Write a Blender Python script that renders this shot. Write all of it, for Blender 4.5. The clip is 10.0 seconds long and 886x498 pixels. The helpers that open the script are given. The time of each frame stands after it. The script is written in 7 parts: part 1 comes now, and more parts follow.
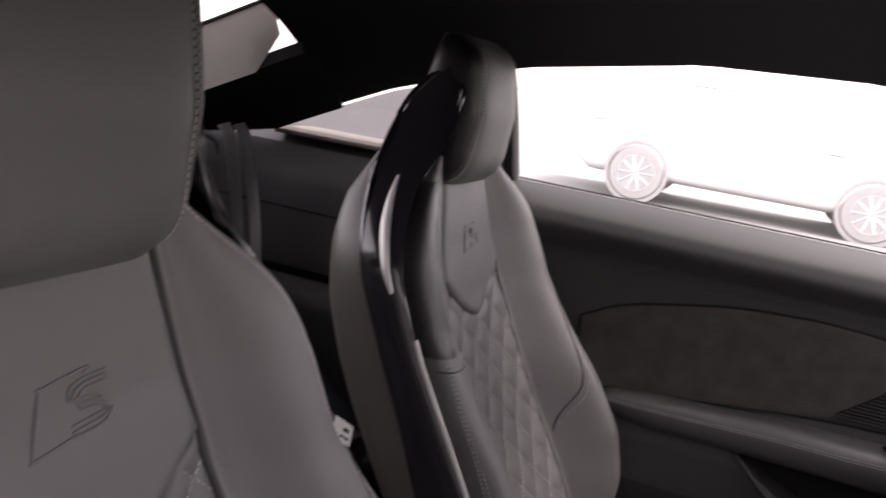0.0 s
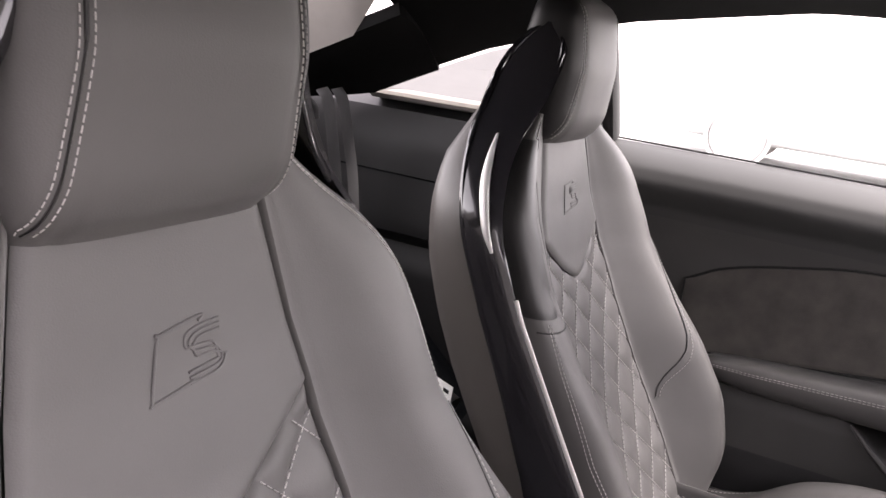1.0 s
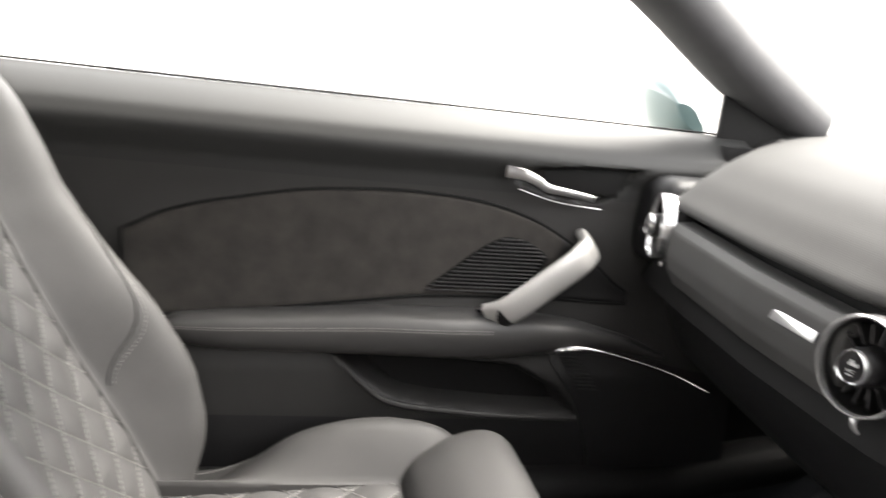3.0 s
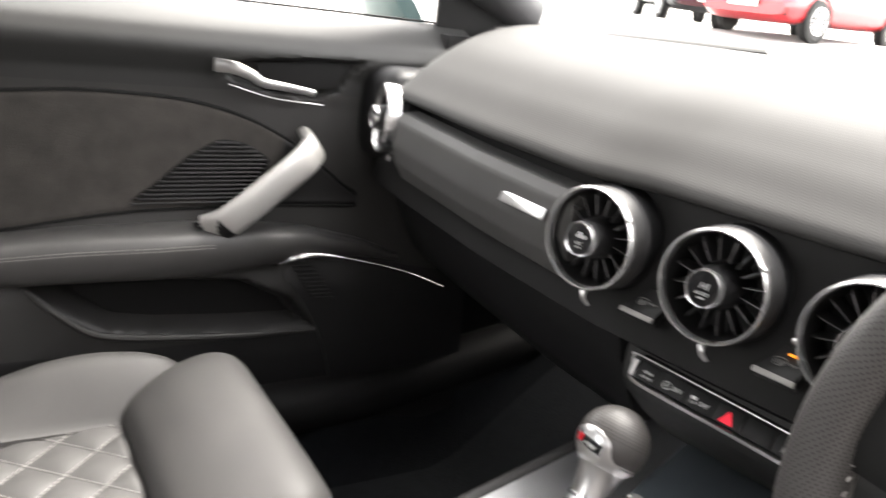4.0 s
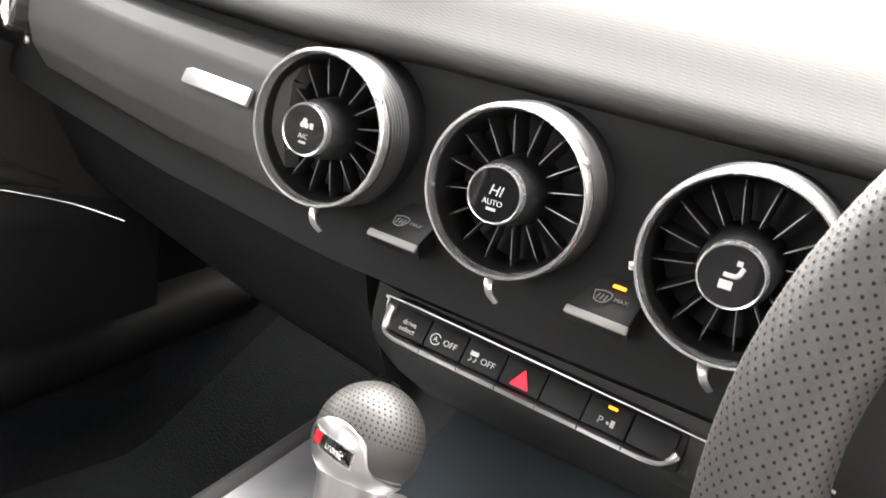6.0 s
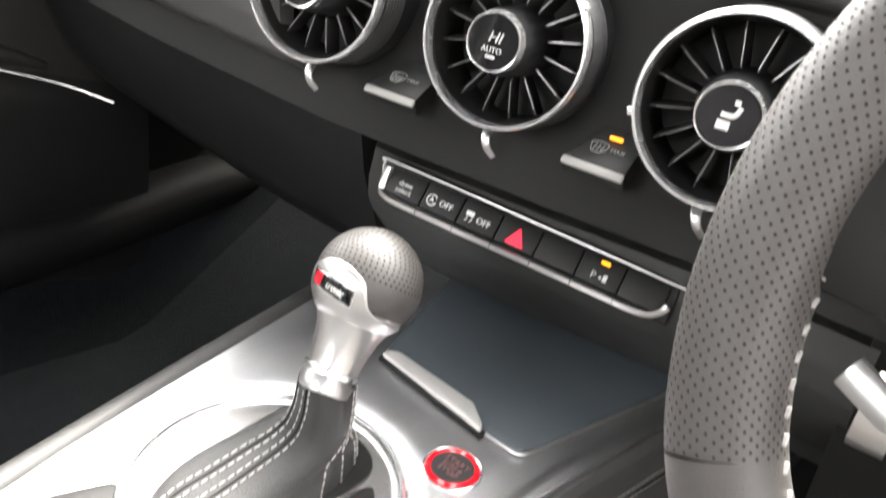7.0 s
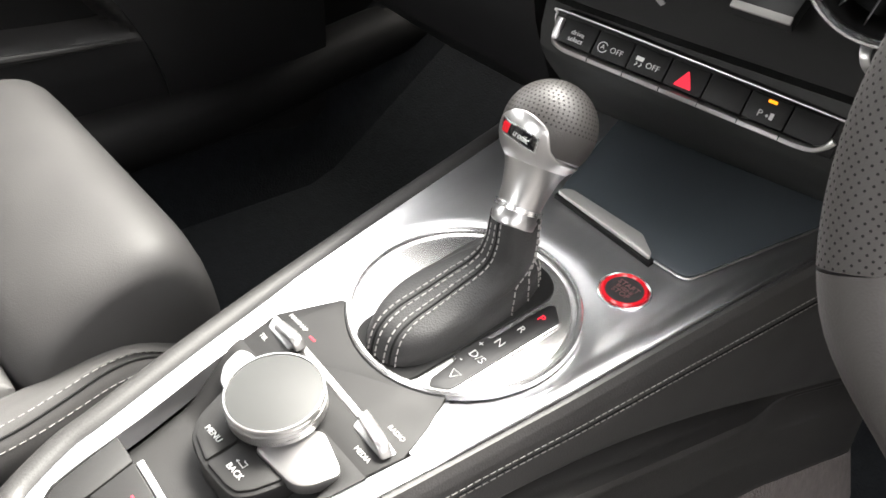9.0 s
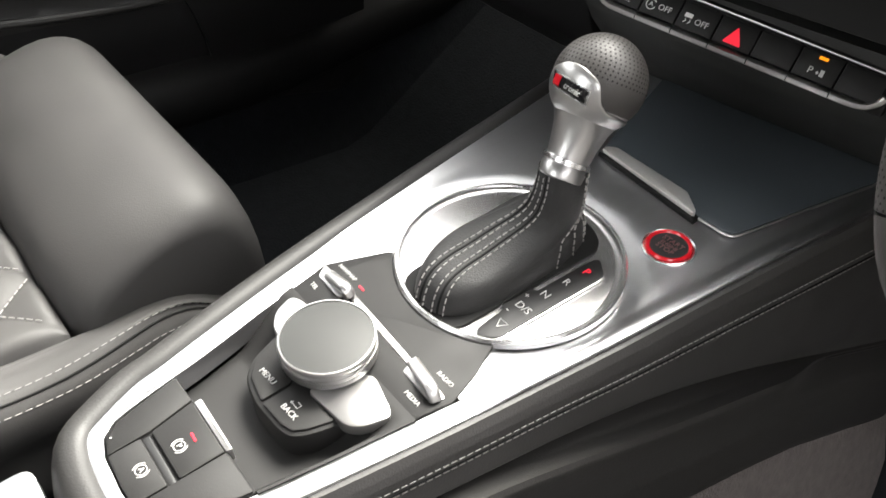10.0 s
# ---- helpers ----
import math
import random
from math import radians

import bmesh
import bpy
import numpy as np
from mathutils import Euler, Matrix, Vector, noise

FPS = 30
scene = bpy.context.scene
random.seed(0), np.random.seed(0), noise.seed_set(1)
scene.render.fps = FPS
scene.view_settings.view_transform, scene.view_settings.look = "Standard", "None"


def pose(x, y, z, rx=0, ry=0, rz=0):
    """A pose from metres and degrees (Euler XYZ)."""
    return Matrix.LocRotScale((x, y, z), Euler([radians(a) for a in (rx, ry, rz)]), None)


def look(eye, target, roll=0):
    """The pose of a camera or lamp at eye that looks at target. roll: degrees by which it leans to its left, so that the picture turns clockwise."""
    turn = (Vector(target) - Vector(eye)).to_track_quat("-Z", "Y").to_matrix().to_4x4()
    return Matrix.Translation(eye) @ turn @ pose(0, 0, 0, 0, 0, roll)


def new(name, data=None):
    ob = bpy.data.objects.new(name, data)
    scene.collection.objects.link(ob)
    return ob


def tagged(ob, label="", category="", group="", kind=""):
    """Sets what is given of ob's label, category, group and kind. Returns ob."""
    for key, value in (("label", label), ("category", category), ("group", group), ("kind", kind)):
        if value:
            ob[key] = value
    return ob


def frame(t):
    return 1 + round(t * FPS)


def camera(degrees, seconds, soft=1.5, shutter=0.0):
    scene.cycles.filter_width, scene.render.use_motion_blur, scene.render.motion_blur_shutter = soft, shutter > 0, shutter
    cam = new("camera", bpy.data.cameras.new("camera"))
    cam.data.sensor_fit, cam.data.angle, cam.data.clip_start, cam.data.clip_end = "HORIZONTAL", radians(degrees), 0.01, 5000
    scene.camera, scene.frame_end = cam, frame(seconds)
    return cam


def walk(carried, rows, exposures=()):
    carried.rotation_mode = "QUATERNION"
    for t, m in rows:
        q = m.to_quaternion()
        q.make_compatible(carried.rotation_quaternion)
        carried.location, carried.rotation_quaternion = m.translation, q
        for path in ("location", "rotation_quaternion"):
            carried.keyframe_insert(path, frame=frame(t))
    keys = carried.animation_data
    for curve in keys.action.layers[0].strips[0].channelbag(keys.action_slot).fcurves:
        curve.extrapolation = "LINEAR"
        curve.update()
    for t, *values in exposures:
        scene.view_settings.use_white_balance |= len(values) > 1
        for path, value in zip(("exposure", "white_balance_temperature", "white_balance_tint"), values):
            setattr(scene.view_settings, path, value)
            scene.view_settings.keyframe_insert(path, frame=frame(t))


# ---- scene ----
cam = camera(56.3, 10.0, shutter=0.5)
PATH = [
    (0, (0.699, 0.071, 1.079), (-1.154, -0.564, 0.678), 8.8),
    (0.5, (0.704, 0.065, 1.07), (-1.072, -0.72, 0.589), 8.8),
    (1, (0.695, 0.062, 1.064), (-1.058, -0.759, 0.563), 7.2),
    (1.5, (0.65, 0.054, 1.045), (-1.129, -0.732, 0.583), 5.2),
    (2, (0.555, 0.036, 1.029), (-1.332, -0.46, 0.588), 4.8),
    (2.5, (0.477, 0.042, 1.018), (-1.471, 0.04, 0.565), 5.0),
    (2.7, (0.463, 0.05, 1.014), (-1.475, 0.226, 0.553), 5.5),
    (4, (0.384, 0.095, 0.964), (-1.242, 1.094, 0.364), 6.9),
    (4.2, (0.37, 0.127, 0.957), (-1.186, 1.218, 0.333), 7.0),
    (4.4, (0.346, 0.158, 0.943), (-1.145, 1.319, 0.285), 7.1),
    (4.5, (0.332, 0.167, 0.935), (-1.125, 1.364, 0.269), 7.4),
    (5, (0.26, 0.224, 0.911), (-1.054, 1.579, 0.252), 8.6),
    (6.3, (0.223, 0.241, 0.866), (-0.915, 1.752, 0.216), 12.2),
    (6.5, (0.223, 0.236, 0.858), (-0.894, 1.751, 0.181), 13.1),
    (7, (0.234, 0.23, 0.849), (-0.845, 1.7, 0.029), 12.1),
    (7.5, (0.243, 0.219, 0.86), (-0.806, 1.575, -0.169), 10.2),
    (8, (0.254, 0.203, 0.868), (-0.826, 1.457, -0.255), 8.0),
    (8.5, (0.256, 0.189, 0.872), (-0.89, 1.329, -0.305), 5.4),
    (9, (0.255, 0.185, 0.877), (-0.908, 1.283, -0.323), 5.3),
    (9.5, (0.256, 0.176, 0.875), (-0.913, 1.237, -0.353), 5.2),
    (10, (0.257, 0.167, 0.872), (-0.909, 1.196, -0.385), 4.9),
]
EXPOSURES = [(0.0, 2.25, 7000, 30), (0.5, 3.1, 7000, 30), (1.0, 3.3, 7000, 26), (1.5, 3.15, 7000, 21), (2.0, 3.55, 7050, 16), (2.5, 3.5, 7050, 14), (4.0, 3.6, 7050, 15), (4.4, 3.78, 7050, 15), (5.2, 4.25, 7050, 15), (6.5, 4.55, 7050, 14), (7.5, 4.83, 7050, 13), (8.5, 4.35, 7000, 13),
             (9.2, 3.65, 7000, 13), (10.0, 3.26, 7000, 12)]
walk(cam, [(t, look(eye, target, roll)) for t, eye, target, roll in PATH], EXPOSURES)

# ---- world and light ----
world = bpy.data.worlds.new("overcast_sky")
scene.world = world
world.use_nodes = True
wn = world.node_tree.nodes
wl = world.node_tree.links
sky = wn.new("ShaderNodeTexSky")
sky.sky_type = "NISHITA"
sky.sun_disc = False
sky.sun_elevation = radians(54)
sky.sun_rotation = radians(-16)
sky.air_density = 1.0
sky.dust_density = 2.0
soft_sky = wn.new("ShaderNodeHueSaturation")
soft_sky.inputs["Saturation"].default_value = 0.15
soft_sky.inputs["Value"].default_value = 1.6
wl.new(sky.outputs[0], soft_sky.inputs["Color"])
wl.new(soft_sky.outputs[0], wn["Background"].inputs["Color"])
wn["Background"].inputs["Strength"].default_value = 0.135

sun = new("sun", bpy.data.lights.new("sun", "SUN"))
sun.data.energy = 1.8
sun.data.angle = radians(30)
sun.data.color = (0.97, 1.0, 0.97)
sun.matrix_world = look((0, 0, 0), (0.16, -0.566, -0.81))


# ---- materials ----
def material(name, color, rough=0.5, metal=0.0, grain=0.0, grain_size=0.001, vary=0.15, vary_size=0.03,
             coat=0.0, kind="noise", stretch=(1, 1, 1), emit=None, emit_power=0.0, rough_vary=0.0, spec=0.5, sheen=0.0):
    m = bpy.data.materials.new(name)
    m.use_nodes = True
    nt = m.node_tree
    b = nt.nodes["Principled BSDF"]
    b.inputs["Roughness"].default_value = rough
    b.inputs["Metallic"].default_value = metal
    b.inputs["Coat Weight"].default_value = coat
    b.inputs["Specular IOR Level"].default_value = spec
    b.inputs["Sheen Weight"].default_value = sheen
    geo = nt.nodes.new("ShaderNodeTexCoord")
    mapping = nt.nodes.new("ShaderNodeMapping")
    mapping.inputs["Scale"].default_value = stretch
    nt.links.new(geo.outputs["Object"], mapping.inputs["Vector"])
    n1 = nt.nodes.new("ShaderNodeTexNoise")
    n1.inputs["Scale"].default_value = 1.0 / vary_size
    n1.inputs["Detail"].default_value = 5.0
    nt.links.new(mapping.outputs[0], n1.inputs["Vector"])
    mix = nt.nodes.new("ShaderNodeMix")
    mix.data_type = "RGBA"
    lo = [c * (1 - vary) for c in color]
    hi = [min(1, c * (1 + vary)) for c in color]
    mix.inputs["A"].default_value = (*lo, 1)
    mix.inputs["B"].default_value = (*hi, 1)
    nt.links.new(n1.outputs["Fac"], mix.inputs["Factor"])
    nt.links.new(mix.outputs["Result"], b.inputs["Base Color"])
    if rough_vary:
        rr = nt.nodes.new("ShaderNodeMapRange")
        rr.inputs["From Min"].default_value, rr.inputs["From Max"].default_value = 0.3, 0.7
        rr.inputs["To Min"].default_value, rr.inputs["To Max"].default_value = max(0.02, rough - rough_vary), min(1, rough + rough_vary)
        nt.links.new(n1.outputs["Fac"], rr.inputs["Value"])
        nt.links.new(rr.outputs[0], b.inputs["Roughness"])
    if grain:
        if kind in ("voronoi", "weave"):
            g = nt.nodes.new("ShaderNodeTexVoronoi")
            out = g.outputs["Distance"]
            if kind == "weave":
                g.inputs["Randomness"].default_value = 0.0
        else:
            g = nt.nodes.new("ShaderNodeTexNoise")
            g.inputs["Detail"].default_value = 3.0
            out = g.outputs["Fac"]
        g.inputs["Scale"].default_value = 1.0 / grain_size
        nt.links.new(mapping.outputs[0], g.inputs["Vector"])
        bump = nt.nodes.new("ShaderNodeBump")
        bump.inputs["Strength"].default_value = grain
        bump.inputs["Distance"].default_value = grain_size * 0.5
        nt.links.new(out, bump.inputs["Height"])
        nt.links.new(bump.outputs[0], b.inputs["Normal"])
    if emit:
        b.inputs["Emission Color"].default_value = (*emit, 1)
        b.inputs["Emission Strength"].default_value = emit_power
    return m


def glass_material(name, tint=(0.9, 0.93, 0.92)):
    m = bpy.data.materials.new(name)
    m.use_nodes = True
    nt = m.node_tree
    out = nt.nodes["Material Output"]
    nt.nodes.remove(nt.nodes["Principled BSDF"])
    clear = nt.nodes.new("ShaderNodeBsdfTransparent")
    clear.inputs["Color"].default_value = (*tint, 1)
    shine = nt.nodes.new("ShaderNodeBsdfGlossy")
    shine.inputs["Roughness"].default_value = 0.02
    mix = nt.nodes.new("ShaderNodeMixShader")
    mix.inputs["Fac"].default_value = 0.025
    nt.links.new(clear.outputs[0], mix.inputs[1])
    nt.links.new(shine.outputs[0], mix.inputs[2])
    nt.links.new(mix.outputs[0], out.inputs["Surface"])
    return m


LEATHER = material("black_leather", (0.053, 0.0515, 0.0505), 0.58, spec=0.36, grain=0.14, grain_size=0.0010, kind="voronoi", vary=0.18, vary_size=0.05, rough_vary=0.05)
LEATHER_SOFT = material("console_leather", (0.047, 0.0457, 0.0448), 0.5, grain=0.14, grain_size=0.0012, kind="voronoi", vary=0.15, vary_size=0.04, rough_vary=0.05)
PERF = material("wheel_leather", (0.042, 0.039, 0.037), 0.5, grain=0.15, grain_size=0.001, kind="voronoi", vary=0.15, vary_size=0.03)
SUEDE = material("suede_cloth", (0.032, 0.0285, 0.0255), 0.95, grain=0.8, grain_size=0.0016, vary=0.75, vary_size=0.035, sheen=0.15)
DASH = material("soft_dash_plastic", (0.034, 0.0336, 0.0328), 0.8, spec=0.18, grain=0.10, grain_size=0.0017, kind="weave", vary=0.08, vary_size=0.05)
BAND = material("grey_dash_band", (0.062, 0.061, 0.0595), 0.6, spec=0.35, grain=0.10, grain_size=0.0015, vary=0.08, vary_size=0.05)
PLASTIC = material("dark_grained_plastic", (0.009, 0.009, 0.0095), 0.5, spec=0.4, grain=0.4, grain_size=0.0012, vary=0.15, vary_size=0.04)
DOOR_TOP = material("soft_door_plastic", (0.022, 0.0224, 0.022), 0.55, spec=0.35, grain=0.25, grain_size=0.0012, vary=0.1, vary_size=0.05)
PLASTIC_GREY = material("grey_soft_plastic", (0.028, 0.0273, 0.0267), 0.5, spec=0.36, grain=0.3, grain_size=0.0012, vary=0.12, vary_size=0.05)
MATT_BLACK = material("matt_black", (0.006, 0.006, 0.006), 0.7, spec=0.25, grain=0.2, grain_size=0.001, vary=0.1)
GLOSS = material("piano_black", (0.008, 0.008, 0.009), 0.06, coat=0.6, vary=0.1, vary_size=0.02)
SATIN = material("satin_aluminium", (0.52, 0.515, 0.51), 0.34, 0.95, vary=0.04, vary_size=0.02)
HANDLE = material("satin_silver_paint", (0.55, 0.54, 0.52), 0.45, 0.55, vary=0.04, vary_size=0.03)
ALU = material("brushed_aluminium_trim", (0.66, 0.665, 0.68), 0.33, 1.0, grain=0.05, grain_size=0.0005, vary=0.05, vary_size=0.006, stretch=(1, 0.05, 1), rough_vary=0.04)
CHROME = material("bright_chrome", (0.78, 0.78, 0.78), 0.22, 0.9, vary=0.03, vary_size=0.02)
SHELL = material("satin_shell_plastic", (0.080, 0.073, 0.066), 0.42, grain=0.2, grain_size=0.0012, vary=0.1, vary_size=0.05)
SIDE_PANEL = material("glossy_dark_plastic", (0.013, 0.0125, 0.0138), 0.17, coat=0.5, vary=0.1, vary_size=0.05, rough_vary=0.04)
BLADE_GLINT = material("blade_glint_metal", (0.22, 0.22, 0.225), 0.30, 0.8, vary=0.06)
LID = material("blue_grey_lid_plastic", (0.05, 0.06, 0.068), 0.42, grain=0.15, grain_size=0.0008, vary=0.08, vary_size=0.04)
KEY = material("soft_touch_key", (0.013, 0.013, 0.0135), 0.5, grain=0.15, grain_size=0.0008, vary=0.08)
PANEL = material("dark_soft_panel", (0.0125, 0.0122, 0.0120), 0.58, spec=0.32, grain=0.2, grain_size=0.0007, vary=0.1, vary_size=0.02, rough_vary=0.04)
CONSOLE_LOW = material("lower_console_plastic", (0.030, 0.029, 0.028), 0.5, spec=0.4, grain=0.35, grain_size=0.0012, vary=0.15, vary_size=0.04)
POLISHED = material("polished_plate", (0.72, 0.715, 0.71), 0.27, 1.0, vary=0.04, vary_size=0.02)
LIP = material("dull_metal_lip", (0.24, 0.235, 0.225), 0.5, 0.3, vary=0.05)
CENTRE = material("dark_centre_plastic", (0.015, 0.0152, 0.0152), 0.5, spec=0.4, grain=0.35, grain_size=0.0012, vary=0.15, vary_size=0.04)
SWITCH = material("matt_switch_face", (0.007, 0.007, 0.0072), 0.55, spec=0.3, grain=0.1, grain_size=0.0008, vary=0.08)
CHIN = material("grey_chin_plastic", (0.026, 0.0268, 0.026), 0.55, spec=0.35, grain=0.3, grain_size=0.0012, vary=0.12, vary_size=0.05)
TOUCH = material("grey_touch_face", (0.035, 0.036, 0.035), 0.55, spec=0.35, vary=0.05, vary_size=0.02)
THREAD = material("pale_thread", (0.30, 0.29, 0.28), 0.8, vary=0.15, vary_size=0.004)
PRINT = material("white_print", (0.55, 0.55, 0.54), 0.6, vary=0.02)
PRINT_GREY = material("faint_grey_print", (0.20, 0.20, 0.195), 0.6, vary=0.02)
PRINT_RED = material("dull_red_print", (0.16, 0.07, 0.07), 0.6, vary=0.02)
PRINT_DIM = material("grey_print", (0.75, 0.75, 0.74), 0.6, vary=0.02)
RED_LIT = material("red_backlight", (0.6, 0.02, 0.04), 0.4, emit=(1.0, 0.02, 0.05), emit_power=0.07)
RED_RING = material("red_ring", (0.5, 0.012, 0.02), 0.2, coat=0.5, emit=(1.0, 0.01, 0.03), emit_power=0.012)
AMBER = material("amber_lamp", (0.8, 0.26, 0.01), 0.4, emit=(1.0, 0.30, 0.01), emit_power=0.12)
CARPET = material("dark_carpet", (0.011, 0.0125, 0.0143), 0.98, spec=0.2, grain=1.0, grain_size=0.0025, vary=0.4, vary_size=0.012)
CARPET_BROWN = material("brown_grey_carpet", (0.13, 0.115, 0.11), 0.98, grain=1.0, grain_size=0.0025, vary=0.3, vary_size=0.008)
LINER = material("black_headliner_cloth", (0.005, 0.005, 0.005), 0.95, spec=0.1, grain=0.5, grain_size=0.0012, vary=0.2, vary_size=0.03)
GAITER = material("gaiter_leather", (0.026, 0.026, 0.026), 0.55, spec=0.35, grain=0.3, grain_size=0.0011, kind="voronoi", vary=0.15, vary_size=0.03)
PILLAR = material("grey_pillar_cloth", (0.06, 0.06, 0.062), 0.9, grain=0.4, grain_size=0.0012, vary=0.15, vary_size=0.03)
# trim next to the rear glass, the daylight on it put into the colour
TRIM_DAYLIT = material("daylit_trim_cloth", (0.21, 0.196, 0.18), 0.85, grain=0.4, grain_size=0.0015, vary=0.1, vary_size=0.03)
BELT = material("belt_webbing", (0.03, 0.03, 0.031), 0.8, grain=0.6, grain_size=0.0012, vary=0.1)
PAPER = material("white_card", (0.75, 0.74, 0.7), 0.7, vary=0.05)
GLASS = glass_material("car_glass")
TINTED = glass_material("privacy_glass", (0.22, 0.226, 0.232))
# the seat leather again, with the shade of its sides put into the colour
SHADE_LEATHER = material("shaded_side_leather", (0.009, 0.0088, 0.0088), 0.45, spec=0.28, grain=0.14, grain_size=0.0010, kind="voronoi", vary=0.18, vary_size=0.05, rough_vary=0.05)
HOLE = material("leather_hole", (0.016, 0.0155, 0.015), 0.8, spec=0.2, vary=0.1)
BLOCK_WALL = material("grey_light_block", (0.12, 0.117, 0.114), 0.9, grain=0.5, grain_size=0.01, vary=0.2, vary_size=0.3)
TARMAC = material("pale_concrete", (0.22, 0.214, 0.205), 0.9, grain=0.4, grain_size=0.02, vary=0.15, vary_size=0.6)
RED_PAINT = material("red_car_paint", (0.42, 0.008, 0.016), 0.3, coat=0.8, vary=0.04)
WHITE_PAINT = material("white_car_paint", (0.75, 0.76, 0.77), 0.3, coat=0.8, vary=0.03)
BLACK_PAINT = material("black_car_paint", (0.012, 0.012, 0.014), 0.25, coat=0.8, vary=0.05)
TEAL_PAINT = material("teal_grey_paint", (0.07, 0.105, 0.105), 0.3, coat=0.8, vary=0.05)
# car windows with the white sky's reflection painted into a pale base colour
SKY_GLASS = material("sky_lit_glass", (0.55, 0.57, 0.58), 0.1, coat=0.5, vary=0.05)
# black rubber paled so it burns out: the glare is put into the colour
WASHED_RUBBER = material("washed_out_rubber", (0.36, 0.352, 0.345), 0.9, grain=0.3, grain_size=0.01, vary=0.2)
TYRE = material("tyre_rubber", (0.02, 0.02, 0.02), 0.85, grain=0.3, grain_size=0.01, vary=0.2)
RIM = material("alloy_rim", (0.55, 0.56, 0.57), 0.3, 0.9, vary=0.05)
DARK_GLASS = material("tinted_glass", (0.015, 0.018, 0.02), 0.05, coat=0.5, vary=0.05)
LAMP = material("headlamp_glass", (0.5, 0.52, 0.54), 0.1, coat=0.8, vary=0.05)


# ---- mesh helpers ----
def ip(v, table):
    return float(np.interp(v, [a for a, _ in table], [b for _, b in table]))


def mesh_bm(verts, faces):
    bm = bmesh.new()
    vs = [bm.verts.new(v) for v in verts]
    for f in faces:
        bm.faces.new([vs[i] for i in f])
    return bm


def finish(bm):
    bmesh.ops.recalc_face_normals(bm, faces=bm.faces)
    return bm


def thing(name, at, label, category, group="", kind=""):
    ob = new(name)
    ob.location = at
    ob.empty_display_size = 0.05
    return tagged(ob, label, category, group, kind)


def root_of(ob):
    while ob.parent:
        ob = ob.parent
    return ob


def part(name, bm, mat, parent=None, label="", smooth=True, sharp=35):
    """Links a bmesh in world places as one mesh object under its thing."""
    if parent is not None:
        bmesh.ops.translate(bm, verts=bm.verts, vec=-Vector(root_of(parent).location))
    finish(bm)
    me = bpy.data.meshes.new(name)
    bm.to_mesh(me)
    bm.free()
    me.materials.append(mat)
    if smooth:
        me.polygons.foreach_set("use_smooth", [True] * len(me.polygons))
        me.set_sharp_from_angle(angle=radians(sharp))
    ob = new(name, me)
    if parent is not None:
        ob.parent = parent
    if label:
        tagged(ob, label)
    return ob


def loft(rings, closed=True, cap=True):
    """Skin through equal rings of points."""
    n = len(rings[0])
    verts = [p for r in rings for p in r]
    faces = []
    for i in range(len(rings) - 1):
        for j in range(n if closed else n - 1):
            a, b = i * n + j, i * n + (j + 1) % n
            faces.append((a, b, b + n, a + n))
    if cap and closed:
        faces.append(tuple(range(n)))
        faces.append(tuple(range((len(rings) - 1) * n, len(rings) * n)))
    return mesh_bm(verts, faces)


def sheet(fn, nu, nv, thick=0.0):
    """A surface fn(u, v), u and v from 0 to 1, with thickness towards the back of its normals."""
    g = np.array([[tuple(fn(i / nu, j / nv)) for j in range(nv + 1)] for i in range(nu + 1)])
    m = nv + 1
    quad = [(i * m + j, (i + 1) * m + j, (i + 1) * m + j + 1, i * m + j + 1) for i in range(nu) for j in range(nv)]
    verts = g.reshape(-1, 3)
    if not thick:
        return mesh_bm(verts.tolist(), quad)
    gu = np.gradient(g, axis=0)
    gv = np.gradient(g, axis=1)
    n = np.cross(gu, gv)
    n /= np.maximum(np.linalg.norm(n, axis=2, keepdims=True), 1e-9)
    back = (g - n * thick).reshape(-1, 3)
    k = len(verts)
    faces = quad + [tuple(k + q for q in reversed(f)) for f in quad]
    edge = [(i * m) for i in range(nu + 1)] + [nu * m + j for j in range(1, m)] + [i * m + nv for i in range(nu - 1, -1, -1)] + [j for j in range(nv - 1, 0, -1)]
    for a, b in zip(edge, edge[1:] + edge[:1]):
        faces.append((b, a, a + k, b + k))
    return mesh_bm(np.vstack([verts, back]).tolist(), faces)


def spline(pts, n):
    """n + 1 points along a smooth curve through pts."""
    p = [Vector(q) for q in pts]
    p = [p[0] * 2 - p[1]] + p + [p[-1] * 2 - p[-2]]
    out = []
    k = len(p) - 3
    for i in range(n + 1):
        s = i / n * k
        j = min(int(s), k - 1)
        t = s - j
        a, b, c, d = p[j:j + 4]
        out.append(0.5 * ((2 * b) + (c - a) * t + (2 * a - 5 * b + 4 * c - d) * t * t + (3 * b - a - 3 * c + d) * t ** 3))
    return out


def frames_along(path, up=(0, 0, 1), closed=False):
    """Side and up vectors along a path."""
    out = []
    n = len(path)
    for i, p in enumerate(path):
        a = path[(i - 1) % n] if closed else path[max(i - 1, 0)]
        b = path[(i + 1) % n] if closed else path[min(i + 1, n - 1)]
        d = (Vector(b) - Vector(a)).normalized()
        s = d.cross(Vector(up))
        if s.length < 1e-4:
            s = d.cross(Vector((1, 0, 0)))
        s.normalize()
        out.append((s, s.cross(d).normalized()))
    return out


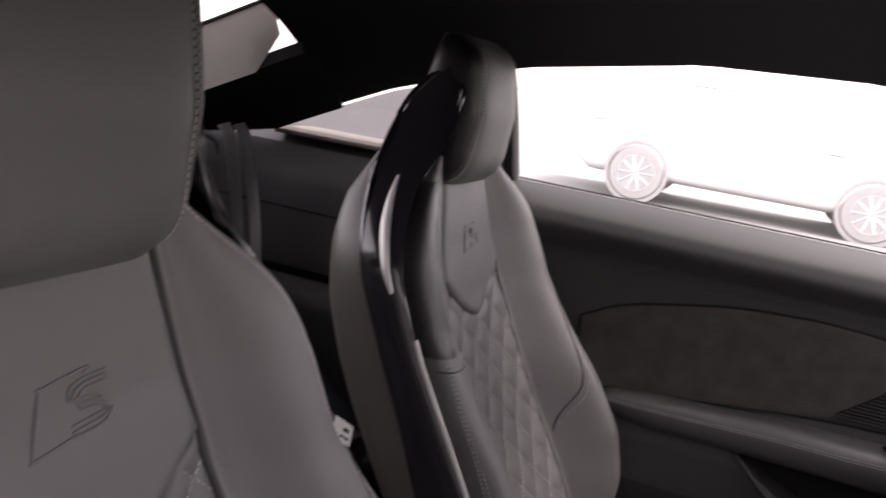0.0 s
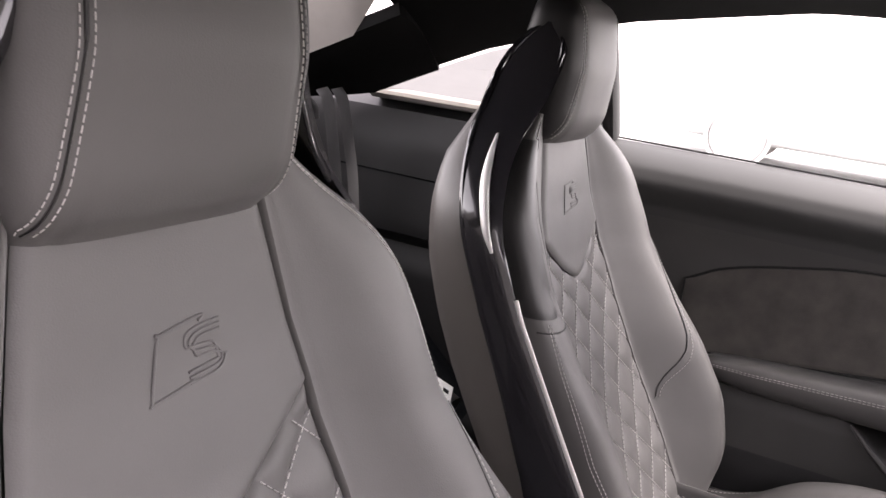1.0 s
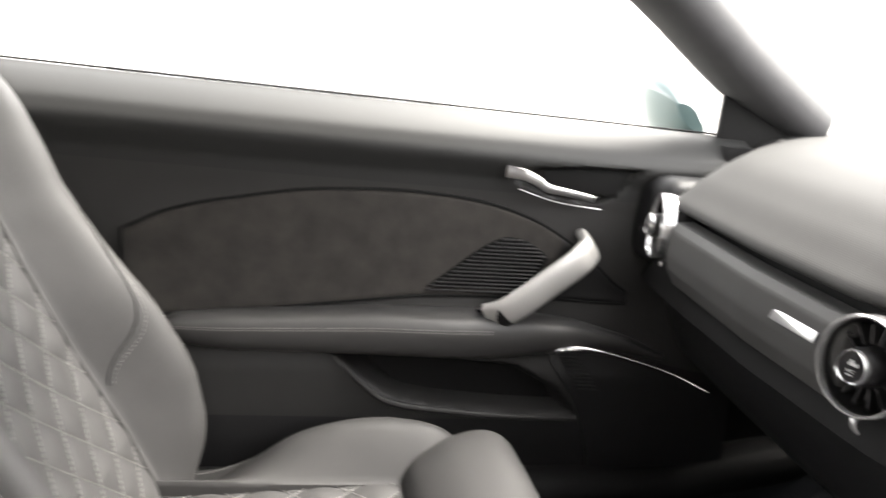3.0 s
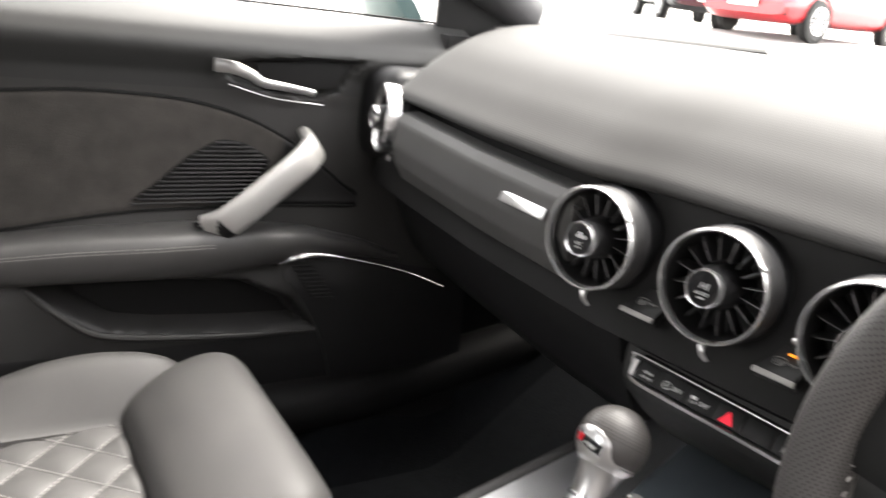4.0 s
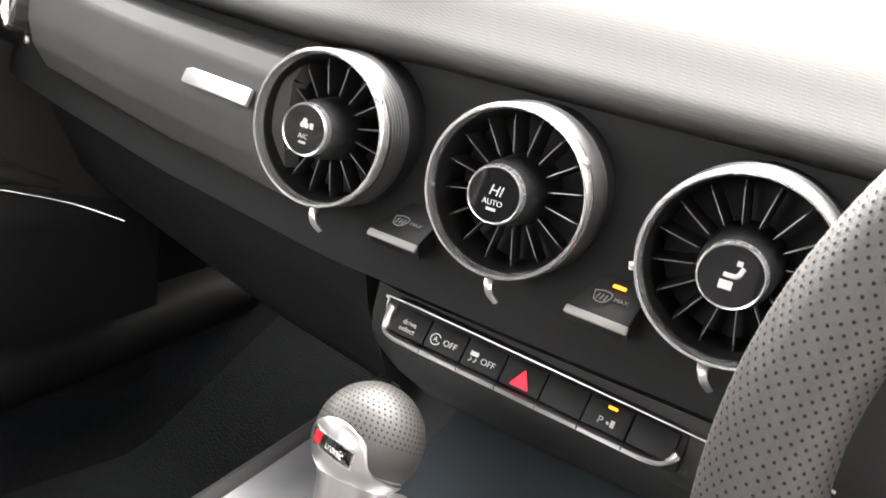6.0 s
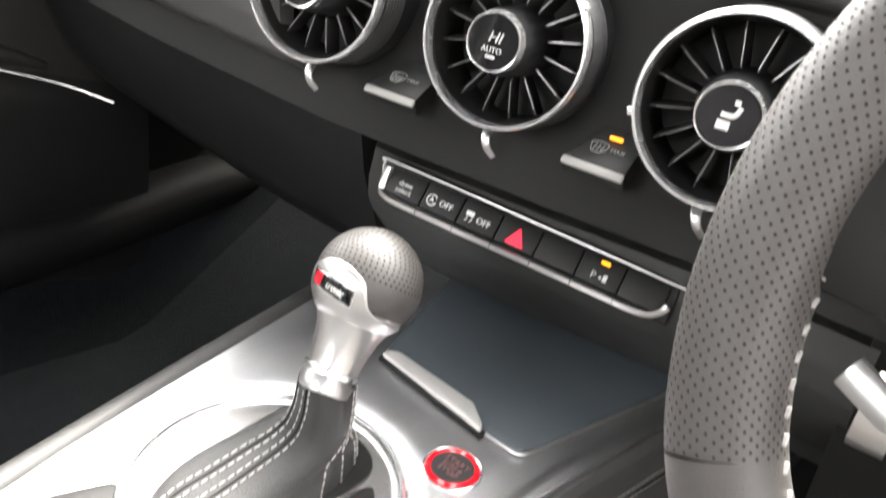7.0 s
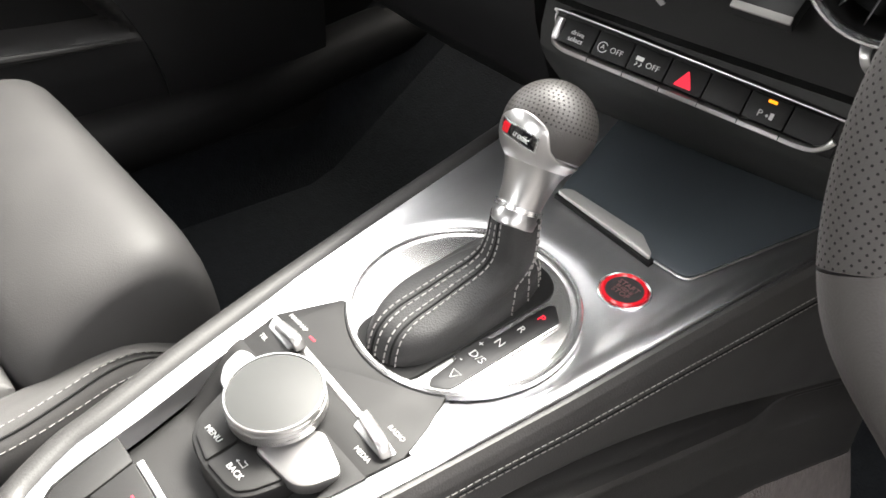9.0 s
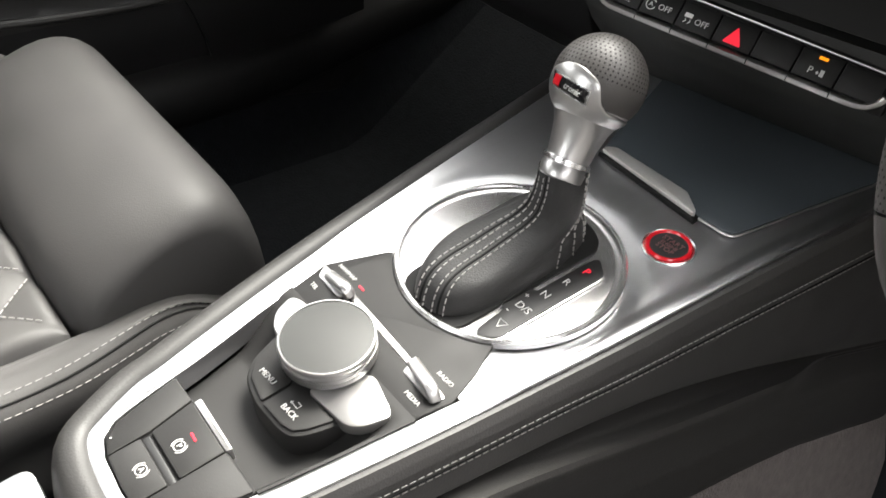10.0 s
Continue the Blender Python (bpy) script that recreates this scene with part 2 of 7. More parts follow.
def tube(path, ra, rb=None, seg=10, up=(0, 0, 1), closed=False, scale=None, power=2.0):
    """A round or oval bar along a path; ra sideways, rb along up."""
    rb = ra if rb is None else rb
    path = [Vector(p) for p in path]
    rings = []
    for i, (s, u) in enumerate(frames_along(path, up, closed)):
        k = scale(i / max(1, len(path) - 1)) if scale else 1.0
        ring = []
        for j in range(seg):
            a = 2 * math.pi * j / seg
            c, d = math.cos(a), math.sin(a)
            c = math.copysign(abs(c) ** (2 / power), c)
            d = math.copysign(abs(d) ** (2 / power), d)
            ring.append(path[i] + s * (c * ra * k) + u * (d * rb * k))
        rings.append(ring)
    if closed:
        rings.append(rings[0])
        bm = loft(rings, cap=False)
        bmesh.ops.remove_doubles(bm, verts=bm.verts, dist=1e-6)
        return bm
    return loft(rings)


def lathe(profile, centre, axis, seg=48, closed=False, cap=True):
    """Turns (radius, height) pairs about an axis through the centre."""
    z = Vector(axis).normalized()
    x = z.orthogonal().normalized()
    y = z.cross(x)
    c = Vector(centre)
    rings = []
    for r, h in profile:
        rings.append([c + z * h + (x * math.cos(2 * math.pi * j / seg) + y * math.sin(2 * math.pi * j / seg)) * max(r, 1e-5) for j in range(seg)])
    if closed:
        rings.append(rings[0])
    bm = loft(rings, cap=cap and not closed)
    bmesh.ops.remove_doubles(bm, verts=bm.verts, dist=2e-5)
    return bm


def rbox(m, sx, sy, sz, bevel=0.002, seg=2):
    """A box of full sizes, with rounded edges, at the pose m."""
    bm = bmesh.new()
    bmesh.ops.create_cube(bm, size=1.0, matrix=Matrix.Diagonal((sx, sy, sz, 1)))
    if bevel:
        bmesh.ops.bevel(bm, geom=list(bm.edges), offset=bevel, segments=seg, affect="EDGES", profile=0.5)
    bmesh.ops.transform(bm, matrix=m, verts=bm.verts)
    return bm


def plate(outline, m, thick, bevel=0.001, seg=2):
    """A flat plate: outline (x, y) in the plane of the pose m, its top at z = 0."""
    bm = bmesh.new()
    vs = [bm.verts.new((x, y, 0)) for x, y in outline]
    f = bm.faces.new(vs)
    if f.normal.z < 0:
        f.normal_flip()
    r = bmesh.ops.extrude_face_region(bm, geom=[f])
    bmesh.ops.translate(bm, verts=[v for v in r["geom"] if isinstance(v, bmesh.types.BMVert)], vec=(0, 0, -thick))
    if bevel:
        rim = [e for e in bm.edges if all(abs(v.co.z) < 1e-6 for v in e.verts)]
        bmesh.ops.bevel(bm, geom=rim, offset=bevel, segments=seg, affect="EDGES", profile=0.5)
    bmesh.ops.transform(bm, matrix=m, verts=bm.verts)
    return bm


def rounded(outline, r, n=4):
    """Rounds the corners of an outline."""
    out = []
    k = len(outline)
    for i in range(k):
        p, a, b = Vector(outline[i]), Vector(outline[i - 1]), Vector(outline[(i + 1) % k])
        da, db = (a - p), (b - p)
        ra = min(r, da.length * 0.45)
        rb = min(r, db.length * 0.45)
        s, e = p + da.normalized() * ra, p + db.normalized() * rb
        for j in range(n + 1):
            t = j / n
            q = s * (1 - t) ** 2 + p * 2 * t * (1 - t) + e * t * t
            out.append((q.x, q.y))
    return out


def joined(bms):
    out = bmesh.new()
    for b in bms:
        me = bpy.data.meshes.new("tmp")
        b.to_mesh(me)
        b.free()
        out.from_mesh(me)
        bpy.data.meshes.remove(me)
    return out


def stitches(path, normals, length=0.0042, gap=0.0022, wide=0.0008, high=0.0005, slant=0.0):
    """A row of thread dashes along a path that lies on a surface."""
    path = [Vector(p) for p in path]
    d = [0.0]
    for a, b in zip(path, path[1:]):
        d.append(d[-1] + (b - a).length)

    def at(s):
        i = min(max(int(np.searchsorted(d, s)) - 1, 0), len(path) - 2)
        t = (s - d[i]) / max(d[i + 1] - d[i], 1e-9)
        n = normals[i] if isinstance(normals, list) else normals
        return path[i].lerp(path[i + 1], t), Vector(n)

    verts, faces = [], []
    s = 0.0
    while s + length < d[-1]:
        a, n = at(s)
        b, _ = at(s + length)
        side = (b - a).cross(n).normalized() * wide * 0.5
        off = side * slant
        k = len(verts)
        low, top = n * (-0.0004), n * high
        verts += [a - side - off + low, a + side - off + low, b + side + off + low, b - side + off + low,
                  a - side * 0.6 - off + top, a + side * 0.6 - off + top, b + side * 0.6 + off + top, b - side * 0.6 + off + top]
        faces += [(k, k + 1, k + 2, k + 3), (k + 4, k + 5, k + 6, k + 7), (k, k + 1, k + 5, k + 4), (k + 1, k + 2, k + 6, k + 5), (k + 2, k + 3, k + 7, k + 6), (k + 3, k, k + 4, k + 7)]
        s += length + gap
    return mesh_bm(verts, faces)


def lettering(text, m, size, depth=0.0003):
    """Words as a mesh, centred on the pose m: reading along its x, its y up."""
    cu = bpy.data.curves.new("letters", "FONT")
    cu.body = text
    cu.size = size
    cu.align_x, cu.align_y = "CENTER", "CENTER"
    cu.extrude = depth
    cu.resolution_u = 3
    cu.offset = -0.012 * size
    ob = bpy.data.objects.new("letters", cu)
    me = bpy.data.meshes.new_from_object(ob)
    bm = bmesh.new()
    bm.from_mesh(me)
    bmesh.ops.transform(bm, matrix=m, verts=bm.verts)
    bpy.data.objects.remove(ob)
    bpy.data.meshes.remove(me)
    bpy.data.curves.remove(cu)
    return bm


def facing(at, right, up):
    """A pose at a place: its x along right, its y close to up."""
    x = Vector(right).normalized()
    z = x.cross(Vector(up)).normalized()
    y = z.cross(x)
    m = Matrix((x, y, z)).transposed().to_4x4()
    m.translation = at
    return m

# ---- large structure ----
def wave(t):
    t = min(max(t, 0.0), 1.0)
    return t * t * (3 - 2 * t)


def ground_z(x, y):
    return min(0.86, 0.072 * max(0.0, math.hypot(x, y) - 4.0)) * wave((y - 2.0) / 6.0)


def build_ground():
    xs = [-900, -300, -100, -60, -45, -36, -30, -26, -23, -20, -17, -14, -11, -8, -6, -4, -2, 0, 2, 4, 6, 9, 12, 15, 20, 30, 60, 300, 900]
    verts = [(x, y, ground_z(x, y)) for x in xs for y in xs]
    k = len(xs)
    faces = [(i * k + j, (i + 1) * k + j, (i + 1) * k + j + 1, i * k + j + 1) for i in range(k - 1) for j in range(k - 1)]
    ob = part("ground", mesh_bm(verts, faces), TARMAC)
    tagged(ob, "pale concrete forecourt washed out by daylight", "ground", kind="structure")


build_ground()

# side opening: the height of the upper edge, and of the sill, along the car
TOP = [(-1.6, 0.80), (-1.0, 0.90), (-0.73, 0.948), (-0.62, 0.998), (-0.51, 1.045), (-0.29, 1.11), (-0.02, 1.15), (0.22, 1.156), (0.36, 1.14), (0.455, 1.11), (0.69, 0.985), (0.80, 0.93)]


def hatch_z(y):
    """The lower edge of the rear window's side, along the car."""
    return 1.095 + 0.45 * (y + 0.654)


def top_x(y):
    """How far out the upper edge of the side opening lies."""
    return ip(y, [(-1.6, 0.6), (-0.72, 0.60), (-0.3, 0.605), (0.2, 0.61), (0.455, 0.62), (0.69, 0.69), (0.8, 0.70)])


def build_roof():
    def fn(u, v):
        y = -0.62 + 1.04 * u
        s = 2 * v - 1
        w = top_x(y) + 0.01
        edge = ip(y, TOP)
        x = w * s
        return x, y, edge + ip(y, [(-0.62, 0.19), (-0.3, 0.13), (0.0, 0.095), (0.4, 0.075)]) * (1 - abs(s) ** 2.6) + 0.004
    ob = part("ceiling", sheet(fn, 30, 36, 0.02), LINER)
    tagged(ob, "black cloth headliner curving down to the side windows", "headliner", kind="structure")
    # the roof's lower rear, beside the rear window
    for side in (-1, 1):
        def fn2(u, v, side=side):
            y = -0.60 - 1.0 * u
            lo = Vector((side * 0.61, y, min(ip(y, TOP) - 0.005, hatch_z(y) - 0.02)))
            hi = Vector((side * 0.458, y, hatch_z(y) - 0.036))
            p = lo.lerp(hi, v)
            p.z += 0.016 * math.sin(math.pi * v)
            return p
        ob = part("rear_roof_side", sheet(fn2, 24, 10, 0.02 * side), LINER)
        tagged(ob, "black cloth trim beside the sloping rear window", "roof trim", kind="structure")

        # frame in a pale colour that stands for daylight falling on it
        def fn3(u, v, side=side):
            y = -0.645 - 0.75 * u
            round_off = 0.03 * (1 - wave(u / 0.05))
            lo = Vector((side * 0.458, y, hatch_z(y) - 0.040 + round_off * 1.6))
            hi = Vector((side * 0.425, y, hatch_z(y) + 0.058))
            return lo.lerp(hi, v)
        ob = part("rear_window_frame", sheet(fn3, 40, 6, 0.012 * side), TRIM_DAYLIT)
        tagged(ob, "frame along the rear window, daylight painted in as a pale colour", "window frame", kind="structure")
        ob = part("rear_window_seal", tube([(side * 0.424, y, hatch_z(y) + 0.060) for y in np.linspace(-0.645, -1.39, 12)], 0.003, 0.003, 6), MATT_BLACK)
        tagged(ob, "thin black seal along the rear window", "window seal", kind="structure")


build_roof()


def build_pillars():
    for side in (-1, 1):
        path = spline([(side * 0.585, 0.36, 1.19), (side * 0.625, 0.52, 1.125), (side * 0.68, 0.70, 1.02), (side * 0.725, 0.86, 0.935)], 16)
        ob = part("windscreen_pillar", tube(path, 0.036, 0.05, 16, up=(-side, 0.2, 0.3), power=2.6), PILLAR)
        tagged(ob, "grey cloth-covered windscreen pillar", "pillar", kind="structure")
        path = spline([(side * 0.615, -0.33, 1.15), (side * 0.66, -0.315, 1.04), (side * 0.70, -0.305, 0.93)], 8)
        ob = part("door_pillar", tube(path, 0.014, 0.02, 12, up=(side, 0, 0), power=3), MATT_BLACK)
        tagged(ob, "slim black pillar behind the door window", "pillar", kind="structure")
    ob = part("windscreen_header", tube([(x, 0.38 + 0.05 * (1 - (x / 0.6) ** 2), 1.165 + 0.03 * (1 - (x / 0.6) ** 2)) for x in np.linspace(-0.6, 0.6, 20)], 0.04, 0.02, 12, power=3), LINER)
    tagged(ob, "black cloth roof edge over the windscreen", "roof edge", kind="structure")


build_pillars()


def build_sails():
    for side in (-1, 1):
        m = Matrix(((0, 0, -side, side * 0.697), (1, 0, 0, 0), (0, 1, 0, 0), (0, 0, 0, 1)))
        ob = part("corner_trim", plate([(0.703, 0.89), (0.703, 1.01), (0.86, 0.95), (0.90, 0.88)], m, 0.008, 0.0015), MATT_BLACK)
        tagged(ob, "black corner trim at the windscreen pillar's foot", "corner trim", kind="structure")


build_sails()


def build_rear_cabin():
    # side trim behind the doors, from the sill down
    for side in (-1, 1):
        def fn(u, v, side=side):
            y = -0.34 - 1.1 * u
            top = 0.945 + 0.005 * u
            z = 0.25 + (top - 0.25) * v
            x = ip(z, [(0.25, 0.60), (0.62, 0.60), (0.66, 0.615), (0.70, 0.625), (0.86, 0.64), (0.92, 0.655), (0.95, 0.70)])
            recess = 0.10 * wave((0.70 - z) / 0.03) * wave((y + 0.95) / 0.05) * wave((-0.40 - y) / 0.05)
            return side * (x + recess * 0.5), y, z
        ob = part("wall_rear_quarter", sheet(fn, 50, 50, 0.012 * side), PLASTIC)
        tagged(ob, "dark grained trim panel behind the door", "trim panel", kind="structure")
        # the ledge's daylight is likewise painted into its colour
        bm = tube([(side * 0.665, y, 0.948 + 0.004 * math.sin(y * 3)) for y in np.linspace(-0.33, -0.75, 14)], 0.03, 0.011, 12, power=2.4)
        ob = part("quarter_window_ledge", bm, TRIM_DAYLIT)
        tagged(ob, "ledge under the rear side window, daylight painted in as a pale colour", "window ledge", kind="structure")
        ob = part("trim", tube([(side * 0.636, y, 0.80 - 0.01 * (y + 0.4)) for y in np.linspace(-0.4, -1.0, 10)], 0.003, 0.002, 6), GLOSS)
        tagged(ob, "thin black seam line along the rear side panel", "trim", kind="structure")


build_rear_cabin()


def build_floor():
    def fn(u, v):
        x = -0.66 + 1.32 * u
        y = -1.5 + 2.75 * v
        z = ip(y, [(-1.5, 0.62), (-0.80, 0.60), (-0.45, 0.30), (-0.1, 0.255), (0.72, 0.25), (0.95, 0.42), (1.25, 0.66)])
        tunnel = 0.22 * (1 - wave((abs(x) - 0.05) / 0.13)) * wave((y + 1.6) / 0.4)
        z = max(z, z + tunnel * (1 if y < 0.8 else 0.4))
        z += 0.10 * wave((abs(x) - 0.56) / 0.06)
        return x, y, z
    ob = part("floor", sheet(fn, 70, 70, 0.02), CARPET)
    tagged(ob, "dark blue-black carpeted floor with centre tunnel", "floor", kind="structure")
    for side in (-1, 1):
        ob = part("door_sill", tube([(side * (0.60 + 0.02 * wave((y - 0.3) / 0.5)), y, 0.375 + 0.05 * wave((y - 0.55) / 0.4)) for y in np.linspace(-0.45, 0.95, 24)], 0.038, 0.035, 14, power=2.6), MATT_BLACK)
        tagged(ob, "dark rounded sill trim at the door's foot", "door sill", kind="structure")
    for side in (-1, 1):
        ob = part("wall_footwell", sheet(lambda u, v, side=side: (side * (0.655 - 0.02 * u), 0.70 + 0.5 * u, 0.2 + 0.70 * v), 8, 8, -0.02 * side), MATT_BLACK)
        tagged(ob, "black kick panel beside the footwell", "kick panel", kind="structure")
    ob = part("wall_firewall", sheet(lambda u, v: (-0.72 + 1.44 * u, 1.05 + 0.22 * v, 0.25 + 0.66 * v), 8, 8, 0.02), MATT_BLACK)
    tagged(ob, "black bulkhead behind the dashboard", "bulkhead", kind="structure")
    ob = part("wall_rear", sheet(lambda u, v: (-0.72 + 1.44 * u, -1.5, 0.2 + 0.72 * v), 8, 8, -0.02), MATT_BLACK)
    tagged(ob, "black boot wall behind the rear seat", "boot wall", kind="structure")
    # outer skin under the glass line
    for side in (-1, 1):
        def skin(u, v, side=side):
            y = -1.6 + 2.95 * u
            return side * (0.74 + 0.03 * math.sin(math.pi * v)), y, 0.2 + 0.70 * v
        if side < 0:
            ob = part("body_side", sheet(skin, 10, 8, 0.01), TEAL_PAINT)
            tagged(ob, "teal-grey painted outer body side", "car body", kind="structure")


build_floor()


def build_driver_side():
    def fn(u, v):
        y = -0.36 + 1.5 * u
        z = 0.2 + 0.24 * v
        return ip(z, [(0.2, 0.62), (0.44, 0.64)]), y, z
    ob = part("wall_driver_side", sheet(fn, 20, 16, -0.015), PLASTIC)
    tagged(ob, "low dark side panel under the open driver's doorway", "side panel", kind="structure")


build_driver_side()


# added out of view: holds back daylight that would enter the open driver's side
def build_light_block():
    ob = part("wall_light_block", rbox(pose(2.3, 0.0, 0.85), 0.2, 9.0, 1.7, 0.01, 1), BLOCK_WALL)
    tagged(ob, "unseen grey wall added to hold back light at the driver's doorway", "wall", kind="structure")


build_light_block()


def build_glass():
    def ws(u, v):
        s = 2 * u - 1
        x = s * (0.58 + 0.14 * v)
        return x, 0.45 + 0.05 * (1 - s * s) + (0.78 + 0.10 * (1 - s * s)) * v - 0.38 * v * abs(s) ** 3, 1.20 - 0.275 * v + 0.03 * (1 - s * s) * (1 - v)
    ob = part("window_1", sheet(ws, 16, 10), GLASS)
    tagged(ob, "clear raked windscreen glass", "windscreen", kind="structure")

    def sw(u, v):
        y = -0.30 + 1.06 * u
        b = Vector((-0.712, y, 0.915))
        t = Vector((-top_x(y) - 0.012, y, ip(y, TOP) + 0.005))
        return b.lerp(t, v)
    ob = part("window_2", sheet(sw, 24, 8), GLASS)
    tagged(ob, "clear passenger door window glass", "window", kind="structure")

    def qw(u, v):
        y = -0.33 - 0.42 * u
        b = Vector((-0.705, y, 0.945))
        t = Vector((-top_x(y) - 0.012, y, max(ip(y, TOP), 0.95)))
        return b.lerp(t, v)
    ob = part("window_3", sheet(qw, 12, 6), TINTED)
    tagged(ob, "small pointed rear side window glass", "window", kind="structure")

    def rw(u, v):
        y = -0.66 - 0.92 * v
        return -0.425 + 0.85 * u, y, hatch_z(y) + 0.062 + 0.03 * math.sin(math.pi * u)
    ob = part("window_4", sheet(rw, 12, 10), GLASS)
    tagged(ob, "sloping rear window glass", "rear window", kind="structure")
    for o in ("window_1", "window_2", "window_3", "window_4"):
        bpy.data.objects[o].visible_shadow = False
    bm = tube([(-0.706, y, 0.930 - 0.0175 * (y + 0.26)) for y in np.linspace(-0.30, 0.74, 30)], 0.0016, 0.0016, 8)
    ob = part("trim", bm, MATT_BLACK)
    tagged(ob, "thin black rubber strip along the window glass", "window seal", kind="structure")


build_glass()


def smooth_ip(v, table, r=0.02):
    return sum(ip(v + d * r, table) for d in (-1, -0.6, -0.2, 0.2, 0.6, 1)) / 6


# ---- front seats ----
SEAT_X, INNER, FLARE = -0.37, 1, 0.55
CENTRE_Y = [(0.40, -0.03), (0.44, -0.05), (0.525, -0.094), (0.617, -0.15), (0.717, -0.202), (0.80, -0.240), (0.87, -0.262), (0.956, -0.280), (1.0, -0.285)]
HALF = [(0.40, 0.168), (0.47, 0.186), (0.55, 0.211), (0.70, 0.224), (0.85, 0.226), (0.89, 0.218), (0.92, 0.197), (0.945, 0.165), (0.962, 0.130), (0.980, 0.106), (1.0, 0.092)]
MID = [(0.40, 0.116), (0.60, 0.126), (0.75, 0.124), (0.83, 0.112), (0.95, 0.086), (0.97, 0.084)]
BULGE = [(0.40, 0.005), (0.44, 0.030), (0.50, 0.074), (0.59, 0.104), (0.66, 0.098), (0.72, 0.077), (0.783, 0.060), (0.85, 0.052), (0.90, 0.042), (0.94, 0.024), (0.962, 0.012), (0.985, 0.004)]


def back_point(u, z, lift=0.0):
    """The seat back's face at u metres from its middle."""
    return Vector((SEAT_X + u, ip(z, CENTRE_Y) + lift - 0.010 * (1 - (u / 0.12) ** 2) * (z < 0.95) * 0.6, z))


def edge_puff(d, r):
    """Rounding towards a seam that lies d metres away."""
    t = min(max(d / r, 0), 1)
    return math.sqrt(max(0.0, 1 - (1 - t) ** 2))


def v_line(u):
    """The lower edge of the upper panel: a rounded V."""
    return 0.768 + 0.062 * min(1, abs(u) / 0.110) ** 1.45


def quilt(u, s):
    """Padded diamonds: relief at the place (u, s) in metres."""
    p, q = u / 0.066 + s / 0.068, u / 0.066 - s / 0.068
    a = abs(math.sin(math.pi * p)) * abs(math.sin(math.pi * q))
    return 0.0058 * a ** 0.6


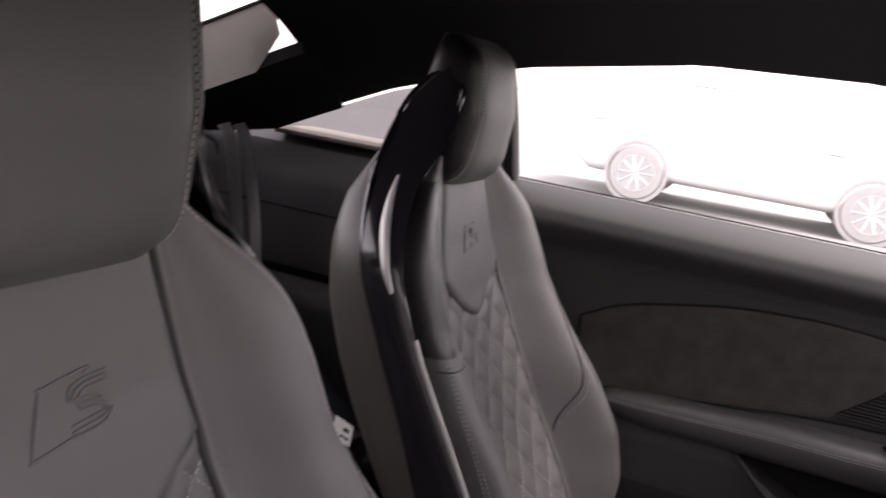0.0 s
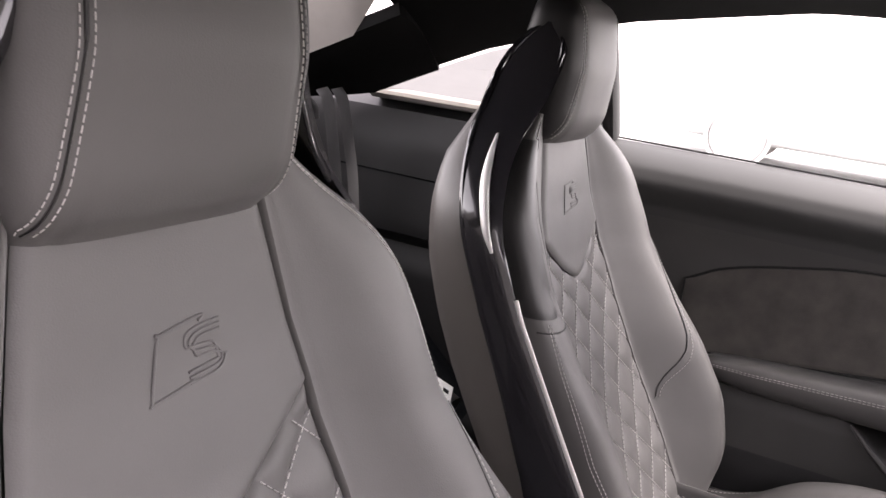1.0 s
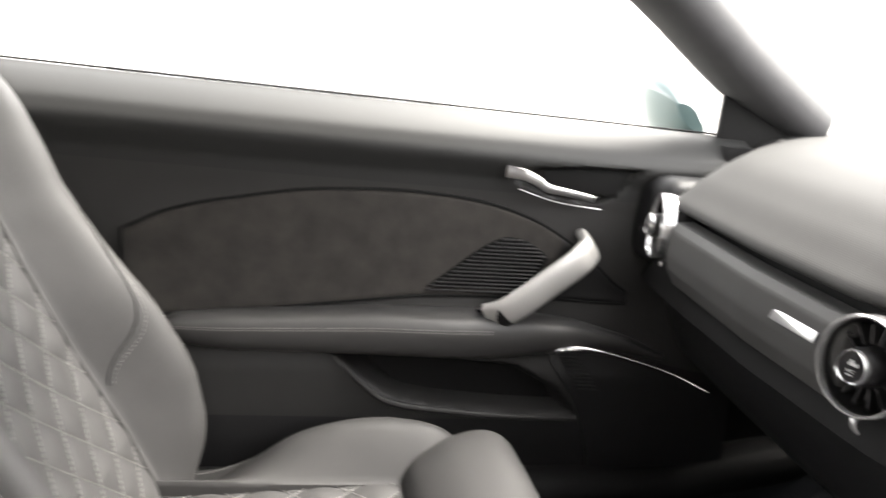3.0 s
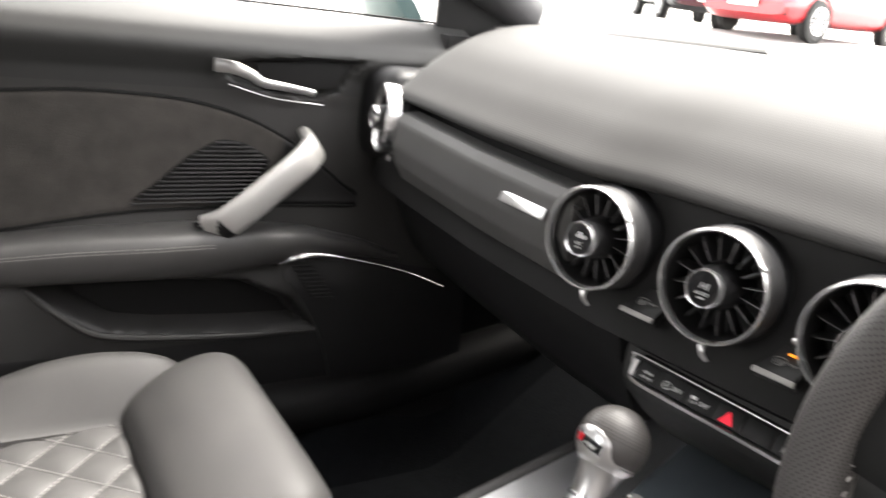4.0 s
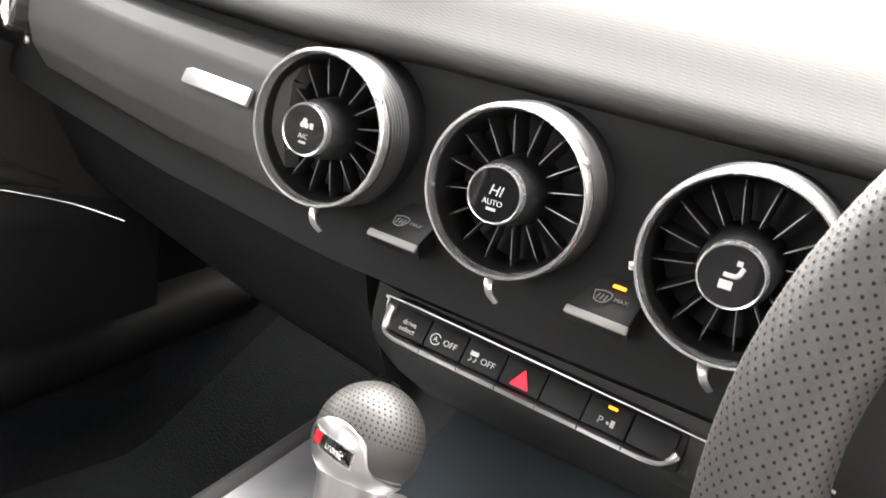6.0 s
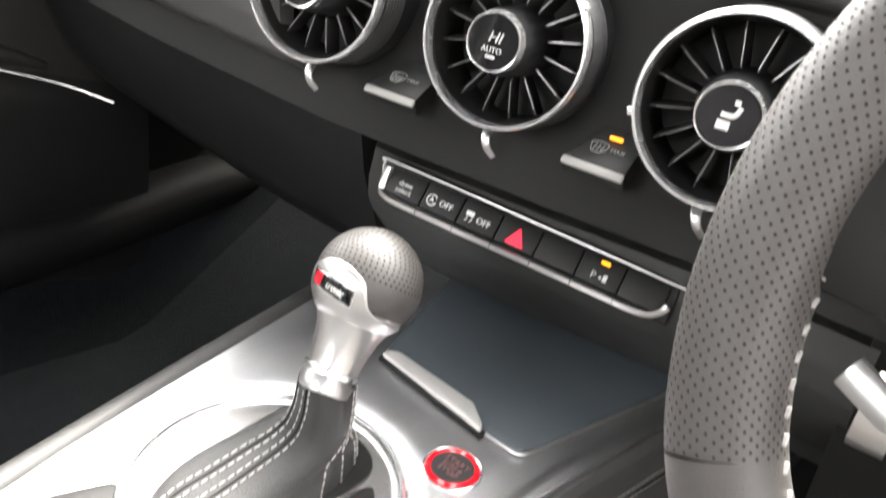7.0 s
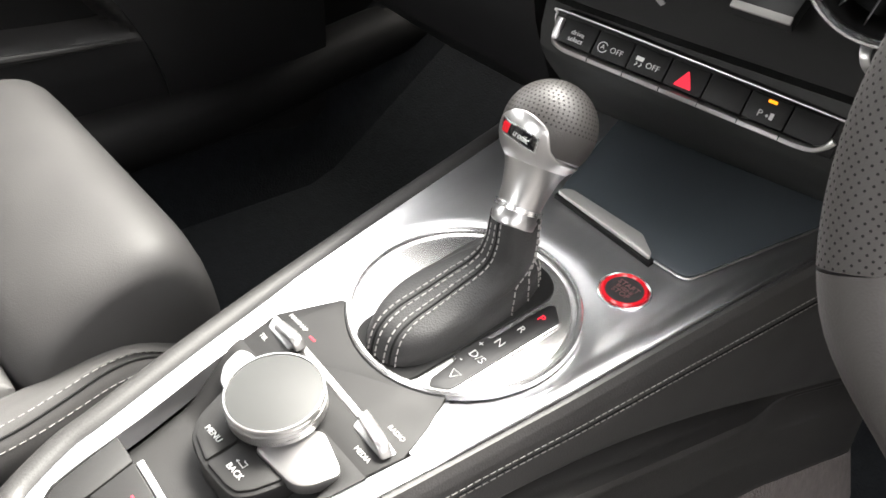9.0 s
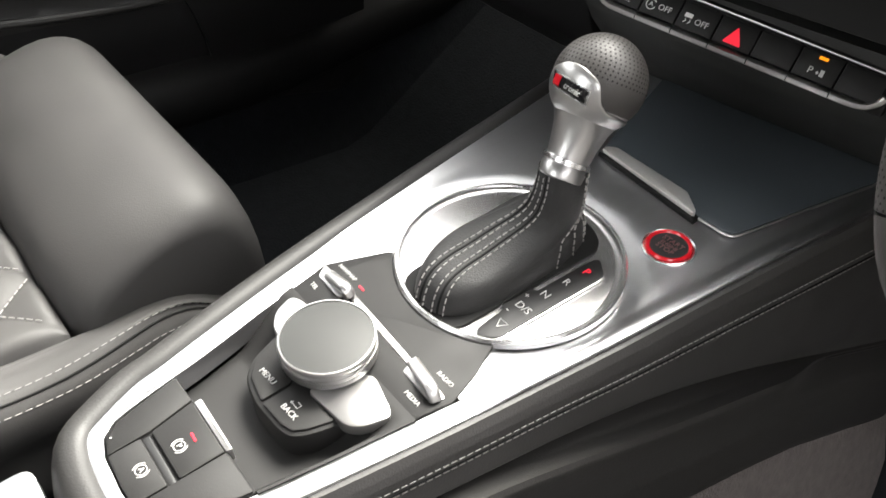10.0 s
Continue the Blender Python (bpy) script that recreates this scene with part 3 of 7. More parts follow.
def build_seat():
    seat = thing("front_seat", (SEAT_X, 0.13, 0.27), "black leather sports seat with diamond-quilted middle and pale stitching", "car seat", "front seats")

    # upper panel
    def upper(a, b):
        zt = 0.962
        u0 = 2 * a - 1
        u = u0 * 0.11
        zb = v_line(u)
        z = zb + (zt - zb) * b
        u = u0 * (ip(z, MID) - 0.0015) if z > 0.83 else u
        d = min((1 - abs(u0)) * 0.1, (z - v_line(u)) + 0.0005, 1)
        return back_point(u, z, 0.004 + 0.008 * edge_puff(d, 0.014) - 0.006)
    panel = part("back_panel", sheet(upper, 48, 60, -0.01), LEATHER, seat)

    # quilted middle below the V
    def lower(a, b):
        u0 = 2 * a - 1
        u = u0 * 0.116
        zt = v_line(u) - 0.001
        z = 0.43 + (zt - 0.43) * b
        u = u0 * (ip(z, MID) - 0.0015)
        zt2 = v_line(u)
        d = min((1 - abs(u0)) * 0.11, zt2 - z + 0.001)
        e = edge_puff(d, 0.012)
        return back_point(u, z, -0.008 + 0.006 * e + quilt(u, (z - 0.768) * 1.12) * e)
    part("quilted_back", sheet(lower, 120, 180, -0.01), LEATHER, seat)

    # stitched diamonds
    rows = []
    for k in range(-14, 15):
        for sign in (-1, 1):
            line = []
            for i in range(161):
                u = -0.116 + 0.232 * i / 160
                s = sign * (k - u / 0.066) * 0.068
                z = 0.768 + s / 1.12
                if 0.44 < z < v_line(u) - 0.004 and abs(u) < ip(z, MID) - 0.006:
                    line.append(back_point(u, z, 0.0002))
                elif len(line) > 3:
                    rows.append(stitches(line, Vector((0, 0.88, 0.47)), wide=0.0006))
                    line = []
                else:
                    line = []
            if len(line) > 3:
                rows.append(stitches(line, Vector((0, 0.88, 0.47)), wide=0.0006))
    ob = part("quilt_stitching", joined(rows), THREAD, seat, "pale thread crossing in diamonds", smooth=False)
    ob["kind"] = "stuff"

    # side bolsters
    def bolster_ring(z, side):
        m, w, bulge, y = ip(z, MID) + 0.001, smooth_ip(z, HALF), smooth_ip(z, BULGE) * (FLARE if side == INNER else 1.0), ip(z, CENTRE_Y)
        w = max(w, m + 0.02)
        if side == INNER and SEAT_X > 0:
            w += 0.085 * wave((0.845 - z) / 0.25)
        g = w - m
        pts = [(m, y - 0.055), (m, y - 0.006), (m + 0.006, y + 0.001), (m + 0.22 * g, y + 0.30 * bulge), (m + 0.50 * g, y + 0.86 * bulge), (m + 0.70 * g, y + bulge),
               (m + 0.88 * g, y + 0.90 * bulge), (m + 0.985 * g, y + 0.55 * bulge), (w, y + 0.1 * bulge - 0.008), (w - 0.004, y - 0.04), (w - 0.02, y - 0.065)]
        return [(SEAT_X + side * p.x, p.y, z) for p in spline([(a, b, 0) for a, b in pts], 40)]
    def ring_at(r, k):
        i = int(k)
        return Vector(r[i]).lerp(Vector(r[i + 1]), k - i)
    for side in (-1, 1):
        zs = [0.40, 0.41, 0.43] + list(np.linspace(0.45, 0.92, 48)) + [0.932, 0.942, 0.950, 0.957, 0.964, 0.971, 0.978, 0.984]
        b = part("side_bolster", loft([bolster_ring(z, side) for z in zs]), LEATHER, seat)
        cut = bolster_ring(0.756, side)
        if side == INNER and SEAT_X < 0:
            part("bolster_seam", tube([Vector(p) for p in cut[13:30]], 0.0010, 0.0010, 6), MATT_BLACK, b)
        # overlay on the same bolster leather: shade on this flank painted as darker colour
        if side == INNER and SEAT_X < 0:
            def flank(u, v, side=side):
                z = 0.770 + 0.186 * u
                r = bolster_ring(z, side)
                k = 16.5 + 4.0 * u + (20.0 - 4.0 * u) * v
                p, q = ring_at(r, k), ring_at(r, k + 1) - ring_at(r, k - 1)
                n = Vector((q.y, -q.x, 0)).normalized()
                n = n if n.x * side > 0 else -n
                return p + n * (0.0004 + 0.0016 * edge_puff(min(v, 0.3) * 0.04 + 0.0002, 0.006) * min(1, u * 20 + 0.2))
            part("bolster_flank", sheet(flank, 44, 24, 0.0), SHADE_LEATHER, b, "leather flank beside the shell, its shade painted dark")
            part("flank_piping", tube([flank(t, 0.0) for t in np.linspace(0, 1, 40)], 0.0013, 0.0013, 8), SHADE_LEATHER, b)
        # double stitched seam on the flank of the bolster
        for off in (0.0, 0.8):
            line, nrm = [], []
            for i in range(80):
                t = i / 79
                z = 0.765 - 0.27 * t
                r = bolster_ring(z, side)
                k = 24.5 + off + 3.5 * math.sin(math.pi * min(1, t * 1.3) * 0.5) - 10 * max(0, t - 0.55) ** 1.5
                if side != INNER:
                    z = 0.81 - 0.235 * t
                    r = bolster_ring(z, side)
                    k = off + smooth_ip(t, [(0, 25.0), (0.12, 21.5), (0.3, 18.6), (0.5, 17.0), (0.7, 15.0), (0.85, 12.5), (1.0, 8.5)], 0.08)
                elif SEAT_X > 0:
                    z = 0.79 - 0.30 * t
                    r = bolster_ring(z, side)
                    m, wide = ip(z, MID) + 0.001, smooth_ip(z, HALF)
                    k = off + ip((wide - m) / (wide + 0.085 * wave((0.845 - z) / 0.25) - m), [(0.4, 14.0), (0.5, 16.0), (0.7, 20.0), (0.88, 24.0), (1.0, 27.0)])
                p, q = ring_at(r, k), ring_at(r, k + 1) - ring_at(r, k - 1)
                n = Vector((q.y, -q.x, 0)).normalized()
                n = n if n.y > 0 or n.x * side > 0.6 else -n
                line.append(p + n * 0.0004)
                nrm.append(n)
            part("bolster_stitching", stitches(line, nrm, 0.0034, 0.002, 0.0006), THREAD, b, smooth=False)
            if (side != INNER or SEAT_X > 0) and off == 0.0:
                part("bolster_groove", tube([p + (q - p) * 0.5 for p, q in zip(line, line[1:])], 0.0012, 0.0008, 6), SHADE_LEATHER, b)
        # stitched seam over the shoulder
        for off in (0.0, 0.9):
            line, nrm = [], []
            for i in range(60):
                t = i / 59
                z = 0.980 - 0.195 * t
                r = bolster_ring(z, side)
                k = 21.5 + off + 4.0 * t
                p, q = ring_at(r, k), ring_at(r, k + 1) - ring_at(r, k - 1)
                n = Vector((q.y, -q.x, 0)).normalized()
                n = n if n.y > 0 or n.x * side > 0.6 else -n
                line.append(p + n * 0.0004)
                nrm.append(n)
            part("shoulder_stitching", stitches(line, nrm, 0.0032, 0.0014, 0.0007), THREAD, b, smooth=False)

    # head restraint
    def head_size(z):
        t = (z - 0.948) / (1.135 - 0.948)
        hw = smooth_ip(t, [(0, 0.085), (0.06, 0.092), (0.2, 0.096), (0.6, 0.098), (0.85, 0.095), (0.95, 0.086), (1, 0.068)], 0.035)
        yf = smooth_ip(t, [(0, -0.270), (0.05, -0.256), (0.15, -0.246), (0.5, -0.240), (0.85, -0.250), (0.95, -0.262), (1, -0.285)], 0.035)
        yb = ip(t, [(0, -0.325), (0.3, -0.330), (0.7, -0.330), (1, -0.318)])
        return hw, (yf + yb) / 2, (yf - yb) / 2

    def head_front(x, z):
        hw, c, d = head_size(z)
        ca = min(1, abs(x) / hw) ** (1 / 0.5)
        return c + d * (1 - ca * ca) ** 0.3

    def head_ring(z):
        hw, c, d = head_size(z)
        ring = []
        for j in range(64):
            a = 2 * math.pi * j / 64
            ca, sa = math.cos(a), math.sin(a)
            groove = 0.0018 * math.exp(-((abs(ca) ** 0.5 * hw - 0.073) / 0.0022) ** 2) if sa > 0 else 0
            ring.append((SEAT_X + math.copysign(abs(ca) ** 0.5, ca) * hw, c + math.copysign(abs(sa) ** 0.6, sa) * d - groove, z))
        return ring
    def seam(off, z):
        return min(0.073 + off + 0.012 * (1 - (z - 0.954) / 0.17) ** 2, head_size(z)[0] - 0.002)
    zs = list(np.linspace(0.948, 0.963, 6)) + list(np.linspace(0.97, 1.11, 16)) + list(np.linspace(1.118, 1.135, 6))
    head = part("head_restraint", loft([head_ring(z) for z in zs]), LEATHER, seat)
    # thin overlay whose dark colour stands for shade on the inner side
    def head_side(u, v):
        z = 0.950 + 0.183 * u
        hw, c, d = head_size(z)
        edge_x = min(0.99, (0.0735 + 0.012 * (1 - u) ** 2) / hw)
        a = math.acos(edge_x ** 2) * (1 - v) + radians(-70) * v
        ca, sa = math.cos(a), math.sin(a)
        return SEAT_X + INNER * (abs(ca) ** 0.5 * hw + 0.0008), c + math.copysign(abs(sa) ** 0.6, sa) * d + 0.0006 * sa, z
    part("head_side", sheet(head_side, 40, 30), SHADE_LEATHER, head, "leather side of the head restraint, its shade painted dark")
    for side in (-1, 1):
        for off in (-0.0031, 0.0031):
            line = [Vector((SEAT_X + side * seam(off, z), head_front(seam(off, z), z) + 0.0005, z)) for z in np.linspace(0.954, 1.118, 60)]
            part("head_stitching", stitches(line, Vector((side * 0.45, 0.89, 0)).normalized(), 0.0034, 0.0014, 0.0007), THREAD, head, smooth=False)
        part("head_groove", tube([(SEAT_X + side * seam(0, z), head_front(seam(0, z), z) - 0.0002, z) for z in np.linspace(0.954, 1.122, 50)], 0.0011, 0.0007, 6), SHADE_LEATHER, head)

    # rear shell
    def shell_ring(z):
        w = smooth_ip(z, [(0.36, 0.19), (0.45, 0.212), (0.6, 0.226), (0.8, 0.232), (0.86, 0.228), (0.90, 0.214), (0.94, 0.178), (0.98, 0.130), (1.02, 0.100), (1.06, 0.087), (1.10, 0.082), (1.125, 0.080)], 0.03)
        yf = ip(z, [(0.36, -0.06), (0.45, -0.075), (0.58, -0.128), (0.68, -0.182), (0.765, -0.228), (0.85, -0.264), (0.90, -0.280), (0.96, -0.300), (1.03, -0.300), (1.09, -0.288), (1.125, -0.295)])
        yb = ip(z, [(0.36, -0.17), (0.51, -0.238), (0.58, -0.276), (0.68, -0.328), (0.74, -0.353), (0.81, -0.374), (0.87, -0.381), (0.93, -0.384), (1.0, -0.364), (1.06, -0.343), (1.125, -0.315)])
        outer = spline([(w, yf, 0), (w + 0.002, yf - 0.012, 0), (w - 0.004, yf * 0.4 + yb * 0.6, 0), (w - min(0.05, 0.20 * w), yb + 0.007, 0), (0, yb, 0)], 12)
        half = [(p.x, p.y) for p in outer]
        ring = half + [(-x, y) for x, y in reversed(half[:-1])]
        inn = [(max(x - 0.014, 0), y if k < 2 else max(y, yb + 0.014)) for k, (x, y) in enumerate(half)]
        ring2 = [(-x, y) for x, y in inn[:-1]] + list(reversed(inn))
        return [(SEAT_X + x, y, z) for x, y in ring + ring2]
    part("back_shell", loft([shell_ring(z) for z in np.linspace(0.36, 1.125, 44)]), SHELL, seat, "dark grey moulded shell behind the cushion")
    for side in (-1, 1):
        def shell_side(z, y, lift, side=side):
            r = shell_ring(z)
            return SEAT_X + side * (r[1][0] - SEAT_X + lift), y, z

        def edge(z):
            r = shell_ring(z)
            return r[0][1], r[12][1]

        def side_piece(u, v):
            z = 0.38 + 0.712 * u
            yf, yb = edge(z)
            back = max(yf + smooth_ip(z, [(0.38, -0.078), (0.567, -0.066), (0.672, -0.050), (0.772, -0.040), (0.90, -0.042), (1.0, -0.046), (1.04, -0.044), (1.09, -0.036)]), yb + 0.004)
            front = yf + smooth_ip(z, [(0.38, 0.008), (0.86, 0.006), (0.92, 0.012), (0.98, 0.026), (1.03, 0.034), (1.092, 0.034)])
            top = math.sqrt(max(0.0, 1 - max(0.0, (z - 1.03) / 0.0625) ** 2))
            mid = (back + front) / 2
            back, front = mid + (back - mid) * top, mid + (front - mid) * top
            y = back + (front - back) * v
            return shell_side(z, y, 0.003 + 0.006 * math.sin(math.pi * v) ** 0.6)
        piece = part("shell_side_panel", sheet(side_piece, 70, 16, 0.004 * side), SIDE_PANEL, seat, "glossy black side trim reaching up to the head restraint")
        part("panel_line", tube([shell_side(z, edge(z)[0] + 0.009, 0.006) for z in np.linspace(0.39, 0.79, 30)], 0.0016, 0.0036, 10, up=(0, 1, 0.6)), HANDLE, piece, "thin bright line")
        part("panel_line", tube([shell_side(z, side_piece((z - 0.38) / 0.712, 0.0)[1], 0.003) for z in np.linspace(0.39, 0.79, 30)], 0.0014, 0.0014, 6), HANDLE, piece)
        inset = spline([shell_side(z, edge(z)[0] + o, 0.0150) for z, o in ((0.838, -0.004), (0.865, -0.008), (0.905, -0.010), (0.935, -0.009), (0.960, -0.006))], 24)
        part("bright_insert", tube(inset, 0.0022, 0.0062, 12, up=(0, 1, 0.3), scale=lambda t: 0.30 + 0.70 * math.sin(math.pi * t)), HANDLE, piece, "bright curved insert")
        # piano-black arch round the opening beside the head restraint
        arch = []
        for z in (0.80, 0.86, 0.92, 0.98, 1.03, 1.065):
            arch.append(shell_side(z, side_piece((z - 0.38) / 0.712, 0.0)[1] + 0.004, 0.005))
        arch.append(shell_side(1.090, (side_piece(0.99, 0.0)[1] + side_piece(0.99, 1.0)[1]) / 2, 0.004))
        for z in (1.070, 1.03, 0.985, 0.955):
            arch.append(shell_side(z, side_piece((z - 0.38) / 0.712, 1.0)[1] - 0.003, 0.004))
        part("belt_guide", tube(spline(arch, 70), 0.0055, 0.0080, 14, up=(side, 0, 0), scale=lambda t: 0.35 + 0.65 * math.sin(math.pi * min(1, t * 1.15)) ** 0.6 if t < 0.86 else 0.5), GLOSS, seat, "piano-black belt guide beside the head restraint")

    # cushion
    def cushion_z(u, y):
        return ip(y, [(-0.12, 0.438), (0.0, 0.442), (0.22, 0.456)])

    def seat_quilt(a, b):
        u = (-0.118 + 0.290 * a) * INNER
        y = -0.06 + 0.298 * b
        d = min(a * 0.29, (1 - a) * 0.29, (1 - b) * 0.298 + 0.001)
        e = edge_puff(d, 0.012)
        return SEAT_X + u, y, cushion_z(u, y) - 0.006 + 0.008 * e + quilt(u, y) * e
    part("quilted_cushion", sheet(seat_quilt, 112, 120, 0.012 * INNER), LEATHER, seat)
    rows = []
    for k in range(-10, 11):
        for sign in (-1, 1):
            line = []
            for i in range(161):
                u = (-0.112 + 0.280 * i / 160) * INNER
                y = sign * (k * 0.068 - u / 0.066 * 0.068)
                if -0.05 < y < 0.232:
                    line.append(Vector((SEAT_X + u, y, cushion_z(u, y) + 0.0045)))
                elif len(line) > 3:
                    rows.append(stitches(line, Vector((0, 0, 1))))
                    line = []
                else:
                    line = []
            if len(line) > 3:
                rows.append(stitches(line, Vector((0, 0, 1))))
    ob = part("cushion_stitching", joined(rows), THREAD, seat, "pale thread crossing in diamonds", smooth=False)
    ob["kind"] = "stuff"

    # thigh support: the rounded block at the front
    def front_ring(u):
        k = abs(u) / (0.177 if u * INNER > 0 else 0.152)
        dz = -0.006 * k ** 4
        hgt = 0.74 + 0.26 * max(0.0, 1 - k ** 10) ** 0.5
        pts = [(0.236, 0.41), (0.237, 0.452), (0.242, 0.474 + dz), (0.262, 0.497 + dz), (0.300, 0.522 + dz), (0.345, 0.532 + dz), (0.378, 0.508), (0.396, 0.44), (0.388, 0.37), (0.34, 0.335), (0.25, 0.335)]
        ring = spline([(0, 0.31 + (y - 0.31) * hgt, 0.43 + (z - 0.43) * hgt) for y, z in pts], 36)
        return [(SEAT_X + u, p.y, p.z) for p in ring]
    part("thigh_support", loft([front_ring(u) for u in [(0.177 if t * INNER > 0 else 0.152) * math.sin(math.pi / 2 * t) for t in np.linspace(-1, 1, 61)]]), LEATHER, seat)

    # cushion side bolsters
    for side in (-1, 1):
        def side_ring(y, side=side):
            rise = smooth_ip(y, [(-0.14, 0.0), (-0.05, 0.012), (0.10, 0.0), (0.20, -0.008), (0.26, -0.001), (0.305, 0.004), (0.33, -0.006), (0.36, -0.035)])
            if side != INNER:
                rise = smooth_ip(y, [(-0.14, -0.06), (0.0, -0.045), (0.05, -0.01), (0.10, 0.028), (0.16, 0.046), (0.21, 0.052), (0.28, 0.048), (0.32, 0.03), (0.345, -0.01)])
            z0 = 0.456
            w = 0.212 - 0.012 * wave((y - 0.22) / 0.1)
            pts = [(0.119, z0 - 0.06), (0.119, z0 - 0.008), (0.126, z0 + 0.002), (0.150, z0 + 0.6 * rise + 0.004), (0.175, z0 + rise + 0.006), (w - 0.012, z0 + rise), (w, z0 - 0.012 + rise * 0.5),
                   (w + 0.002, z0 - 0.035), (w - 0.006, z0 - 0.06), (w - 0.004, z0 - 0.10), (w - 0.03, z0 - 0.13), (0.13, z0 - 0.13)]
            if side == INNER:
                pts[:5] = [(0.171, z0 - 0.06), (0.171, z0 - 0.010), (0.1735, z0 - 0.001 + 0.5 * rise), (0.180, z0 + 0.003 + rise), (0.190, z0 + 0.005 + rise)]
                pts[5] = (w - 0.010, z0 + 0.002 + rise)
            return [(SEAT_X + side * p.x, y, p.z) for p in spline([(a, 0, b) for a, b in pts], 40)]
        ys = list(np.linspace(-0.14, 0.355, 44))
        b = part("cushion_bolster", loft([side_ring(y) for y in ys]), LEATHER, seat)
        part("bolster_groove", tube([Vector(side_ring(y)[19 if side == INNER else 23]) for y in np.linspace(-0.1, 0.34, 50)], 0.0010, 0.0010, 6), MATT_BLACK, b)
        for k in ((17, 21) if side == INNER else (21, 25)):
            line = [Vector(side_ring(y)[k]) for y in np.linspace(-0.1, 0.335, 60)]
            part("bolster_stitching", stitches(line, Vector((side * 0.75, 0, 0.66)), 0.0042, 0.0022), THREAD, b, smooth=False)
    # base and rails
    part("seat_base", rbox(pose(SEAT_X, 0.10, 0.335), 0.36, 0.40, 0.09, 0.02, 3), PLASTIC, seat)
    for side in (-1, 1):
        part("seat_rail", rbox(pose(SEAT_X + side * 0.16, 0.10, 0.275), 0.035, 0.46, 0.03, 0.004), MATT_BLACK, seat)

    # embossed mark on the upper panel: a slanted frame and three bars
    def on_panel(u, z):
        return back_point(u, z, 0.0063)
    mark = [tube(spline([on_panel(-0.020, 0.889), on_panel(-0.022, 0.892), on_panel(0.010, 0.888), on_panel(0.0115, 0.886), on_panel(0.021, 0.856), on_panel(0.020, 0.854), on_panel(-0.008, 0.857), on_panel(-0.010, 0.858)], 60), 0.0010, 0.0009, 8, up=(0, 1, 0))]
    for k in (-1, 0, 1):
        g = 0.0030 * k
        bend = [(-0.036, 0.8860 - g), (-0.020, 0.8850 - g), (-0.0125 - g, 0.8820 - g), (-0.0115 - g, 0.8780), (-0.016, 0.8745 - g), (-0.028, 0.8735 - g), (-0.0345 - g, 0.8705 - g), (-0.0355 - g, 0.8665), (-0.031, 0.8630 - g), (-0.008, 0.8610 - g)]
        mark.append(tube(spline([on_panel(u, z - 0.0015) for u, z in bend], 60), 0.0009, 0.0008, 8, up=(0, 1, 0)))
    part("embossed_mark", joined(mark), LEATHER, panel, "embossed frame and bars in the leather")
    return seat


build_seat()
SEAT_X, INNER, FLARE = 0.37, -1, 0.80
driver_seat = build_seat()
driver_seat.location.y += 0.018


# ---- passenger door ----
DOOR_PROFILE = [(0.26, -0.625), (0.45, -0.622), (0.55, -0.632), (0.62, -0.655), (0.67, -0.664), (0.79, -0.666), (0.835, -0.6605), (0.858, -0.6475), (0.867, -0.6435), (0.876, -0.6445), (0.895, -0.654), (0.908, -0.668), (0.918, -0.682), (0.925, -0.695), (0.929, -0.708)]


def door_base(z):
    return smooth_ip(z, DOOR_PROFILE, 0.0045)


INSET_TOP = [(-0.135, 0.715), (-0.12, 0.738), (-0.05, 0.765), (0.1, 0.795), (0.223, 0.803), (0.33, 0.797), (0.40, 0.782), (0.46, 0.757), (0.51, 0.725), (0.56, 0.683), (0.58, 0.664)]
INSET_LOW = [(-0.135, 0.64), (-0.12, 0.622), (-0.06, 0.613), (0.1, 0.634), (0.27, 0.655), (0.40, 0.658), (0.58, 0.656)]
OPENER = [(0.378, 0.842), (0.42, 0.851), (0.50, 0.857), (0.575, 0.857), (0.555, 0.835), (0.54, 0.812), (0.515, 0.801), (0.45, 0.808), (0.40, 0.822)]
POCKET = [(0.150, 0.574), (0.30, 0.570), (0.42, 0.560), (0.48, 0.53), (0.515, 0.487), (0.40, 0.492), (0.30, 0.500), (0.235, 0.512), (0.19, 0.540)]


def inside(y, z, poly):
    """How far a place lies inside an outline: negative outside."""
    best, odd = 9.0, False
    k = len(poly)
    for i in range(k):
        (ay, az), (by, bz) = poly[i], poly[(i + 1) % k]
        dy, dz = by - ay, bz - az
        t = min(max(((y - ay) * dy + (z - az) * dz) / (dy * dy + dz * dz), 0), 1)
        best = min(best, math.hypot(y - ay - t * dy, z - az - t * dz))
        if (az > z) != (bz > z) and y < ay + (z - az) / (bz - az) * dy:
            odd = not odd
    return best if odd else -best


def door_shift(y):
    return -0.0175 * (y + 0.26)


def door_x(y, z):
    zz = z - door_shift(y) * wave((z - 0.78) / 0.1)
    return door_base(zz) + 0.02 * wave((y - 0.45) / 0.3) * wave((0.80 - z) / 0.1)


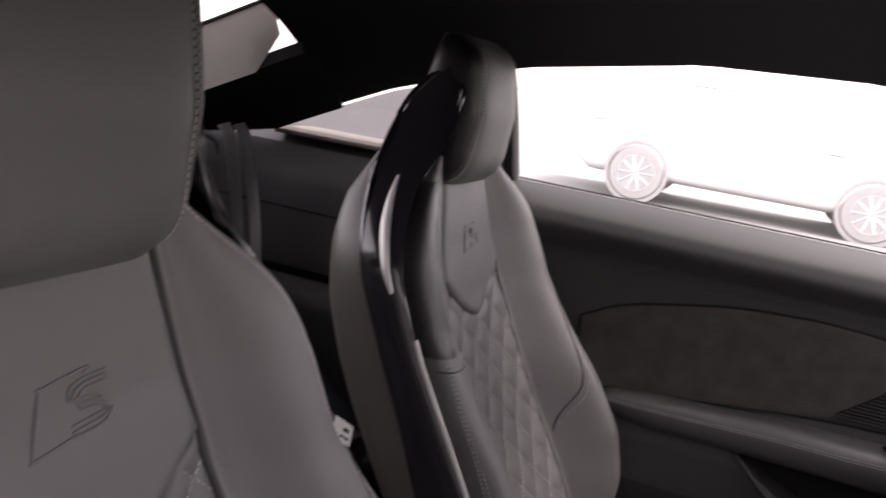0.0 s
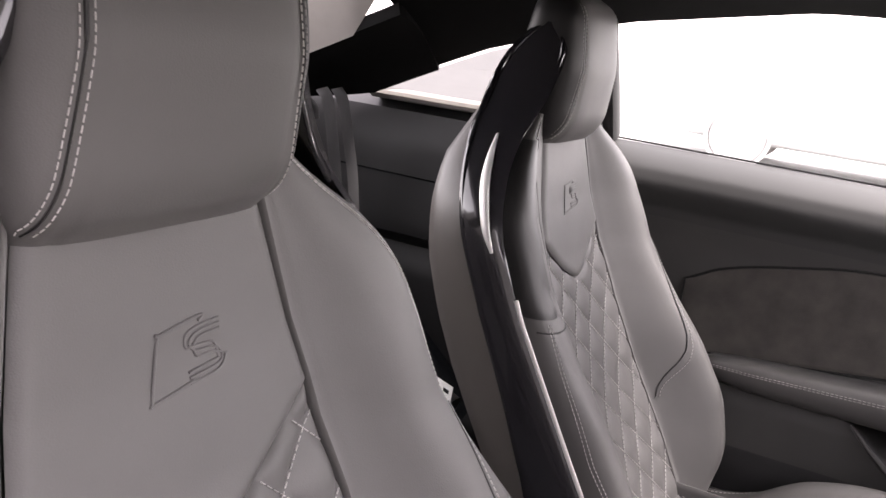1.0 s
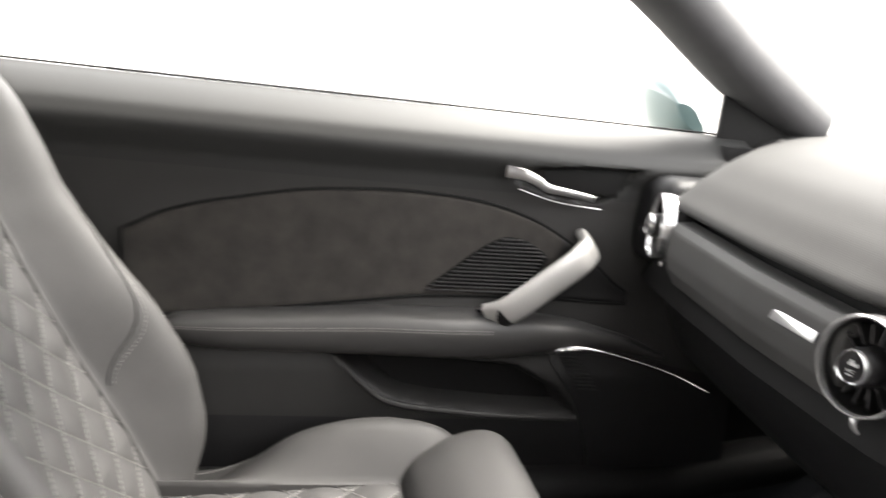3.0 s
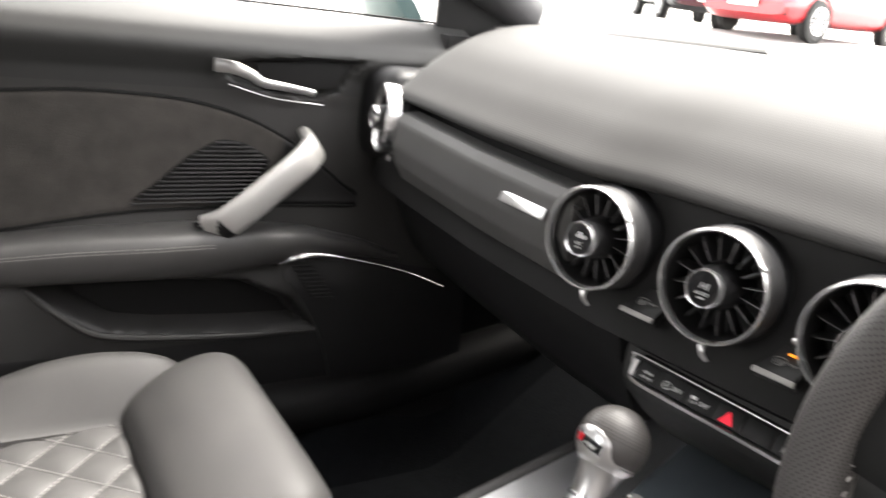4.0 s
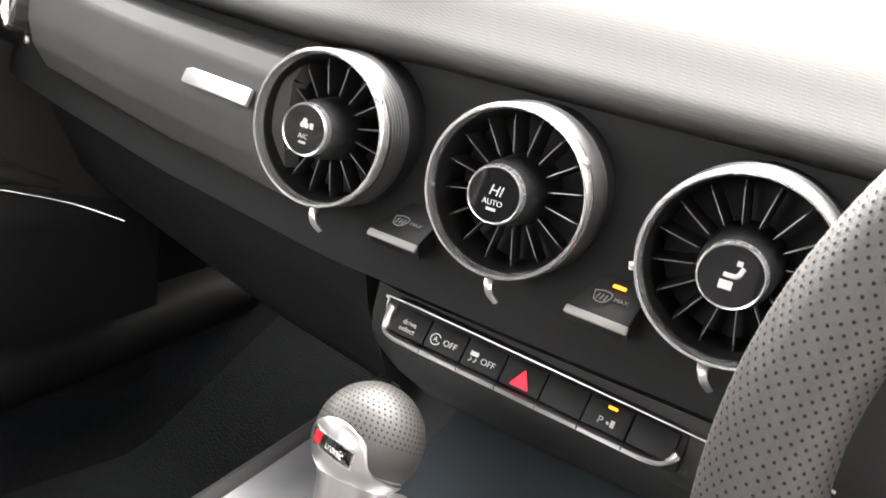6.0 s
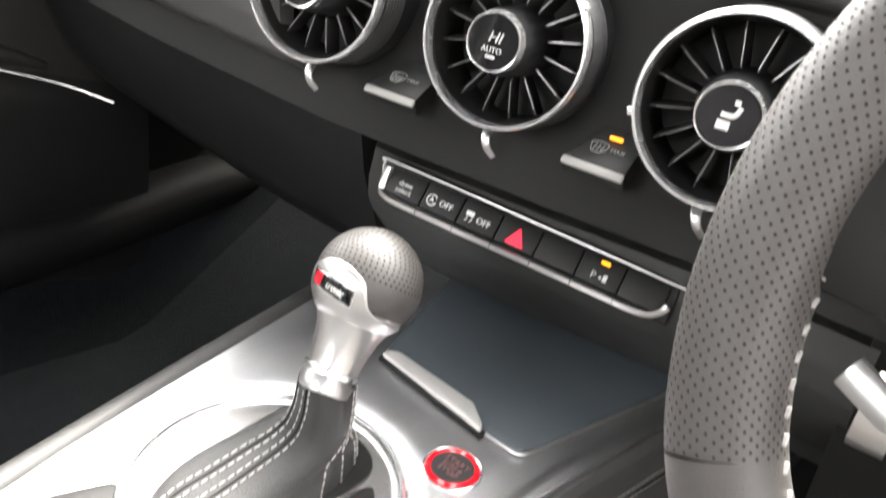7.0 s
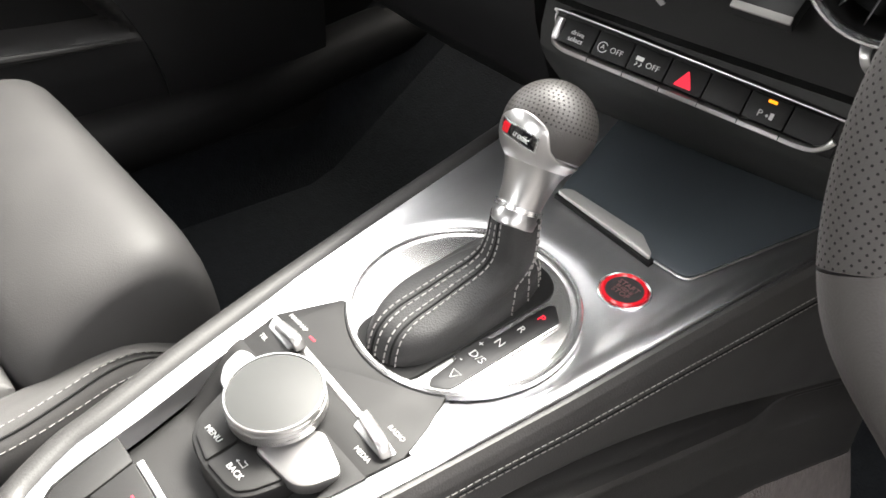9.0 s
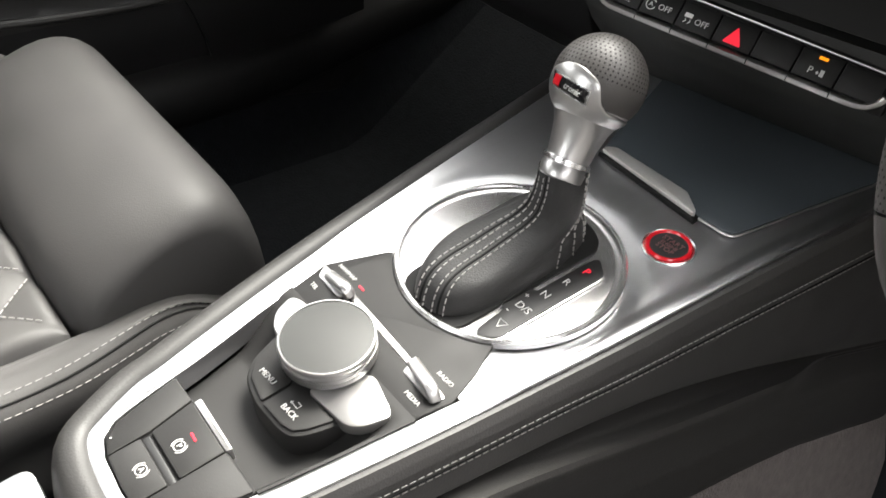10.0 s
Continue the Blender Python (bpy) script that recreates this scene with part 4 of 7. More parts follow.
def build_door():
    door = thing("car_door", (-0.66, 0.2, 0.27), "closed passenger door with suede inset, armrest and bright grab handle", "car door")

    def panel(u, v):
        y = -0.31 + 1.06 * u
        z = 0.27 + (0.928 + door_shift(y) - 0.27) * v
        x = door_x(y, z)
        x -= 0.050 * wave((inside(y, z, POCKET) + 0.004) / 0.022)
        x -= 0.016 * wave((inside(y, z, OPENER) + 0.002) / 0.007)
        return x, y, z
    cut = 0.835
    foot = 0.325
    part("door_foot", sheet(lambda u, v: panel(u, v * foot), 150, 40, 0.015), PLASTIC, door, "black lower door trim")
    part("door_panel", sheet(lambda u, v: panel(u, foot + v * (cut - foot)), 150, 76, 0.015), PLASTIC_GREY, door)
    part("door_top", sheet(lambda u, v: panel(u, cut + (1 - cut) * v), 150, 36, 0.015), DOOR_TOP, door, "soft dark grey upper door trim")

    def inset(a, b):
        y = -0.133 + 0.71 * a
        lo, hi = smooth_ip(y, INSET_LOW, 0.03), smooth_ip(y, INSET_TOP, 0.03)
        z = lo + (hi - lo) * b
        d = min(z - lo, hi - z, y + 0.135) + 0.0005
        return door_x(y, z) - 0.002 + 0.0055 * edge_puff(d, 0.008), y, z
    part("suede_inset", sheet(lambda a, b: inset(a * 0.85, b), 80, 40, 0.006), SUEDE, door, "brown-grey suede cloth inset")
    part("inset_end", sheet(lambda a, b: inset(0.85 + 0.15 * a, b), 24, 40, 0.006), PLASTIC, door, "black panel in front of the suede")

    rim = [(y, smooth_ip(y, INSET_TOP, 0.03) + 0.001) for y in np.linspace(-0.133, 0.577, 60)] + [(y, smooth_ip(y, INSET_LOW, 0.03) - 0.001) for y in np.linspace(0.577, -0.133, 40)]
    part("inset_groove", tube([(door_x(y, z) + 0.0005, y, z) for y, z in rim], 0.0024, 0.0024, 6, up=(1, 0, 0), closed=True), MATT_BLACK, door)
    lining = [(y - 0.02, z) for y, z in ((0.205, 0.566), (0.31, 0.564), (0.42, 0.555), (0.478, 0.527), (0.505, 0.496), (0.40, 0.500), (0.31, 0.508), (0.25, 0.520), (0.215, 0.545))]
    part("pocket_lining", plate(rounded(lining, 0.008), Matrix(((0, 0, 1, -0.664), (1, 0, 0, 0.02), (0, 1, 0, 0), (0, 0, 0, 1))), 0.004, 0), MATT_BLACK, door)

    # loudspeaker slots
    grille = part("speaker_grille", plate(rounded([(0.262, 0.658), (0.305, 0.69), (0.345, 0.725), (0.385, 0.748), (0.42, 0.742), (0.455, 0.72), (0.44, 0.69), (0.42, 0.660)], 0.012), Matrix(((0, 0, 1, -0.6600), (1, 0, 0, 0), (0, 1, 0, 0), (0, 0, 0, 1))), 0.004, 0.001), MATT_BLACK, door)
    z = 0.664
    while z < 0.744:
        left = ip(z, [(0.658, 0.268), (0.69, 0.309), (0.725, 0.35), (0.746, 0.385)])
        right = ip(z, [(0.658, 0.415), (0.69, 0.433), (0.72, 0.447), (0.735, 0.43), (0.746, 0.40)])
        part("slat", rbox(pose(-0.6590, (left + right) / 2, z), 0.005, right - left, 0.0028, 0.0008, 1), PLASTIC, grille)
        z += 0.0056

    # armrest
    def arm_ring(y):
        top = ip(y, [(-0.10, 0.602), (-0.06, 0.622), (0.0, 0.628), (0.2, 0.640), (0.36, 0.642), (0.42, 0.640), (0.50, 0.632), (0.58, 0.612), (0.64, 0.590)])
        low = ip(y, [(-0.10, 0.592), (-0.06, 0.584), (0.0, 0.580), (0.2, 0.580), (0.36, 0.578), (0.42, 0.582), (0.50, 0.590), (0.58, 0.585), (0.64, 0.574)])
        out = ip(y, [(-0.10, -0.632), (-0.06, -0.612), (0.0, -0.602), (0.3, -0.594), (0.40, -0.598), (0.50, -0.612), (0.64, -0.622)])
        h = top - low
        pts = [(-0.675, top - 0.004), (-0.64, top), (out - 0.016, top - 0.002), (out - 0.004, top - 0.16 * h), (out, top - 0.42 * h), (out - 0.004, low + 0.25 * h), (out - 0.016, low + 0.02 * h), (-0.64, low), (-0.675, low)]
        return [(p.x, y, p.z) for p in spline([(a, 0, b) for a, b in pts], 28)]
    ys = np.linspace(-0.10, 0.64, 60)
    arm = part("armrest", loft([arm_ring(y) for y in ys]), LEATHER_SOFT, door, "dark leather armrest with twin seams")
    for k in (0.0, 0.75):
        line = [Vector(arm_ring(y)[12]).lerp(Vector(arm_ring(y)[13]), k) for y in np.linspace(-0.07, 0.37, 60)]
        part("armrest_stitching", stitches(line, Vector((0.95, 0, 0.3)), 0.0042, 0.002), THREAD, arm, smooth=False)
    # lock key in the armrest's top
    part("lock_key", rbox(pose(-0.63, 0.365, 0.642, 0, 0, 4), 0.016, 0.036, 0.006, 0.002), GLOSS, door)
    part("lock_print", rbox(pose(-0.628, 0.362, 0.6455, 0, 0, 4), 0.003, 0.016, 0.0006, 0), PRINT_DIM, door)

    # grab handle
    path = spline([(-0.620, 0.362, 0.640), (-0.604, 0.385, 0.655), (-0.600, 0.43, 0.692), (-0.603, 0.475, 0.728), (-0.618, 0.495, 0.742)], 24)
    bar = part("grab_handle", tube(path, 0.009, 0.0200, 18, up=(0, -0.62, 0.78), power=3.0), HANDLE, door, "satin silver grab handle")
    part("handle_foot", tube(spline([(-0.632, 0.372, 0.632), (-0.614, 0.374, 0.642), (-0.605, 0.382, 0.652)], 8), 0.010, 0.0190, 14, up=(0, -0.62, 0.78), power=3), PLASTIC, bar)
    part("handle_foot", tube(spline([(-0.650, 0.500, 0.752), (-0.620, 0.497, 0.745), (-0.612, 0.490, 0.739)], 8), 0.0085, 0.019, 14, up=(0, -0.62, 0.78), power=3), HANDLE, bar)

    # opener
    recess = part("opener_recess", plate(rounded([(0.425, 0.846), (0.56, 0.853), (0.535, 0.816), (0.44, 0.816)], 0.005), Matrix(((0, 0, 1, -0.661), (1, 0, 0, 0), (0, 1, 0, 0), (0, 0, 0, 1))), 0.004, 0.001), MATT_BLACK, door)
    lever = spline([(-0.648, 0.372, 0.842), (-0.636, 0.392, 0.841), (-0.633, 0.412, 0.834), (-0.634, 0.428, 0.825), (-0.637, 0.46, 0.820), (-0.642, 0.500, 0.813)], 30)
    part("opener_lever", tube(lever, 0.004, 0.0075, 12, power=2.6, scale=lambda t: 1.15 - 0.5 * t), SATIN, door, "satin silver opener lever")
    part("opener_edge", tube(spline([(-0.650, 0.392, 0.818), (-0.651, 0.45, 0.803), (-0.654, 0.518, 0.796)], 14), 0.0008, 0.0008, 6), SATIN, recess)

    # ambient light strip and lower door loudspeaker
    strip = spline([(-0.628, 0.462, 0.586), (-0.612, 0.485, 0.598), (-0.605, 0.52, 0.600), (-0.590, 0.575, 0.592), (-0.570, 0.63, 0.580), (-0.545, 0.672, 0.566)], 30)
    part("bright_strip", tube(strip, 0.004, 0.004, 10, scale=lambda t: 1.5 - 1.1 * wave(t * 2)), CHROME, door, "slim bright strip along the door pocket")
    def cover(u, v):
        y = 0.470 + 0.279 * u
        top = smooth_ip(y, [(0.46, 0.583), (0.60, 0.581), (0.75, 0.557)])
        foot = smooth_ip(y, [(0.46, 0.580), (0.475, 0.560), (0.505, 0.515), (0.53, 0.46), (0.545, 0.40), (0.56, 0.275), (0.76, 0.275)], 0.01)
        z = foot + (top - foot) * v
        return door_x(y, z) + 0.001 + 0.004 * edge_puff(min(y - 0.468, 0.02), 0.012), y, z
    low = part("lower_speaker", sheet(cover, 50, 40, 0.006), PLASTIC, door, "black lower loudspeaker cover")
    for k in range(9):
        z = 0.532 + 0.0055 * k
        y0 = ip(z, [(0.53, 0.505), (0.576, 0.476)])
        part("slat", rbox(pose(door_x(y0 + 0.02, z) + 0.006, y0 + 0.022, z), 0.004, 0.030, 0.0026, 0.0006, 1), PLASTIC, low)
    # lip of the pocket
    lip = spline([(-0.622, 0.152, 0.574), (-0.615, 0.19, 0.538), (-0.612, 0.235, 0.510), (-0.612, 0.33, 0.497), (-0.614, 0.42, 0.490), (-0.618, 0.50, 0.486)], 30)
    part("pocket_lip", tube(lip, 0.005, 0.005, 10, scale=lambda t: 0.4 + 0.6 * math.sin(math.pi * min(1, max(0, t))) ** 0.5), PLASTIC_GREY, door)
    return door


build_door()

# door mirror outside
mirror = thing("door_mirror", (-0.90, 0.71, 0.93), "teal-grey painted door mirror outside the window", "door mirror")
rings = []
for k in range(14):
    t = k / 13
    s = math.sin(math.pi * (0.04 + 0.92 * t)) ** 0.5
    rings.append([(-1.0 + 0.15 * t, 0.735 + 0.05 * s * math.copysign(abs(math.cos(a)) ** 0.7, math.cos(a)) - 0.02 * math.sin(a), 0.935 + (0.062 * s) * math.copysign(abs(math.sin(a)) ** 0.8, math.sin(a)) - 0.01 * t) for a in np.linspace(0, 2 * math.pi, 24, endpoint=False)])
part("mirror_housing", loft(rings), TEAL_PAINT, mirror)
part("mirror_arm", tube([(-0.86, 0.74, 0.89), (-0.80, 0.745, 0.872), (-0.74, 0.75, 0.87)], 0.018, 0.012, 10), MATT_BLACK, mirror)

# ---- dashboard ----
TURN = radians(9.0)
AX = Vector((math.cos(TURN), math.sin(TURN), 0))          # along the vents
FACE = Vector((math.sin(radians(13)), -math.cos(radians(13)), 0.06)).normalized()


def dash_y(x):
    """Where the dashboard's face stands, along the car's width."""
    return ip(x, [(-0.70, 0.600), (-0.62, 0.572), (-0.50, 0.560), (-0.30, 0.546), (-0.12, 0.548), (0.0, 0.566), (0.14, 0.592), (0.26, 0.60), (0.72, 0.60)])


def build_dashboard():
    dash = thing("dashboard", (0.0, 0.85, 0.5), "grained charcoal dashboard with a wide soft pad", "dashboard")

    def pad(u, v):
        x = -0.695 + 1.40 * u
        y0 = dash_y(x) + 0.002 + 0.022 * wave((x + 0.16) / 0.08)
        s = spline_pad(v)
        drop = 0.045 * wave((-0.55 - x) / 0.12)
        y = y0 + s[0] + (0.10 * wave((-0.52 - x) / 0.16)) * (1 - s[0] / 0.62)
        return x, y, 0.834 + s[1] - 0.012 * min(1, s[0] / 0.2) - drop * (1 - min(1, s[0] / 0.12)) * 0.0 + 0.008 * wave((-0.5 - x) / 0.15) * min(1, s[0] / 0.1)
    prof = spline([(0.030, -0.012, 0), (0.002, -0.006, 0), (0.001, 0.003, 0), (0.016, 0.017, 0), (0.047, 0.043, 0), (0.10, 0.073, 0), (0.20, 0.096, 0), (0.38, 0.106, 0), (0.62, 0.104, 0)], 60)

    def spline_pad(v):
        p = prof[min(60, int(round(v * 60)))]
        return p.x, p.y
    part("dash_pad", sheet(pad, 80, 60, 0.015), DASH, dash, "soft charcoal pad with fine woven grain")
    part("screen_base", sheet(lambda u, v: (-0.72 + 1.44 * u, 1.12 + 0.24 * v - 0.35 * abs(2 * u - 1) ** 3, 0.917 + 0.004 * v), 24, 4, 0.01), MATT_BLACK, dash)

    part("dash_core", sheet(lambda u, v: (-0.66 + 0.86 * u, dash_y(-0.66 + 0.86 * u) + 0.024 + 0.03 * v, 0.70 + 0.14 * v), 30, 4, -0.01), MATT_BLACK, dash)
    for side in (-1, 1):
        part("pad_corner", tube(spline([(side * 0.655, 0.78, 0.912), (side * 0.56, 0.90, 0.924), (side * 0.40, 1.05, 0.930)], 16), 0.035, 0.006, 12, power=2.6), MATT_BLACK, dash)
    # passenger band under the pad
    def band(u, v):
        x = -0.50 + 0.36 * u
        y = dash_y(x)
        p = [(0.020, 0.818), (-0.002, 0.815), (-0.008, 0.806), (-0.010, 0.775), (-0.006, 0.755), (0.006, 0.735), (0.03, 0.722), (0.06, 0.716)]
        q = ip(v * 7, [(i, a) for i, (a, b) in enumerate(p)]), ip(v * 7, [(i, b) for i, (a, b) in enumerate(p)])
        return x, y + q[0], q[1] - 0.004 * u
    part("dash_band", sheet(band, 30, 42, -0.01), BAND, dash, "grey band under the pad")

    # glove box and lower dash
    def glove(u, v):
        x = -0.70 + 0.58 * u
        p = [(0.03, 0.730), (0.045, 0.71), (0.06, 0.66), (0.09, 0.60), (0.14, 0.56), (0.25, 0.54)]
        y = ip(v * 5, [(i, a) for i, (a, b) in enumerate(p)])
        z = ip(v * 5, [(i, b) for i, (a, b) in enumerate(p)])
        return x, dash_y(x) + y, z
    part("glove_box", sheet(glove, 24, 20, -0.02), PLASTIC, dash)

    # end cap beside the door
    part("dash_end", rbox(pose(-0.655, 0.66, 0.79, 0, 0, 12), 0.09, 0.16, 0.13, 0.025, 3), PLASTIC, dash)

    # centre panel behind the vents
    def centre(u, v):
        x = -0.165 + 0.36 * u
        p = [(0.075, 0.835), (0.055, 0.826), (0.050, 0.80), (0.048, 0.755), (0.042, 0.730), (0.046, 0.700), (0.050, 0.690), (0.080, 0.688)]
        y = ip(v * 7, [(i, a) for i, (a, b) in enumerate(p)])
        z = ip(v * 7, [(i, b) for i, (a, b) in enumerate(p)])
        return x, dash_y(x) + y - 0.004, z
    part("centre_panel", sheet(centre, 24, 35, -0.02), CENTRE, dash, "black panel round the vents")

    # the sloping face under the switches
    def chin(u, v):
        x = -0.150 + 0.345 * u
        p = [(0.075, 0.688), (0.052, 0.684), (0.050, 0.664), (0.052, 0.650), (0.060, 0.638), (0.085, 0.612), (0.115, 0.588), (0.125, 0.572)]
        y = ip(v * 7, [(i, a) for i, (a, b) in enumerate(p)])
        z = ip(v * 7, [(i, b) for i, (a, b) in enumerate(p)])
        side = 0.06 * wave((-0.10 - x) / 0.05)
        return x, dash_y(x) + y - 0.004 + side, z
    part("centre_chin", sheet(chin, 24, 35, -0.02), CHIN, dash)
    # driver's side, behind the wheel
    part("driver_panel", sheet(lambda u, v: (0.19 + 0.52 * u, 0.63 + 0.06 * v * v, 0.83 - 0.30 * v), 10, 10, -0.02), MATT_BLACK, dash)
    part("under_panel", sheet(lambda u, v: (0.17 + 0.54 * u, 0.69 + 0.3 * v, 0.535 - 0.03 * v), 6, 6, -0.02), MATT_BLACK, dash)
    # instrument hood
    part("instrument_hood", sheet(lambda u, v: (0.20 + 0.32 * u, 0.56 + 0.16 * v, 0.835 + 0.05 * math.sin(math.pi * u) ** 0.6 * (1 - 0.2 * v)), 20, 10, 0.012), DASH, dash)
    # badge on the band: a bright plate
    badge = thing("dash_badge", (-0.211, 0.543, 0.783), "bright silver badge plate on the dash band", "badge")
    m = facing((-0.2065, dash_y(-0.2065) - 0.0125, 0.7850), (0.085, -0.004, 0.002), (0, 0.42, 1))
    part("badge_plate", plate(rounded([(-0.0365, -0.0055), (0.0365, -0.0055), (0.0365, 0.0055), (-0.0365, 0.0055)], 0.002), m, 0.003, 0.0006), SATIN, badge)


build_dashboard()


def build_vent(at, screen, FACE=FACE):
    """A round turbine vent: centre of its face, and what its hub shows."""
    c = Vector(at)
    right = Vector((-FACE.y, FACE.x, 0)).normalized()
    up = FACE.cross(right)
    vent = thing("air_vent", c, "round turbine air vent with bright ring and dark blades", "air vent", "dash air vents")
    part("housing", lathe([(0.0, -0.060), (0.036, -0.060), (0.0425, -0.058), (0.0445, -0.045), (0.0445, -0.024), (0.0428, -0.022), (0.0428, -0.006), (0.0404, -0.004), (0.0398, -0.006), (0.0392, -0.012)], c, FACE, 64, cap=False), PLASTIC, vent)
    part("bowl", lathe([(0.0, -0.036), (0.012, -0.036), (0.0372, -0.034), (0.0396, -0.006)], c, FACE, 48, cap=False), MATT_BLACK, vent)
    # fine ribs round the housing
    ribs = []
    for k in range(5):
        ribs.append(lathe([(0.0428, -0.0085 - 0.003 * k), (0.0434, -0.0095 - 0.003 * k), (0.0428, -0.0105 - 0.003 * k)], c, FACE, 64, closed=True))
    part("grip_rib", joined(ribs), PLASTIC_GREY, vent)
    part("ring", lathe([(0.0400, -0.005), (0.0403, 0.0), (0.0410, 0.0014), (0.0422, 0.0014), (0.0431, 0.0), (0.0434, -0.003), (0.0428, -0.006)], c, FACE, 72, closed=True), CHROME, vent, "bright chrome ring")
    for k in range(16):
        a = 2 * math.pi * (k + 0.5) / 16
        d = right * math.cos(a) + up * math.sin(a)
        t = FACE.cross(d)
        lean = (t * 0.10 + FACE).normalized()
        m = Matrix((d, lean, d.cross(lean))).transposed().to_4x4()
        m.translation = c + d * 0.0280 - FACE * 0.0200
        blade = part("blade", rbox(m, 0.0195, 0.0150, 0.0008, 0.0002, 1), KEY, vent)
        # the glint on each dark blade is modelled as a bright strip
        part("blade_glint", rbox(m @ pose(-0.0010, 0.0076, 0), 0.0155, 0.0010, 0.0007, 0.0002, 1), BLADE_GLINT, blade, "glint along the front edge, made as a bright strip")
    h = c + FACE * 0.0100
    hub = part("hub", lathe([(0.0180, -0.048), (0.0176, -0.030), (0.0164, -0.012), (0.0146, -0.004), (0.0134, -0.002), (0.0, -0.002)], h, FACE, 48), PLASTIC, vent)
    part("hub_ring", lathe([(0.0129, -0.001), (0.0132, 0.0010), (0.0138, 0.0012), (0.0144, -0.0004), (0.0146, -0.004), (0.0131, -0.004)], h, FACE, 48, closed=True), CHROME, hub)
    part("display", lathe([(0.0130, -0.002), (0.0130, -0.0002), (0.0127, 0.0002), (0.0, 0.0002)], h, FACE, 40), GLOSS, hub, "small black round display")
    c = h + FACE * 0.0005
    at_m = lambda x, y: facing(c + right * (0.9 * x) + up * (0.9 * y) + FACE * 0.0002, right, up) @ Matrix.Scale(0.9, 4)
    def show(bm):
        part("display_print", bm, PRINT, hub, smooth=False)
    if screen == "heat":
        show(lettering("HI", at_m(0.001, 0.0022) @ Matrix.Shear("XZ", 4, (0.25, 0)), 0.0080))
        show(lettering("AUTO", at_m(0, -0.0042), 0.0042))
        show(rbox(at_m(0, -0.0078), 0.0055, 0.0014, 0.0003, 0))
    elif screen == "air":
        show(lettering("A/C", at_m(0, -0.0040), 0.0042))
        show(rbox(at_m(0, -0.0076), 0.0048, 0.0013, 0.0003, 0))
        for q in range(3):
            e = radians(90 + 120 * q)
            show(lathe([(0.0015, 0), (0.0015, 0.0003), (0, 0.0003)], c + right * (0.0015 * math.cos(e)) + up * (0.0032 + 0.0015 * math.sin(e)) + FACE * 0.0001, FACE, 10))
        show(rbox(at_m(0.0050, 0.0030), 0.0024, 0.0034, 0.0003, 0))
    elif screen == "seat":
        seat_line = [(0.0042, 0.0046), (0.0026, 0.0008), (-0.0010, 0.0002), (-0.0030, 0.0004)]
        show(tube(spline([c + right * x + up * y + FACE * 0.0003 for x, y in seat_line], 12), 0.0010, 0.0004, 6, up=FACE))
        show(rbox(at_m(0.0024, 0.0066), 0.0026, 0.0024, 0.0003, 0.0001))
        show(rbox(at_m(-0.0012, -0.0044), 0.0062, 0.0042, 0.0003, 0.0001))
    return vent, right, up


HUB_A, HUB_B, HUB_C = (-0.112, 0.536, 0.7825), (0.001, 0.559, 0.7805), (0.1125, 0.5765, 0.780)
for at, screen in ((HUB_A, "air"), (HUB_B, "heat"), (HUB_C, "seat")):
    vent, right, up = build_vent(at, screen)
    # bright nub on the ring and closing tab under the vent
    c = Vector(at)
    a = radians(35 if screen != "seat" else 195)
    part("ring_nub", rbox(facing(c + (right * math.cos(a) + up * math.sin(a)) * 0.0432 - FACE * 0.001, right * math.cos(a) + up * math.sin(a), up), 0.0032, 0.0042, 0.0050, 0.001), CHROME, vent)
    tongue = spline([c + right * x - up * y - FACE * z for x, y, z in ((-0.0022, 0.0462, 0.016), (-0.0012, 0.0500, 0.0125), (0.0008, 0.0545, 0.0120), (0.0042, 0.0590, 0.0150))], 14)
    part("closing_tab", tube(tongue, 0.0030, 0.0012, 10, up=FACE, power=3, scale=lambda t: 1.0 - 0.45 * t), SATIN, vent, "small bright tongue under the vent")
END_FACE = Vector((-0.27, -0.95, 0.06)).normalized()
vent, right, up = build_vent((-0.550, 0.555, 0.800), "", END_FACE)
part("ring_sleeve", lathe([(0.0432, -0.003), (0.0442, -0.002), (0.0444, -0.015), (0.0432, -0.016)], (-0.550, 0.555, 0.800), END_FACE, 64, closed=True), CHROME, vent, "bright sleeve behind the ring")
part("closing_tab", rbox(facing(Vector((-0.550, 0.555, 0.80)) - up * 0.050 - END_FACE * 0.018, right, up), 0.010, 0.008, 0.005, 0.0015), CHROME, vent)


